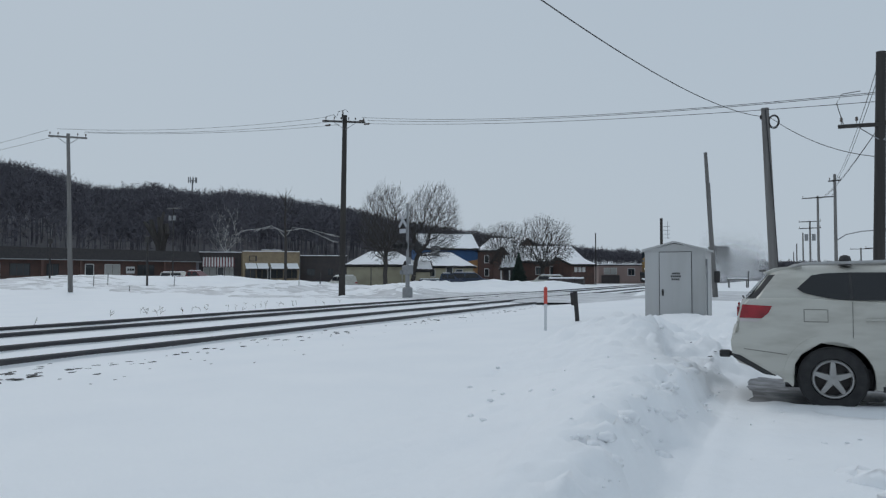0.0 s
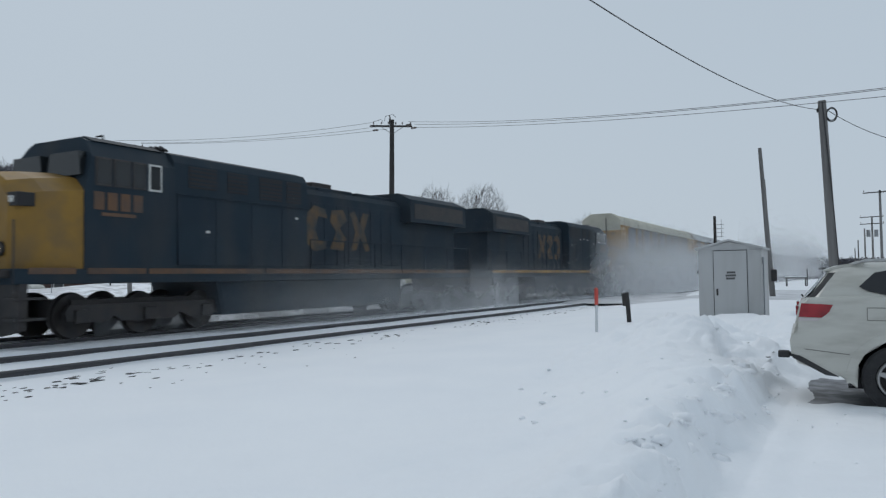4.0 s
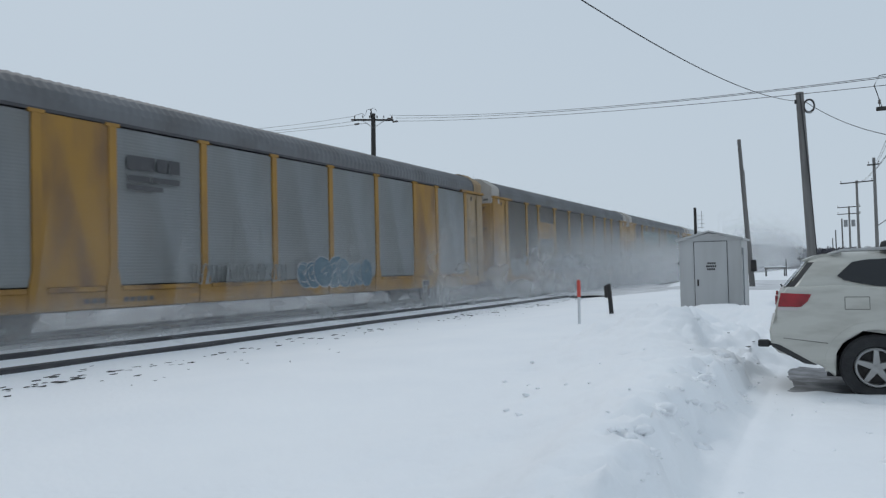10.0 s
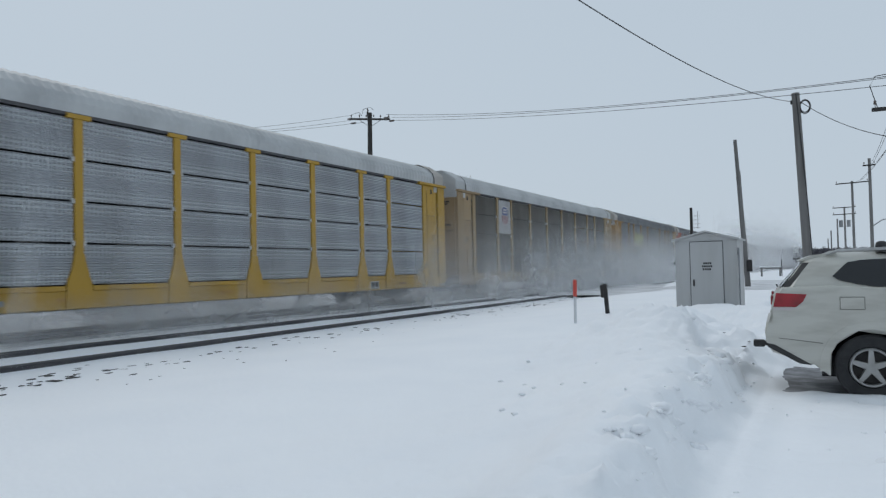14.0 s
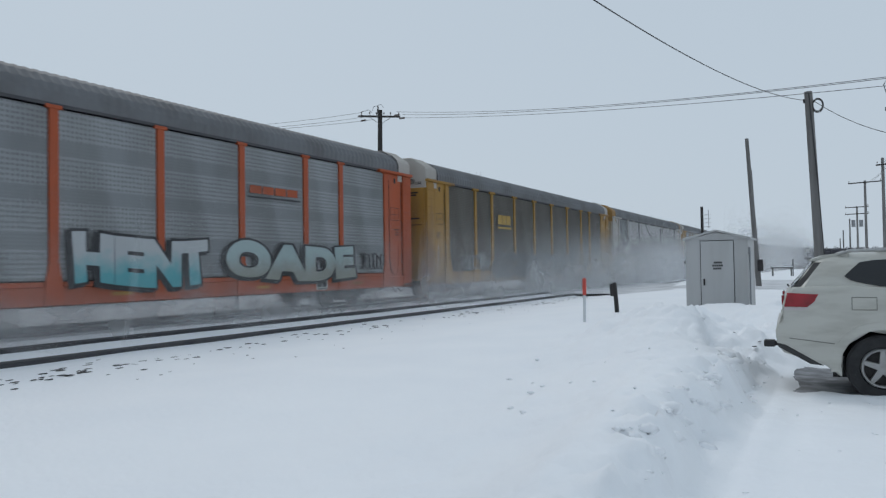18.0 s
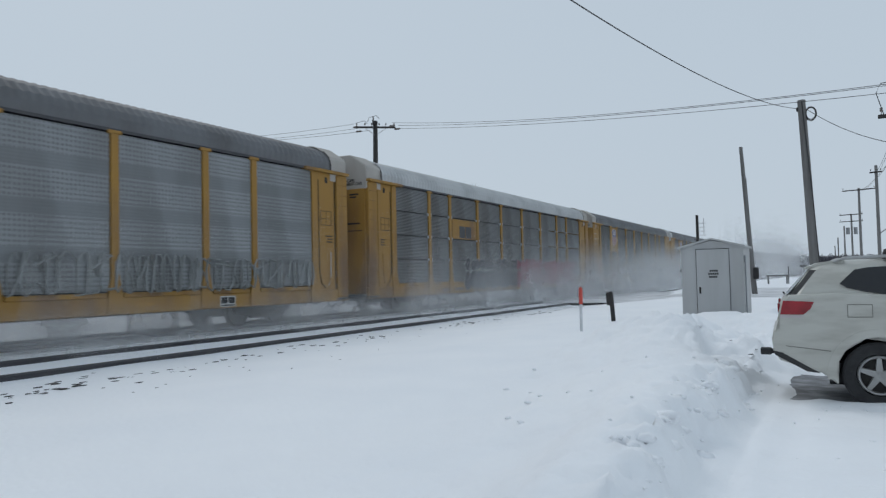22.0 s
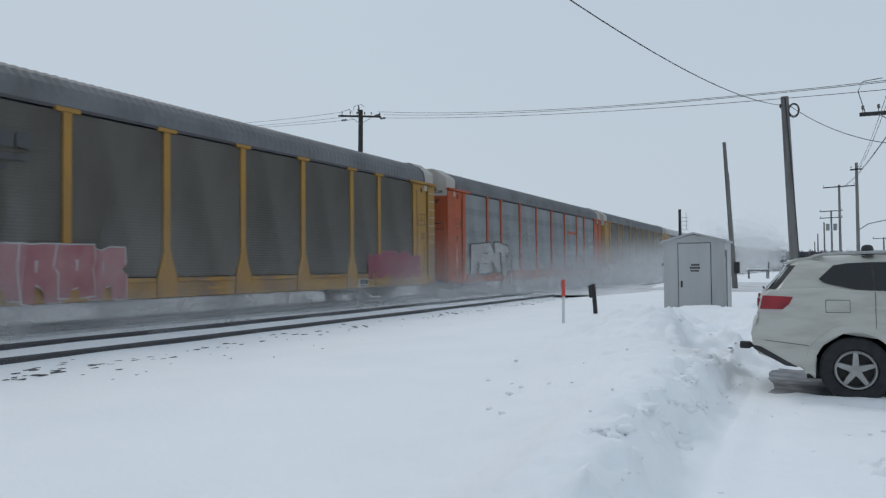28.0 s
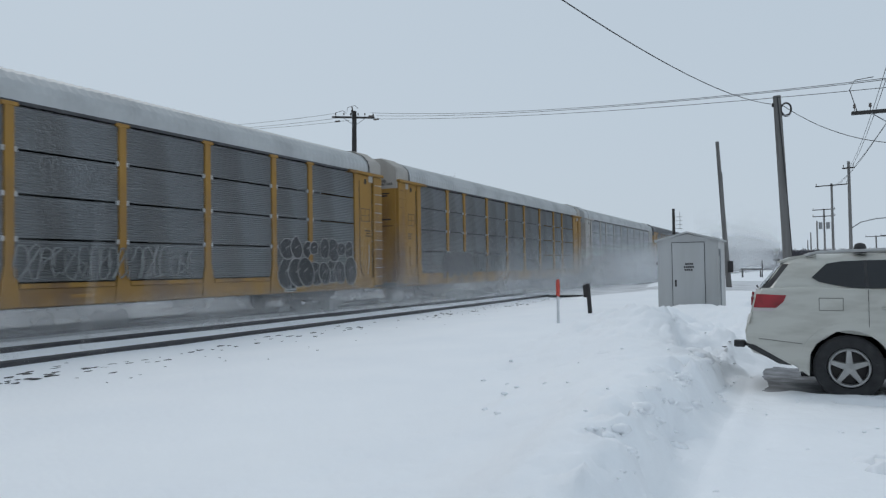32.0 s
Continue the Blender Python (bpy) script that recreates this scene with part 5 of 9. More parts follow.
art([(-12.3, 1.02), (-11.4, 1.15), (-10.0, 1.5), (-8.1, 1.3), (-8.4, 1.15), (-9.8, 1.32), (-11.1, 1.04)], "white", 0.006, "white sprayed streak")
art([(-12.8, 1.7), (-12.3, 1.6), (-11.6, 1.35), (-10.4, 1.27), (-11.6, 1.22), (-12.6, 1.5)], "white", 0.006, "white sprayed streak")
art([(-9.0, 1.0), (-8.1, 1.05), (-5.9, 1.57), (-5.2, 1.72), (-6.6, 1.0)], "white", 0.008, "white sprayed streak")
ridge = [(-7.0, 3.05), (-6.55, 3.4), (-6.45, 4.4), (-6.55, 5.0), (-6.25, 4.4), (-5.8, 4.1), (-4.75, 4.1), (-3.95, 4.42), (-3.55, 4.85), (-2.55, 4.3), (-0.9, 3.65), (1.7, 3.25), (3.7, 2.55), (5.1, 2.0), (7.1, 1.75), (8.5, 1.95), (10.5, 3.15), (11.8, 3.6), (13.3, 4.05)]
art(ridge + [(13.3, 1.0), (-7.6, 1.0)], "black", 0.002, BLACKEDGE)
for (a, za), (b, zb) in zip(ridge, ridge[1:]):
    art([(a, 1.05), (b, 1.05), (b, zb - 0.20 - 0.012 * abs(b)), (a, za - 0.20 - 0.012 * abs(a))], "white", 0.008, WHITEBAND)
art([(-8.2, 4.35), (-7.9, 4.05), (-7.5, 3.65), (-7.1, 3.2), (-7.0, 2.95), (-7.3, 3.15), (-7.7, 3.7), (-8.0, 4.1)], "black", 0.006, "black sprayed horn")
art([(-5.9, 3.77), (-5.3, 3.75), (-5.15, 3.3), (-5.55, 3.1), (-5.85, 3.3)], "black", 0.013, INKED)
art([(-6.1, 3.78), (-5.85, 3.15), (-6.0, 2.8), (-6.4, 2.9)], "black", 0.013, INKED)
art([(-5.05, 3.5), (-4.5, 3.75), (-3.7, 3.93), (-2.6, 3.75), (-2.55, 2.88), (-4.0, 2.88), (-5.0, 2.75), (-5.75, 2.55), (-5.2, 2.95)], "black", 0.013, INKED)
art([(-5.4, 2.3), (-4.0, 2.45), (-2.6, 2.5), (-1.5, 1.85), (0.0, 1.08), (-1.0, 1.05), (-2.4, 1.1), (-3.7, 1.6), (-4.6, 1.95)], "black", 0.013, INKED)
art([(-2.05, 3.55), (-0.9, 3.1), (0.75, 2.75), (2.6, 1.6), (3.9, 1.12), (1.6, 1.42), (0.1, 1.08), (-1.3, 2.1), (-2.05, 3.0)], "black", 0.013, INKED)
art([(9.9, 1.95), (11.6, 3.15), (12.95, 3.5), (12.9, 1.1), (10.5, 1.55)], "black", 0.013, INKED)
art([(4.85, 1.4), (6.55, 1.48), (6.55, 1.08), (4.85, 1.05)], "black", 0.013, INKED)
art([(-8.55, 2.5), (-8.3, 2.55), (-7.85, 2.05), (-7.7, 1.62), (-7.5, 1.22), (-8.2, 1.08), (-8.6, 1.2)], "black", 0.013, INKED)
art([(-4.6, 1.82), (-3.3, 1.35), (-1.6, 1.06), (-3.7, 1.3), (-4.7, 1.06)], "black", 0.013, INKED)
art([(-13.1, 0.62), (3.6, 0.62), (3.9, 1.08), (-13.1, 1.08)], "black", -0.002, INKED)
art([(3.6, 0.66), (12.6, 0.64), (12.6, 1.1), (3.9, 1.1)], "white", -0.002, WHITEBAND)
art([(6.9, 0.62), (9.4, 0.62), (9.1, 0.92), (7.4, 0.85)], "black", 0.004, INKED)
art([(-11.0, 0.70), (-6.0, 0.64), (-5.2, 0.86), (-7.5, 1.0), (-10.6, 0.95)], "white", 0.004, "white sprayed streak")
rng_ = random.Random(31)
for k in range(34):
    y_ = rng_.choice((-2.9, -2.4, -4.2, -0.6, 1.0, -1.9)) + rng_.gauss(0, 0.35)
    z_ = float(np.interp(y_, [-5, -2.5, 0, 2], [2.6, 2.9, 2.6, 2.2]))
    d_ = rng_.uniform(0.2, 0.9)
    art([(y_, z_ - d_), (y_ + 0.03, z_ - d_ * 0.6), (y_ + 0.04, z_ + 0.3), (y_ - 0.015, z_ + 0.3)], "white", 0.016, "paint drip")
s_ = Shape()
s_.tube([(FACE, 6.2, 4.2), (FACE, 5.9, 4.5), (FACE, 5.4, 4.62), (FACE, 4.8, 4.58), (FACE, 4.5, 4.45), (FACE, 4.55, 3.6), (FACE, 4.9, 2.7), (FACE, 5.2, 2.0)], 0.03, 5)
part("graffiti", s_, SPRAY["black"], CARS[2], "thin black sprayed loop")
scrawl(3, -4.4, -2.6, 1.05, 1.4, "black", 3, 0.018)

def bubbles(car, y0, y1, z0, z1, fill, edge, seed):
    """Fat overlapping bubble letters, each with its own thin outline."""
    rng = random.Random(seed)
    z0 = z0 - 0.16 if z0 < 1.2 else z0
    y, k = y0, 0
    while y < y1:
        r = rng.uniform(0.30, 0.46)
        for zc, rr in ((z0 + r, r * rng.uniform(0.95, 1.25)), (z1 - r * 0.75, r * rng.uniform(0.6, 0.9))):
            yc = y + r + rng.uniform(-0.08, 0.08)
            hook = rng.uniform(0, 2 * math.pi)
            for col, grow_, lift in ((edge, 0.03, 0.0), (fill, 0.0, 0.002)):
                pts = []
                for q in range(22):
                    a = 2 * math.pi * q / 22
                    wob = 1 + 0.10 * math.cos(2 * a + hook) + (0.22 if abs(((a - hook + math.pi) % (2 * math.pi)) - math.pi) < 0.3 and rr < r * 0.8 else 0)
                    pts.append((yc + (rr * wob + grow_) * math.cos(a), max(z0 - 0.12, zc + (rr * wob * 1.08 + grow_) * math.sin(a))))
                patch(car, pts, col, 0.002 + 0.0035 * (k % 5) + lift, label="sprayed bubble letter" if lift else "thin sprayed outline")
            s = Shape()
            yc += along(car, yc)
            s.tube([(FACE + 0.022, yc - rr * 0.3, zc), (FACE + 0.022, yc + rr * 0.2, zc + rr * 0.3)], 0.016, 4)
            part("graffiti", s, SPRAY[edge], CARS[car - 1], "thin sprayed stroke")
            k += 1
        y += r * 1.45


def piece(car, y0, y1, z0, z1, fill, edge, seed, letters, rim=0.035, label="sprayed block letter"):
    """Angular sprayed letters that lean on one another, each with a thin uneven outline."""
    rng = random.Random(seed)
    w = (y1 - y0) / letters
    for k in range(letters):
        a, b = y0 + w * (k - 0.06), y0 + w * (k + 1.08)
        lo, hi = z0 + rng.uniform(-0.05, 0.06), z1 + rng.uniform(-0.14, 0.04)
        m = (lo + hi) / 2
        pts = [(a + rng.uniform(0, 0.1), lo), (a + w * 0.38, lo - rng.uniform(-0.04, 0.05)), (a + w * 0.45, lo + rng.uniform(0.12, 0.34) * (hi - lo)), (a + w * 0.62, lo + rng.uniform(0.1, 0.3) * (hi - lo)), (a + w * 0.68, lo), (b, lo + rng.uniform(-0.03, 0.05)),
               (b + rng.uniform(-0.05, 0.08), m - rng.uniform(0.0, 0.2)), (b - w * rng.uniform(0.05, 0.25), m + 0.05), (b, m + rng.uniform(0.15, 0.3)), (b - rng.uniform(0, 0.12), hi), (a + w * 0.6, hi + rng.uniform(-0.02, 0.07)),
               (a + w * 0.35, hi - rng.uniform(0.0, 0.12)), (a + 0.04, hi), (a - rng.uniform(0, 0.06), m + 0.1), (a + w * rng.uniform(0.0, 0.16), m - 0.05)]
        cy = sum(p[0] for p in pts) / len(pts)
        grown = [(y + math.copysign(rim, y - cy), z + math.copysign(rim, z - m)) for y, z in pts]
        lift = 0.002 + 0.004 * (k % 4)
        patch(car, grown, edge, lift, label="thin sprayed outline")
        patch(car, pts, fill, lift + 0.002, label=label)
        if rng.random() < 0.7:
            q = a + w * rng.uniform(0.35, 0.6)
            patch(car, [(q, m), (q + 0.03, m), (q + 0.05, m + 0.22 * (hi - lo)), (q - 0.02, m + 0.22 * (hi - lo))], edge, lift + 0.0035, label="thin sprayed stroke")


def smear(car, y0, y1, z0, z1, color, seed, label="patch of buffing paint"):
    """A roughly rolled patch of paint with a ragged lower edge."""
    rng = random.Random(seed)
    top = [(y, z1 + rng.uniform(-0.10, 0.05)) for y in np.linspace(y1, y0, 9)]
    low = [(y, z0 + rng.uniform(-0.06, 0.22)) for y in np.linspace(y0, y1, 15)]
    patch(car, low + top, color, 0.0, label=label)


bubbles(14, -6.2, -3.4, 1.0, 2.2, "black", "white", 1)
bubbles(14, -3.0, -0.3, 1.0, 2.2, "black", "white", 2)
bubbles(14, 0.2, 4.0, 1.0, 2.2, "crimson", "pink", 3)
bubbles(14, 4.5, 10.4, 1.0, 2.15, "crimson", "pink", 4)
bubbles(11, -7.4, -1.0, 0.95, 2.04, "black", "silver", 6)
bubbles(11, -0.8, 5.2, 0.98, 2.0, "black", "charcoal", 7)
smear(11, -9.0, -8.5, 1.2, 2.0, "silver", 61)
scrawl(11, -8.4, -7.9, 1.3, 1.75, "silver", 62)
bubbles(21, 7.5, 11.6, 1.05, 2.35, "black", "white", 5)
tag_words(2, "TITLE", 4.06, 6.95, 1.08, 1.95, "black", "white", 0.04, 0.06)
piece(2, 7.15, 10.0, 1.0, 1.9, "charcoal", "white", 12, 4)
bars(CARS[1], 4.5, 0.86, 1.0, (0.4, 0.42, 0.45), "silver", 1.531, 0.1)
scrawl(4, -4.8, -1.0, 1.1, 1.65, "silver", 14)
bubbles(4, -0.4, 3.5, 1.1, 1.6, "blue", "white", 13)
tag_words(5, "GUNK", -11.7, -9.2, 1.05, 1.98, "silver", "navy", 0.05, 0.05)
piece(5, -4.6, 1.4, 0.88, 2.02, "steelblue", "silver", 15, 6)
piece(5, 1.9, 5.0, 1.0, 2.1, "silver", "steelblue", 17, 3)
for a, b, z0, z1, col, lift in ((-8.95, -2.1, 3.4, 4.6, "teal", 0), (-6.2, -4.3, 1.3, 3.4, "teal", 0), (0.4, 1.4, 1.9, 3.1, "teal", 0), (1.7, 2.2, 1.95, 3.15, "teal", 0), (2.42, 8.5, 1.3, 4.72, "teal", 0),
                                (0.65, 1.4, 2.3, 2.75, "rust", 0.004), (3.9, 7.1, 2.68, 3.62, "rust", 0.004), (4.65, 7.05, 1.3, 1.9, "rust", 0.004)):
    patch(6, [(a, z0), (b, z0), (b - 0.05, z1), (a + 0.04, z1 - 0.05)], col, lift - 0.004, "repair_panel", "teal or rust repair panel")
scrawl(6, -11.0, -9.3, 1.1, 1.9, "white", 20)
smear(6, -9.0, -6.3, 0.95, 2.05, "white", 18)
smear(6, -3.2, -0.4, 1.15, 2.0, "white", 19)
scrawl(6, -8.8, -6.5, 1.3, 1.85, "rust", 63, 0.03)
scrawl(6, 0.8, 2.2, 1.3, 1.9, "silver", 46)
scrawl(6, 9.4, 10.8, 1.7, 2.0, "silver", 47)
scrawl(8, -4.6, -2.2, 1.3, 2.3, "silver", 21)
scrawl(8, 0.8, 3.0, 1.3, 1.9, "silver", 22)
# yellow bubbles, a grey and blue figure and black letters on one car
bubbles(9, -7.4, -4.1, 3.15, 4.25, "lemon", "charcoal", 23)
for pts, col, lift, what in (
        ([(-1.75, 3.85), (-1.5, 3.95), (-0.85, 3.68), (0.1, 3.9), (0.2, 4.5), (0.6, 5.0), (1.25, 5.0), (1.25, 3.98), (2.0, 3.95), (2.2, 4.6), (2.95, 4.4), (3.3, 3.65), (2.95, 2.9), (2.75, 2.65), (2.95, 2.0), (2.5, 1.7), (1.95, 2.0), (1.3, 2.68), (0.75, 2.4), (0.2, 2.15), (-0.5, 2.5), (-0.35, 3.25), (-1.1, 3.08), (-1.6, 3.25)], "white", 0.0, "white sprayed outline"),
        ([(-1.68, 3.75), (-1.5, 3.82), (-0.9, 3.55), (0.18, 3.8), (0.28, 4.45), (0.65, 4.9), (1.15, 4.9), (1.17, 3.88), (2.05, 3.85), (2.28, 4.45), (2.85, 4.3), (3.18, 3.65), (2.85, 2.95), (2.0, 2.9), (-0.25, 2.95), (-0.25, 3.35), (-1.1, 3.18), (-1.5, 3.35)], "smoke", 0.004, "grey sprayed figure"),
        ([(-0.2, 2.95), (2.75, 2.9), (2.65, 2.6), (2.8, 2.05), (2.5, 1.8), (2.0, 2.1), (1.4, 2.78), (0.7, 2.5), (0.2, 2.25), (-0.4, 2.55)], "blue", 0.006, "blue sprayed figure"),
        ([(-1.6, 3.7), (-1.35, 3.5), (-0.9, 3.35), (-0.4, 3.45), (-0.6, 3.2), (-1.1, 3.15), (-1.5, 3.33)], "black", 0.008, "black sprayed stroke"),
        ([(0.3, 4.0), (0.5, 4.0), (0.5, 4.5), (0.85, 4.55), (0.85, 3.7), (1.0, 3.7), (1.0, 4.8), (0.68, 4.85), (0.32, 4.45)], "black", 0.008, "black sprayed stroke"),
        ([(1.3, 3.8), (2.0, 3.0), (2.25, 3.1), (1.6, 3.85)], "white", 0.008, "white sprayed stroke"),
        ([(2.3, 4.3), (2.6, 3.6), (2.3, 3.0), (2.6, 3.0), (2.9, 3.6), (2.6, 4.3)], "silver", 0.008, "silver sprayed stroke")):
    patch(9, pts, col, lift, label=what)
tag_words(9, "SOKER", -4.3, 1.3, 0.98, 2.0, "black", "silver", 0.05, 0.03)
scrawl(9, -7.5, -4.6, 1.15, 2.05, "silver", 24)
piece(9, 3.4, 6.6, 0.75, 1.95, "green", "smoke", 25, 4)
piece(9, 7.2, 11.6, 0.75, 1.9, "green", "smoke", 26, 5)
scrawl(9, 3.6, 6.0, 1.2, 2.0, "silver", 45, 0.015)
tag_words(10, "HENT", -1.2, 2.9, 0.92, 2.28, "aqua", "black", 0.07, 0.045, "black")
tag_words(10, "OADE", 3.6, 10.0, 0.95, 2.22, "mint", "black", 0.07, 0.045, "black")
bars(CARS[9], 4.7, 3.62, 3.85, (0.5, 0.5, 0.5, 0.5), "orange", FACE)
bars(CARS[9], 4.6, 3.48, 3.53, (2.4,), "black", FACE)
bars(CARS[18], 4.8, 3.60, 3.82, (0.5, 0.5, 0.5, 0.5), "orange", FACE)
scrawl(10, 10.2, 11.8, 1.3, 1.9, "charcoal", 27)
scrawl(11, -11.0, -9.0, 1.2, 1.9, "silver", 28)
for pts in ([(-12.0, 1.32), (-12.0, 2.98), (-9.4, 2.96), (-8.9, 3.6), (-9.5, 3.7), (-9.55, 4.95), (12.0, 4.95), (12.0, 1.32)],):
    patch(12, [(y, z - 0.66 if z < 1.45 else z) for y, z in pts], "white", -0.006, label="whole side painted over in white")
for pts in ([(-12.05, 1.9), (-11.9, 1.9), (-11.9, 2.95), (-9.5, 2.9), (-9.1, 3.5), (-9.0, 3.75), (-9.5, 3.75), (-9.55, 4.95), (-9.75, 4.95), (-9.7, 3.65), (-9.25, 3.62), (-9.6, 3.05), (-12.05, 3.08)],
            [(-9.7, 2.35), (-8.1, 2.55), (-7.75, 3.5), (-7.6, 2.55), (-6.6, 2.6), (-6.9, 2.2), (-7.6, 2.05), (-8.9, 2.08)],
            [(-6.6, 2.6), (-6.4, 2.7), (-5.0, 2.65), (-4.2, 1.4), (-4.4, 1.35), (-5.2, 2.5), (-6.3, 2.55), (-7.4, 1.3), (-7.6, 1.3)],
            [(-5.7, 2.7), (-5.25, 2.7), (-5.25, 4.95), (-5.7, 4.95)],
            [(-5.1, 2.5), (-4.9, 2.5), (-4.4, 1.35), (-5.2, 1.5)],
            [(-3.9, 4.1), (-2.0, 2.95), (-3.0, 2.25)],
            [(-3.1, 4.95), (-2.9, 4.95), (0.1, 3.1), (-0.4, 1.9), (-1.2, 1.3), (-0.6, 1.3), (0.3, 2.0), (0.5, 3.2), (-0.1, 3.7)],
            [(0.9, 4.9), (1.05, 4.9), (1.3, 3.6), (0.6, 3.45), (0.6, 3.3), (1.5, 3.35), (1.35, 4.3)],
            [(2.1, 3.0), (4.1, 3.0), (4.1, 2.85), (2.0, 2.85)],
            [(2.3, 2.5), (4.0, 2.45), (3.9, 1.9), (3.0, 2.0)],
            [(3.2, 4.8), (3.8, 4.8), (3.8, 3.2), (3.2, 3.2)],
            [(4.3, 4.9), (4.5, 4.9), (5.4, 3.0), (5.3, 1.4), (5.1, 1.4), (5.1, 2.9)],
            [(6.3, 4.8), (6.5, 4.8), (7.4, 3.3), (8.4, 4.95), (8.6, 4.95), (7.5, 2.9), (7.3, 2.9)],
            [(6.2, 1.4), (6.5, 1.4), (6.9, 2.9), (6.6, 3.2)], [(8.05, 2.66), (8.5, 3.6), (8.5, 2.2), (8.6, 1.5), (8.5, 1.05), (8.45, 1.9), (8.05, 1.6)],
            [(10.2, 4.95), (10.9, 4.95), (10.75, 3.85), (10.65, 2.7), (11.3, 1.9), (11.9, 1.05), (11.3, 1.0), (10.7, 1.6), (10.3, 1.3), (10.2, 1.9), (10.1, 2.6), (10.1, 3.7)]):
    patch(12, [(y, z - 0.5 if z < 1.45 else z) for y, z in pts], "black", 0.003, label="black edge of a giant sprayed letter")
bars(CARS[11], -6.7, 3.62, 3.66, (1.0, 1.0), "charcoal", FACE + 0.006)
bars(CARS[11], -6.6, 3.48, 3.51, (0.9, 0.8), "charcoal", FACE + 0.006)
scrawl(12, 11.3, 12.3, 1.75, 2.2, "black", 48)
scrawl(12, -13.1, -12.5, 2.35, 2.75, "black", 29)
scrawl(12, -13.05, -12.55, 1.6, 1.9, "black", 30)
tag_words(13, "HELP", -11.6, -8.2, 1.0, 1.95, "white", "silver", 0.08, 0.04)
scrawl(13, 1.4, 6.2, 1.1, 2.1, "silver", 31, 0.028)
scrawl(13, 6.4, 11.5, 1.1, 2.0, "silver", 32, 0.028)
bubbles(16, -10.2, -8.1, 0.85, 1.95, "silver", "charcoal", 33)
scrawl(16, -5.1, -4.1, 1.0, 1.95, "charcoal", 64)
scrawl(16, -3.4, 1.1, 1.1, 2.05, "silver", 34)
piece(16, 2.1, 6.4, 0.85, 1.98, "silver", "charcoal", 35, 3)
piece(16, 7.8, 10.5, 0.98, 2.05, "pink", "silver", 65, 3, 0.02)
piece(18, -7.5, -3.05, 0.66, 1.98, "pink", "white", 36, 5)
piece(18, 8.3, 12.4, 0.92, 2.0, "crimson", "pink", 37, 4, 0.02)
tag_words(19, "PENT", -11.5, -6.4, 1.0, 2.68, "white", "black", 0.085, 0.04, "black")
patch(19, [(-12.2, 1.05), (-11.6, 1.05), (-11.65, 1.8), (-12.15, 1.85)], "mint", -0.003, label="faded cyan sprayed patch")
scrawl(19, -5.9, -5.0, 1.2, 1.6, "white", 38)
scrawl(20, -2.3, 0.4, 1.15, 1.8, "silver", 39)
scrawl(20, 1.2, 4.1, 1.15, 1.8, "silver", 40)
scrawl(21, -10.0, -7.3, 1.3, 2.3, "silver", 41)
scrawl(21, -1.4, 3.8, 1.2, 2.0, "silver", 42)
piece(22, -9.4, -6.2, 0.95, 2.1, "charcoal", "silver", 43, 4)
scrawl(22, -5.8, -2.0, 1.1, 2.0, "silver", 44)

# ---------------------------------------------------------------- equipment shed
def signal_shed():
    w, d, hw, hr = 1.68, 1.9, 2.20, 2.42
    shed = thing("equipment_shed", (-3.03, 22.35, -0.18), "grey sheet-metal railroad equipment shed with double panel front", "shed")
    s = Shape()
    s.prism([(-w / 2, 0), (w / 2, 0), (w / 2, hw), (0, hr - 0.02), (-w / 2, hw)], 1, 0, d)
    part("body", s, SHEDMETAL, shed)
    s = Shape()
    o = 0.07
    for sx in (-1, 1):
        s.rings([[(0, y, hr + 0.05), (sx * (w / 2 + o), y, hw + 0.03), (sx * (w / 2 + o), y, hw - 0.03), (0, y, hr)] for y in (-0.08, d + 0.08)])
    part("roof", s, SHEDMETAL, shed, "low gabled metal roof")
    s = Shape()
    s.box(-w / 2 - 0.012, w / 2 + 0.012, -0.02, 0.0, hw - 0.10, hw - 0.05)
    part("eave_trim", s, SHEDMETAL, shed)
    s = Shape()
    s.box(-0.415, 0.465, -0.030, -0.002, 0.1, 2.14, c=0.006)
    door = part("door", s, SHEDMETAL, shed, "flush grey metal door")
    for x0, x1 in ((-0.430, -0.420), (0.470, 0.480)):
        s = Shape()
        s.box(x0, x1, -0.022, -0.001, 0.1, 2.16)
        part("door_gap", s, SEAM, door)
    s = Shape()
    s.box(-0.43, 0.48, -0.022, -0.001, 2.145, 2.16)
    part("door_gap", s, SEAM, door)
    s = Shape()
    s.tube([(-0.33, -0.03, 1.02), (-0.33, -0.09, 1.02)], 0.022, 8)
    s.box(-0.345, -0.315, -0.1, -0.085, 0.93, 1.04, c=0.005)
    s.box(-0.355, -0.305, -0.036, -0.03, 0.88, 1.07)
    part("handle", s, IRON, door, "dark lever handle")
    # plain bars where lettering is stencilled
    for k, (a, b) in enumerate(((-0.06, 0.12), (-0.10, 0.16), (-0.08, 0.14))):
        s = Shape()
        x = a
        while x < b:
            s.box(x, x + 0.045, -0.0335, -0.030, 1.50 - 0.085 * k, 1.555 - 0.085 * k)
            x += 0.058
        part("stencil", s, SEAM, door, "black stencilled bars")
    s = Shape()
    s.box(w / 2, w / 2 + 0.05, 0.15, 0.35, 1.75, 1.95, c=0.01)
    s.tube([(w / 2 + 0.03, 0.25, 0.3), (w / 2 + 0.03, 0.25, 1.76)], 0.02, 6)
    part("conduit", s, STEEL, shed)
    s = Shape()
    s.tube([(-w / 2, 0.05, 1.55), (-w / 2 - 0.05, 0.05, 1.55)], 0.04, 8)
    part("bell_push", s, IRON, shed)
    return shed


signal_shed()


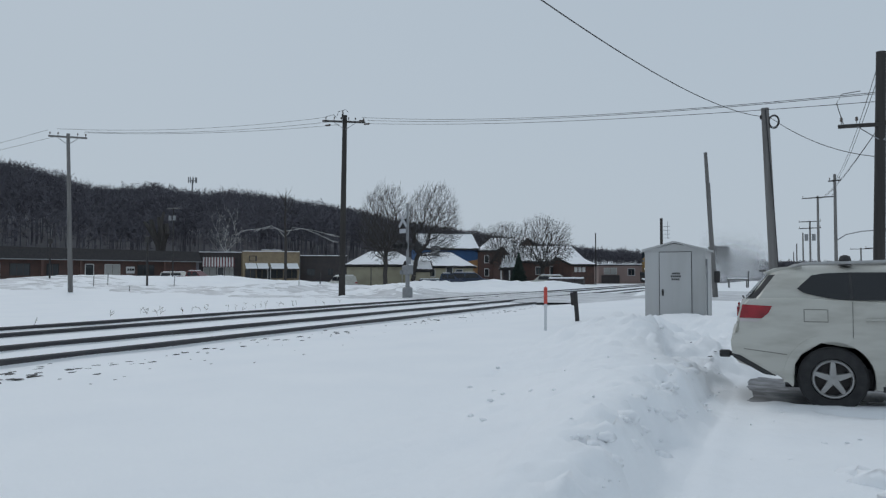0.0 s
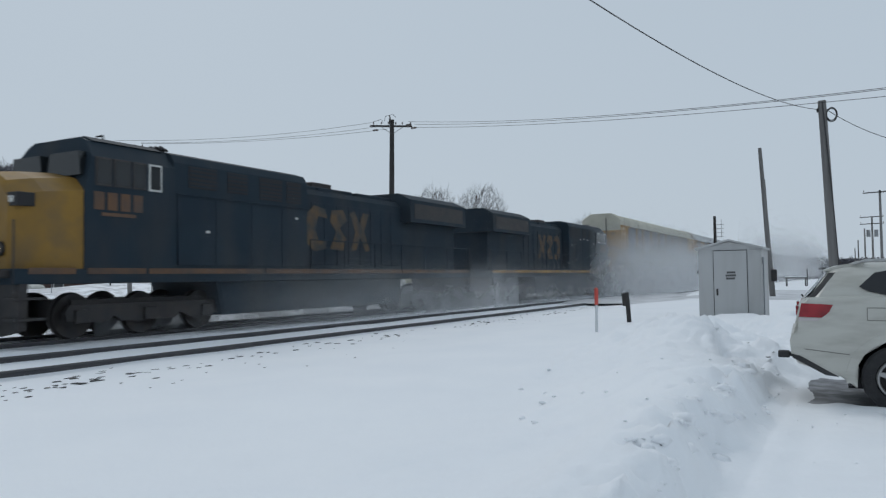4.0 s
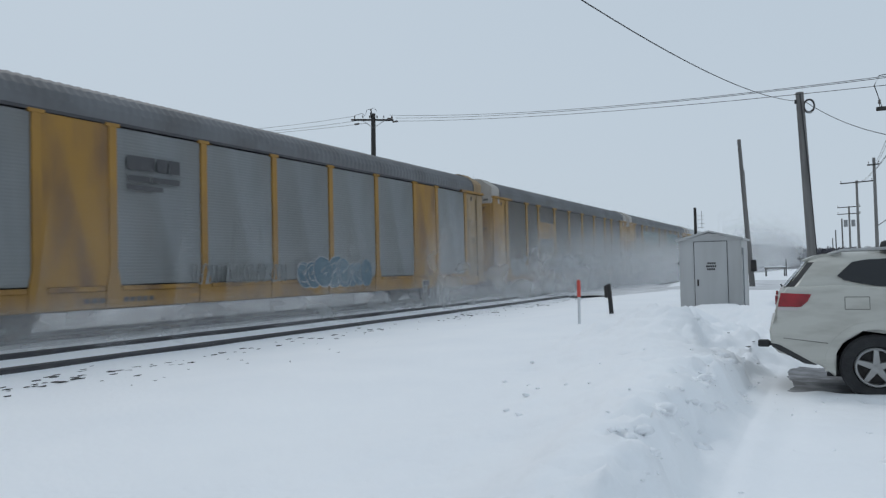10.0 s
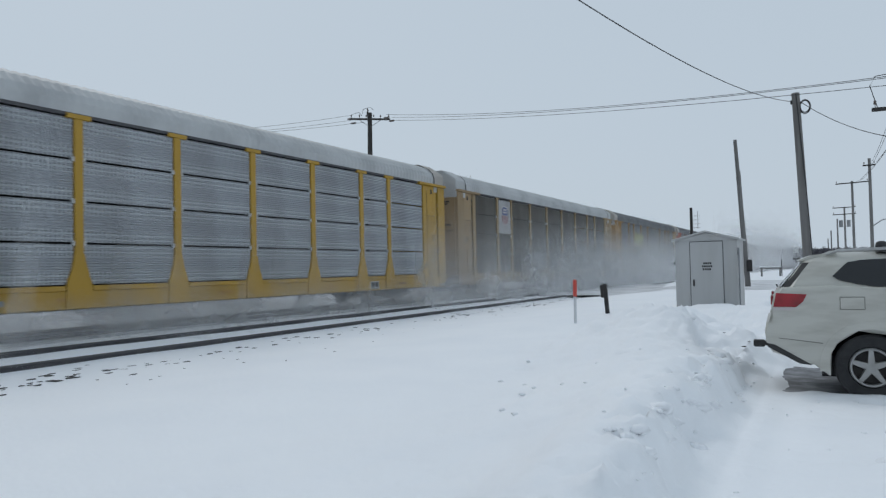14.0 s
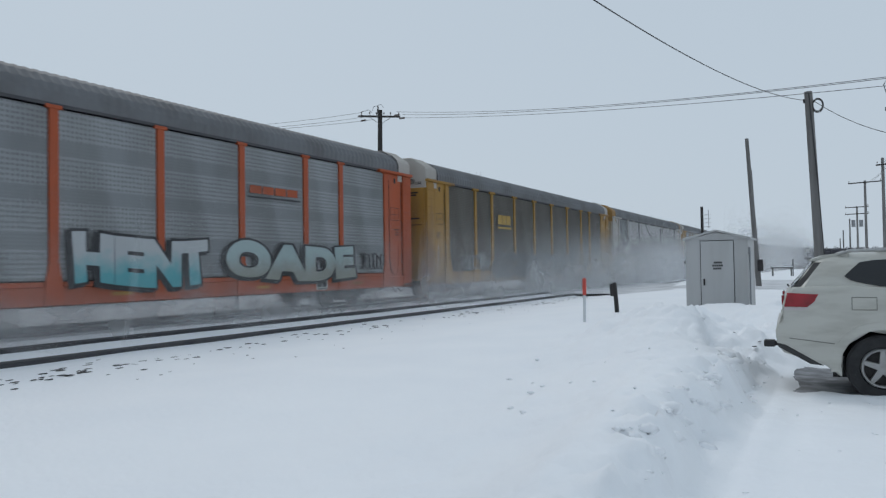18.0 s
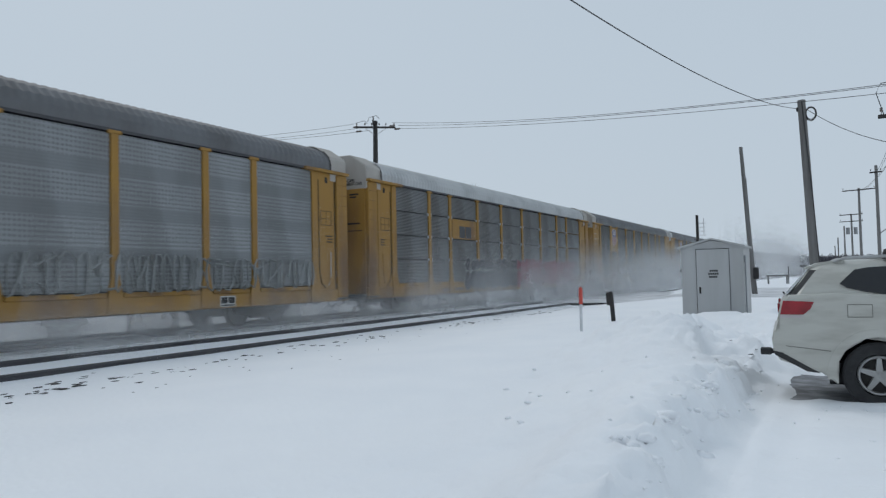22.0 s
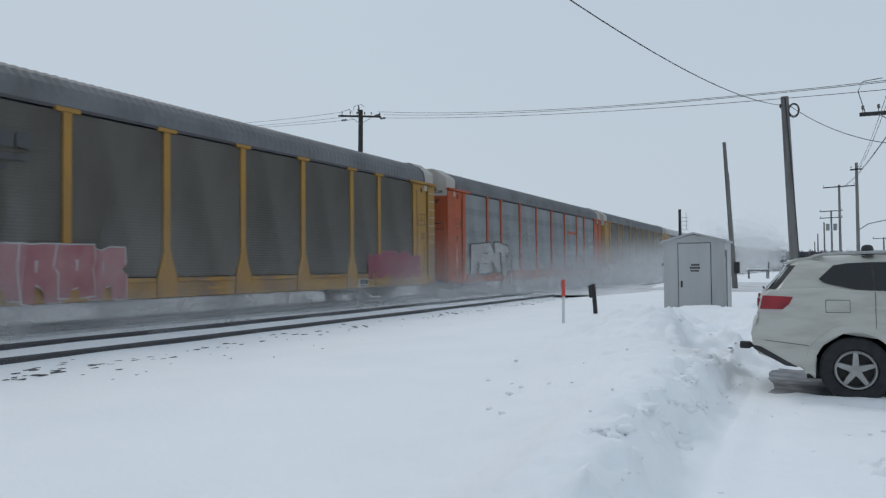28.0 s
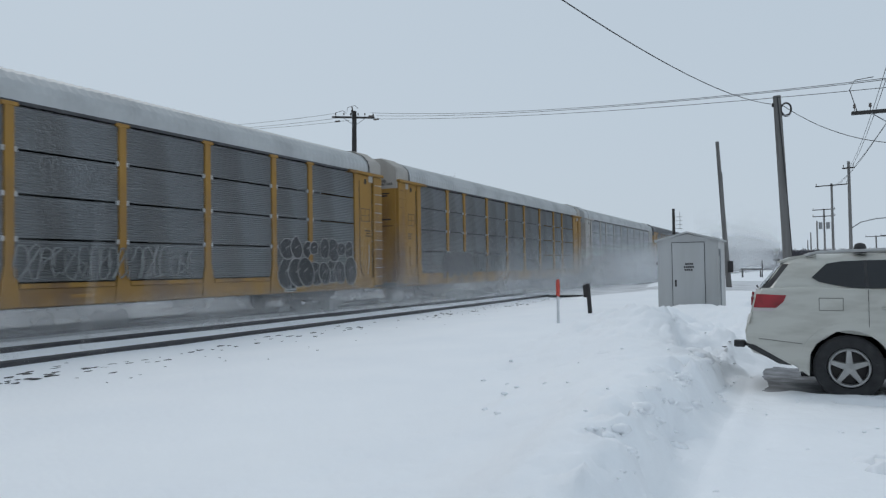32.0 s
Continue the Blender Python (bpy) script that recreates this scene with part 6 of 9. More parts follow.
# ---------------------------------------------------------------- poles and wires
def pole(bearing, d, base, top, r0, r1, material, label, lean=(0, 0), group="utility poles", name="utility_pole"):
    """A pole that leans by so many metres at its top."""
    p = polar(bearing, d)
    ob = thing(name, (p.x, p.y, base), label, "utility pole", group)
    s = Shape()
    n = 8
    s.tube([(lean[0] * k / n, lean[1] * k / n, -0.4 + (top - base + 0.4) * k / n) for k in range(n + 1)], [r0 + (r1 - r0) * k / n for k in range(n + 1)], 12)
    part("shaft", s, material, ob, smooth=True)
    return ob


def insulator_shape():
    s = Shape()
    s.tube([(0, 0, 0), (0, 0, 0.12)], 0.012, 6)
    s.tube([(0, 0, 0.10), (0, 0, 0.13), (0, 0, 0.17), (0, 0, 0.21), (0, 0, 0.24)], [0.03, 0.055, 0.035, 0.05, 0.02], 8)
    return s


def crossarm(ob, x, y, z, turn, half, pins, material=DARKPOLE, brace=True):
    """A wooden arm with pin insulators; turn is the bearing of its length."""
    m = Matrix.Translation((x, y, z)) @ Matrix.Rotation(-radians(turn), 4, "Z")
    s = Shape()
    s.box(-half, half, -0.16, -0.05, -0.06, 0.06, c=0.01)
    arm = part("crossarm", s, material, ob, at=m)
    for q in pins:
        part("insulator", shared("insulator", insulator_shape, CERAMIC), CERAMIC, arm, at=(q, -0.1, 0.06))
    if brace:
        for sx in (-1, 1):
            s = Shape()
            s.tube([(sx * half * 0.55, -0.17, -0.05), (0, -0.13, -0.55)], 0.018, 6)
            part("brace", s, STEEL, arm)
    return m


def sag_wire(a, b, sag, r=0.012, n=24):
    a, b = Vector(a), Vector(b)
    return [a.lerp(b, k / n) - Vector((0, 0, sag * 4 * (k / n) * (1 - k / n))) for k in range(n + 1)]


def wire(name, path, label, r=0.012, group="overhead wires"):
    s = Shape()
    s.tube(path, r, 5)
    return solid(name, s, WIRE, label, "wire", group)


pA = pole(-51.60, 57, -0.2, 11.0, 0.17, 0.11, WOODPOLE, "weathered grey wooden utility pole with a crossarm", (-0.2, -0.26))
crossarm(pA, -0.2, -0.26, 10.95, -48, 1.2, (-1.1, -0.6, 0.6, 1.1), WOODPOLE)
pC = pole(-32.77, 50, -0.2, 12.0, 0.23, 0.15, DARKPOLE, "dark creosoted utility pole with two crossarms", (0.12, 0.1))
mC = crossarm(pC, 0.12, 0.1, 11.75, -35, 1.35, (-1.25, -0.7, -0.25, 0.25, 0.7, 1.25))
crossarm(pC, 0.12, 0.1, 12.0, 60, 1.1, (-1.0, -0.5, 0.5, 1.0))
for q_, za_ in ((-1.5, 12.0), (-0.55, 12.25)):
    s_ = Shape()
    s_.tube([(q_, 0.2, za_), (q_ + 0.15, 0.1, za_ + 0.25), (q_ + 0.8, 0, za_ + 0.3), (q_ + 1.1, -0.1, za_ + 0.05)], 0.016, 5)
    part("jumper", s_, WIRE, pC)
for x_, y_, z_ in ((-1.4, 0.0, 11.95), (-1.15, 0.0, 11.62), (1.5, 0.0, 11.7), (1.9, 0.0, 11.45)):
    s_ = Shape()
    s_.tube([(x_ - 0.22, y_, z_), (x_ - 0.1, y_, z_), (x_, y_, z_), (x_ + 0.1, y_, z_), (x_ + 0.22, y_, z_)], [0.04, 0.075, 0.05, 0.075, 0.03], 8)
    part("strain_insulator", s_, CERAMIC, pC)
pD = pole(-0.93, 32, 0.1, 7.92, 0.175, 0.15, WOODPOLE, "stout grey wooden pole with a coiled cable at its top", (-0.29, 0.0))
s_ = Shape()
for k in range(3):
    s_.tube([(-0.22 + (0.16 + 0.02 * k) * math.cos(a) + 0.45, -0.1 + 0.03 * k, 7.0 + (0.22 + 0.03 * k) * math.sin(a)) for a in np.linspace(0, 2 * math.pi, 18)], 0.014, 5)
part("cable_coil", s_, WIRE, pD, at=(-0.20, 0, 0.25))
s_ = Shape()
s_.tube([(-0.27, -0.15, 7.75), (-0.02, -0.18, 4.0), (0.14, -0.20, 0.9), (0.2, -0.2, 0.1)], 0.022, 6)
part("riser_cable", s_, WIRE, pD)
s_ = Shape()
s_.box(-0.48, -0.34, -0.08, 0.08, 7.4, 7.55, c=0.02)
part("cable_clamp", s_, IRON, pD)
pE = pole(-4.88, 42, 0.0, 7.85, 0.15, 0.09, WOODPOLE, "thin leaning grey wooden pole", (-0.44, 0.0))
s_ = Shape()
s_.tube([(-0.26, 0.02, 6.2), (0.02, 0.05, 0.2)], 0.035, 6)
s_.box(-0.05, 0.22, -0.22, 0.0, 0.9, 1.5, c=0.02)
part("meter_box", s_, IRON, pE)
pF = pole(-8.62, 70, 0.1, 6.4, 0.15, 0.12, DARKPOLE, "short dark pole with an antenna beside it")
s_ = Shape()
s_.tube([(0.55, 0, 4.4), (0.55, 0, 6.0)], 0.02, 6)
for k in range(4):
    s_.tube([(0.15, 0, 4.5 + 0.35 * k), (0.75, 0, 4.5 + 0.35 * k)], 0.02, 6)
part("antenna", s_, STEEL, pF)

pR = pole(5.3, 28, 0.1, 8.6, 0.19, 0.15, DARKPOLE, "tall dark utility pole carrying the main line", (0.22, 0.0))
mR = crossarm(pR, 0.16, 0, 6.1, -5, 1.25, (-1.15, -0.7, 0.7, 1.15))
s_ = Shape()
s_.tube([(-0.9, -0.1, 6.15), (-1.1, -0.1, 6.9), (-0.95, -0.1, 7.2), (-0.4, -0.1, 7.25)], 0.014, 5)
part("jumper", s_, WIRE, pR)
for b_, d_, top_, arms_ in ((2.87, 75, 10.3, ((9.6, 0.5),)), (1.81, 95, 10.3, ((10.0, 1.7),)), (1.3, 125, 9.4, ((9.2, 1.6), (8.2, 1.6))), (0.85, 150, 8.9, ()),
                            (0.45, 180, 8.0, ()), (0.25, 220, 7.4, ()), (4.35, 160, 6.3, ((6.0, 1.8),)), (5.2, 130, 5.6, ((5.2, 1.4),))):
    q_ = pole(b_, d_, 0.1, top_, 0.16, 0.12, WOODPOLE, "distant wooden utility pole along the line", group="distant utility poles")
    for za_, ha_ in arms_:
        crossarm(q_, 0, 0, za_, 20, ha_, (-ha_ + 0.1, ha_ - 0.1), brace=False)
    if d_ == 125:
        s_ = Shape()
        for sx in (-1, 1):
            s_.tube([(sx * 0.5, 0, 6.3), (sx * 0.5, 0, 7.3)], 0.26, 10)
        part("transformer", s_, STEEL, q_)
    if d_ == 75:
        s_ = Shape()
        s_.tube([(0, 0, 4.2), (0.8, -0.2, 4.75), (2.0, -0.5, 5.0), (3.4, -0.9, 5.05)], 0.05, 6)
        s_.box(3.2, 4.2, -1.1, -0.8, 4.98, 5.12, c=0.03)
        part("street_lamp_arm", s_, STEEL, q_)

# wires: from the left pole over the middle pole to the tall pole at the drive
for a_, c_, sa_, d_, r_, sr_ in (((-46.1, 35.2, 11.46), (-28.45, 42.0, 11.97), 0.40, (-25.55, 42.0, 11.71), (2.9, 27.9, 7.29), 0.44),
                                 ((-43.3, 35.2, 11.0), (-28.2, 42.0, 11.63), 0.30, (-25.1, 42.0, 11.47), (2.9, 27.9, 7.24), 0.38),
                                 ((-43.5, 35.3, 10.98), (-27.3, 42.0, 11.38), 0.28, (-24.9, 42.0, 11.24), (2.9, 27.9, 6.98), 0.30)):
    wire("power_line", sag_wire(a_, c_, sa_), "thin black overhead wire", 0.011)
    wire("power_line", sag_wire(d_, r_, sr_), "thin black overhead wire", 0.011)
for a_, b_ in (((-47.0, 35.2, 11.45), (-80.0, 35.2, 7.9)), ((-45.8, 35.2, 10.96), (-80.0, 35.2, 7.83))):
    wire("power_line", sag_wire(a_, b_, 0.0), "thin black overhead wire", 0.011)
D_ = Vector((-0.99, 32.0, 7.62))
wire("service_cable", sag_wire(D_, (-6.29, -9.1, 6.9), 1.45, n=40), "thick black service cable", 0.012)
wire("service_cable", sag_wire(D_ + Vector((0.34, 0, -0.05)), (2.75, 27.9, 5.15), 0.32), "thick black service cable", 0.013)
for zr_, b_, d_, zt_ in ((8.3, 2.87, 75, 9.7), (7.9, 2.87, 75, 9.5), (6.2, 1.81, 95, 10.0), (6.2, 1.9, 95, 9.95)):
    wire("power_line", sag_wire((2.75, 28, zr_), polar(b_, d_, zt_), 0.5), "thin black overhead wire", 0.012)


# ---------------------------------------------------------------- markers beside the tracks
MARK_WHITE = mat("marker_white", (0.62, 0.63, 0.65), 0.6)
MARK_RED = mat("marker_red", (0.55, 0.07, 0.05), 0.5)
m_ = thing("cable_marker", (-5.62, 18.15, -0.2), "slim white plastic marker with a red top in the snow", "marker post")
s_ = Shape()
s_.tube([(0, 0, -0.2), (0.01, 0, 0.80)], 0.036, 10)
part("shaft", s_, MARK_WHITE, m_, smooth=True)
s_ = Shape()
s_.tube([(0.01, 0, 0.78), (0.012, 0, 1.15), (0.012, 0, 1.19), (0.012, 0, 1.21)], [0.048, 0.048, 0.04, 0.015], 10)
part("cap", s_, MARK_RED, m_, "red plastic cap", smooth=True)
m_ = thing("switch_post", (-5.35, 20.3, -0.15), "dark steel stub post leaning in the snow", "post")
s_ = Shape()
s_.box(-0.05, 0.05, -0.05, 0.05, -0.3, 1.0, c=0.012)
part("shaft", s_, IRON, m_, at=pose(0, 0, 0, 0, -4, 0))
s_ = Shape()
s_.box(-0.13, -0.04, -0.07, 0.07, 0.62, 0.98, c=0.02)
part("bracket", s_, IRON, m_, at=pose(0, 0, 0, 0, -4, 0))

# ---------------------------------------------------------------- parked cars
CARWHITE = mat("dirty_white_car_paint", (0.52, 0.515, 0.47), 0.32, 0, (0.45, 0.44, 0.40), 1.3, 0.6, grime=(0.17, 0.15, 0.12), grime_scale=3.2, grime_amount=0.30, stretch=(0.6, 1, 2.4))
PANELGAP = mat("panel_gap", (0.22, 0.215, 0.195), 0.6)
TINT = mat("tinted_glass", (0.012, 0.014, 0.017), 0.06)
TAILRED = mat("tail_light_red", (0.36, 0.014, 0.024), 0.15, 0, (0.14, 0.008, 0.012), 5, 0.8)
TAILCLEAR = mat("tail_light_clear", (0.55, 0.5, 0.5), 0.15)
ALLOY = mat("alloy", (0.42, 0.42, 0.42), 0.4, 0.7, (0.3, 0.3, 0.29), 8, 0.6, grime=(0.2, 0.19, 0.17), grime_amount=0.5)
TRIM = mat("black_trim", (0.022, 0.022, 0.024), 0.6, 0, (0.05, 0.05, 0.048), 5, 0.5)


def arch(cx, r, z0, a0, a1, n=12):
    return [(cx + r * math.cos(radians(a0 + (a1 - a0) * k / n)), z0 + r * math.sin(radians(a0 + (a1 - a0) * k / n))) for k in range(n + 1)]


def wheel_parts(parent, x, y, r, rim, width=0.25, spokes=5):
    sg = -1 if y < 0 else 1
    n = 28
    s = Shape()
    prof = [(0.1 * width, r * 0.60), (0.50 * width, r * 0.63), (0.5 * width, r * 0.93), (0.40 * width, r), (-0.40 * width, r), (-0.5 * width, r * 0.93), (-0.5 * width, r * 0.68)]
    s.rings([[(q * math.cos(2 * math.pi * k / n), sg * h, q * math.sin(2 * math.pi * k / n)) for k in range(n)] for h, q in prof], 0, False)
    tyre = part("wheel", s, RUBBER, parent, at=(x, y, r), smooth=True)
    s = Shape()
    h0 = 0.5 * width + 0.022
    prof = [(h0 - 0.05, rim * 0.86), (h0, rim * 0.90), (h0 + 0.006, rim * 0.97), (h0 - 0.01, rim * 1.02), (h0 - 0.06, rim * 1.02)]
    s.rings([[(q * math.cos(2 * math.pi * k / n), sg * h, q * math.sin(2 * math.pi * k / n)) for k in range(n)] for h, q in prof], 0, False)
    s.rings([[(q * math.cos(2 * math.pi * k / n), sg * h, q * math.sin(2 * math.pi * k / n)) for k in range(n)] for h, q in ((h0 - 0.02, rim * 0.05), (h0 - 0.012, rim * 0.24), (h0 - 0.07, rim * 0.26))], 0, True)
    for k in range(spokes):
        a = radians(90 + 360 / spokes * k)
        ca, sa = math.cos(a), math.sin(a)
        ring = []
        for q, w, h in ((rim * 0.15, rim * 0.17, h0 - 0.015), (rim * 0.9, rim * 0.10, h0 - 0.01)):
            ring.append([(q * ca - w * sa, sg * h, q * sa + w * ca), (q * ca + w * sa, sg * h, q * sa - w * ca),
                         (q * ca + w * 1.2 * sa, sg * (h - 0.04), q * sa - w * 1.2 * ca), (q * ca - w * 1.2 * sa, sg * (h - 0.04), q * sa + w * 1.2 * ca)])
        s.rings(ring)
    part("rim", s, ALLOY, tyre, "five-spoke alloy rim")
    s = Shape()
    s.rings([[(q * math.cos(2 * math.pi * k / n), sg * h, q * math.sin(2 * math.pi * k / n)) for k in range(n)] for h, q in ((h0 - 0.10, rim * 0.3), (h0 - 0.10, rim * 0.95))], 0, False)
    s.tube([(0, sg * (h0 - 0.12), 0), (0, sg * (h0 - 0.085), 0)], rim * 0.62, 20)
    part("brake_disc", s, IRON, tyre)


def suv(m, paint, label, tow=True):
    """A large three-row SUV; x is forward, the origin on the ground under the rear axle."""
    car = thing("suv", m, label, "car")
    lower = [(-0.60, 0.40), (-0.70, 0.42), (-1.05, 0.54), (-1.125, 0.64), (-1.14, 0.80), (-1.115, 0.90), (-1.06, 0.94), (-1.06, 1.10), (-1.03, 1.22), (-0.94, 1.34), (-0.4, 1.36), (0.3, 1.33), (1.3, 1.28),
             (2.55, 1.20), (3.3, 1.12), (3.75, 1.02), (3.93, 0.86), (3.97, 0.55), (3.9, 0.34), (3.46, 0.30)]
    lower += arch(2.98, 0.455, 0.385, -14, 194) + [(2.48, 0.27), (0.5, 0.27)] + arch(0, 0.455, 0.385, -14, 194)
    bm = bmesh.new()
    rows = []
    for y, sc, dz in ((-0.995, 0.975, 0.0), (-0.985, 0.99, 0.0), (-0.94, 1.0, 0.0), (0.94, 1.0, 0.0), (0.985, 0.99, 0.0), (0.995, 0.975, 0.0)):
        rows.append([bm.verts.new((1.44 + (x - 1.44) * (1.0 if abs(y) < 0.95 else 0.993), y, 0.8 + (z - 0.8) * sc)) for x, z in lower])
    n = len(lower)
    for a, b in zip(rows, rows[1:]):
        for j in range(n):
            bm.faces.new((a[j], a[(j + 1) % n], b[(j + 1) % n], b[j]))
    for r in (rows[0], rows[-1]):
        bmesh.ops.triangulate(bm, faces=[bm.faces.new(r)])
    bmesh.ops.recalc_face_normals(bm, faces=bm.faces)
    me = bpy.data.meshes.new("body")
    bm.to_mesh(me)
    bm.free()
    me.materials.append(paint)
    body = part("body", me, paint, car)

    def half(z):
        return np.interp(z, [1.25, 1.32, 1.66, 1.72, 1.76], [0.97, 0.955, 0.765, 0.69, 0.5])

    s = Shape()
    ring = []
    for z, xr, xf in ((1.28, -0.97, 2.55), (1.36, -0.90, 2.35), (1.50, -0.80, 2.05), (1.63, -0.70, 1.75), (1.685, -0.63, 1.55), (1.735, -0.55, 1.35), (1.76, -0.3, 1.0)):
        h = float(half(z))
        ring.append([(xr, -h * 0.9, z), (xr + 0.10, -h, z), (xf - 0.15, -h, z), (xf, -h * 0.85, z), (xf, h * 0.85, z), (xf - 0.15, h, z), (xr + 0.10, h, z), (xr, h * 0.9, z)])
    s.rings(ring)
    part("cabin", s, paint, car, smooth=True)
    # spoiler above the rear glass
    s = Shape()
    s.rings([[(x, -hw, z - t), (x, -hw, z), (x, hw, z), (x, hw, z - t)] for x, z, t, hw in ((-0.72, 1.675, 0.02, 0.66), (-0.58, 1.73, 0.06, 0.68), (-0.3, 1.765, 0.05, 0.66))])
    part("spoiler", s, paint, car)
    for sy in (-1, 1):
        def side(pts, off=0.012):
            return [(x, sy * (float(half(z)) + off), z) for x, z in pts]
        for name, pts in (("rear_quarter_window", [(-0.37, 1.47), (-0.30, 1.54), (-0.20, 1.635), (-0.05, 1.66), (0.20, 1.67), (0.20, 1.335), (0.05, 1.345), (-0.15, 1.38), (-0.30, 1.42)]),
                          ("rear_door_window", [(0.235, 1.67), (1.05, 1.67), (1.08, 1.34), (0.235, 1.335)]),
                          ("front_door_window", [(1.13, 1.67), (1.55, 1.65), (2.05, 1.36), (1.14, 1.34)])):
            s = Shape()
            s.rings([side(pts, 0.006), side(pts, 0.014)])
            part(name, s, TINT, car, "dark tinted side glass")
        s = Shape()
        s.tube([(-0.42, sy * 0.685, 1.735), (-0.30, sy * 0.685, 1.775), (0.6, sy * 0.67, 1.80), (1.4, sy * 0.66, 1.775), (1.55, sy * 0.66, 1.73)], [0.012, 0.02, 0.022, 0.02, 0.012], 8)
        part("roof_rail", s, ALLOY, car, "silver roof rail")
        s = Shape()
        s.rings([[(x, sy * (0.985 + o), z) for x, z in ((-1.0, 1.272), (-0.66, 1.255), (-0.70, 1.17), (-0.78, 1.10), (-1.035, 1.105))] for o in (0.004, 0.016)])
        lamp = part("tail_light", s, TAILRED, car, "red wrap-around tail light")
        s = Shape()
        s.rings([[(x, sy * (0.985 + o), z) for x, z in ((-1.035, 1.098), (-0.79, 1.092), (-0.83, 1.058), (-1.04, 1.063))] for o in (0.004, 0.016)])
        part("clear_strip", s, TAILCLEAR, lamp)
        s = Shape()
        s.box(-1.063, -1.03, min(sy * 0.62, sy * 0.93), max(sy * 0.62, sy * 0.93), 1.12, 1.24, c=0.01)
        part("tail_light_rear", s, TAILRED, car)
        s = Shape()
        s.rings([[(x, sy * (0.99 + o), z) for x, z in arch(0, 0.545, 0.385, -6, 186, 20) + arch(0, 0.452, 0.385, 186, -6, 20)] for o in (0.0, 0.012)])
        part("arch_trim", s, paint, car)
        s = Shape()
        s.rings([[(x, sy * (0.965 + o), z) for x, z in ((-1.13, 0.66), (-1.11, 0.61), (-0.76, 0.415), (-0.62, 0.40), (-1.03, 0.64))] for o in (0.0, 0.034)])
        part("bumper_skirt", s, TRIM, car, "black lower bumper skirt")
        s = Shape()
        s.box(0.52, 2.46, min(sy * 0.97, sy * 1.0), max(sy * 0.97, sy * 1.0), 0.26, 0.36, c=0.01)
        part("side_skirt", s, TRIM, car)
        for x, z0, z1 in ((0.22, 0.86, 1.32), (1.10, 0.36, 1.32)):
            s = Shape()
            s.box(x - 0.0025, x + 0.0025, min(sy * 0.96, sy * 0.998), max(sy * 0.96, sy * 0.998), z0, z1)
            part("door_seam", s, SEAM, body)
        s = Shape()
        s.tube([(0.36, sy * 1.0, 1.10), (0.40, sy * 1.03, 1.11), (0.56, sy * 1.03, 1.11), (0.60, sy * 1.0, 1.10)], 0.014, 6)
        part("door_handle", s, paint, body)
        s = Shape()
        s.tube([(-1.09, sy * 0.955, 0.725), (-0.98, sy * 0.992, 0.72), (-0.5, sy * 0.998, 0.665)], 0.006, 6)
        part("bumper_seam", s, PANELGAP, body)
        for x in (0.0, 2.98):
            s = Shape()
            s.rings([[(x + 0.447 * math.cos(radians(a)), sy * h, 0.385 + 0.447 * math.sin(radians(a))) for a in np.linspace(-15, 195, 15)] for h in (0.45, 0.97)], 0, False, False)
            s.box(x - 0.5, x + 0.5, min(sy * 0.44, sy * 0.47), max(sy * 0.44, sy * 0.47), 0.2, 0.84)
            part("wheel_liner", s, SEAM, car, "dark wheel arch liner")
        for x0, x1 in ((0.19, 0.245), (1.06, 1.15)):
            s = Shape()
            s.rings([side([(x0, 1.335), (x1, 1.335), (x1, 1.67), (x0, 1.67)], o) for o in (0.004, 0.012)])
            part("window_pillar", s, TRIM, car, "black window pillar")
        wheel_parts(car, 0.0, sy * 0.855, 0.388, 0.228)
        wheel_parts(car, 2.98, sy * 0.855, 0.388, 0.228)
    # fuel flap
    s = Shape()
    s.box(-0.30, -0.05, -1.001, -0.993, 1.075, 1.215, c=0.004)
    flap = part("fuel_flap", s, paint, body)
    for b in ((-0.308, -0.300, 1.07, 1.22), (-0.05, -0.042, 1.07, 1.22), (-0.305, -0.045, 1.067, 1.075), (-0.305, -0.045, 1.215, 1.223)):
        s = Shape()
        s.box(b[0], b[1], -1.0, -0.992, b[2], b[3])
        part("flap_gap", s, PANELGAP, flap)
    # rear glass, wiper, tow ball mount, aerial base
    s = Shape()
    s.rings([[(x - 0.008 - o, y * w, z) for y in (-1, 1)] + [(x - 0.002, y * w, z) for y in (1, -1)] for x, z, w, o in ((-0.945, 1.33, 0.80, 0.0), (-0.80, 1.50, 0.72, 0.004), (-0.695, 1.64, 0.64, 0.0))])
    part("rear_window", s, TINT, car, "dark rear glass")
    for sy in (-1, 1):
        s = Shape()
        s.rings([[(x + 0.012, sy * (w + 0.005), z), (x + 0.012, sy * (w + 0.09), z), (x + 0.09, sy * (w + 0.12), z)] for x, z, w in ((-0.945, 1.33, 0.80), (-0.80, 1.50, 0.72), (-0.70, 1.64, 0.64))])
        part("rear_pillar_trim", s, TRIM, car, "dark rear pillar trim")
    s = Shape()
    s.tube([(-0.98, 0.0, 1.33), (-0.99, -0.45, 1.36), (-0.99, -0.86, 1.37)], 0.012, 6)
    part("wiper", s, TRIM, car)
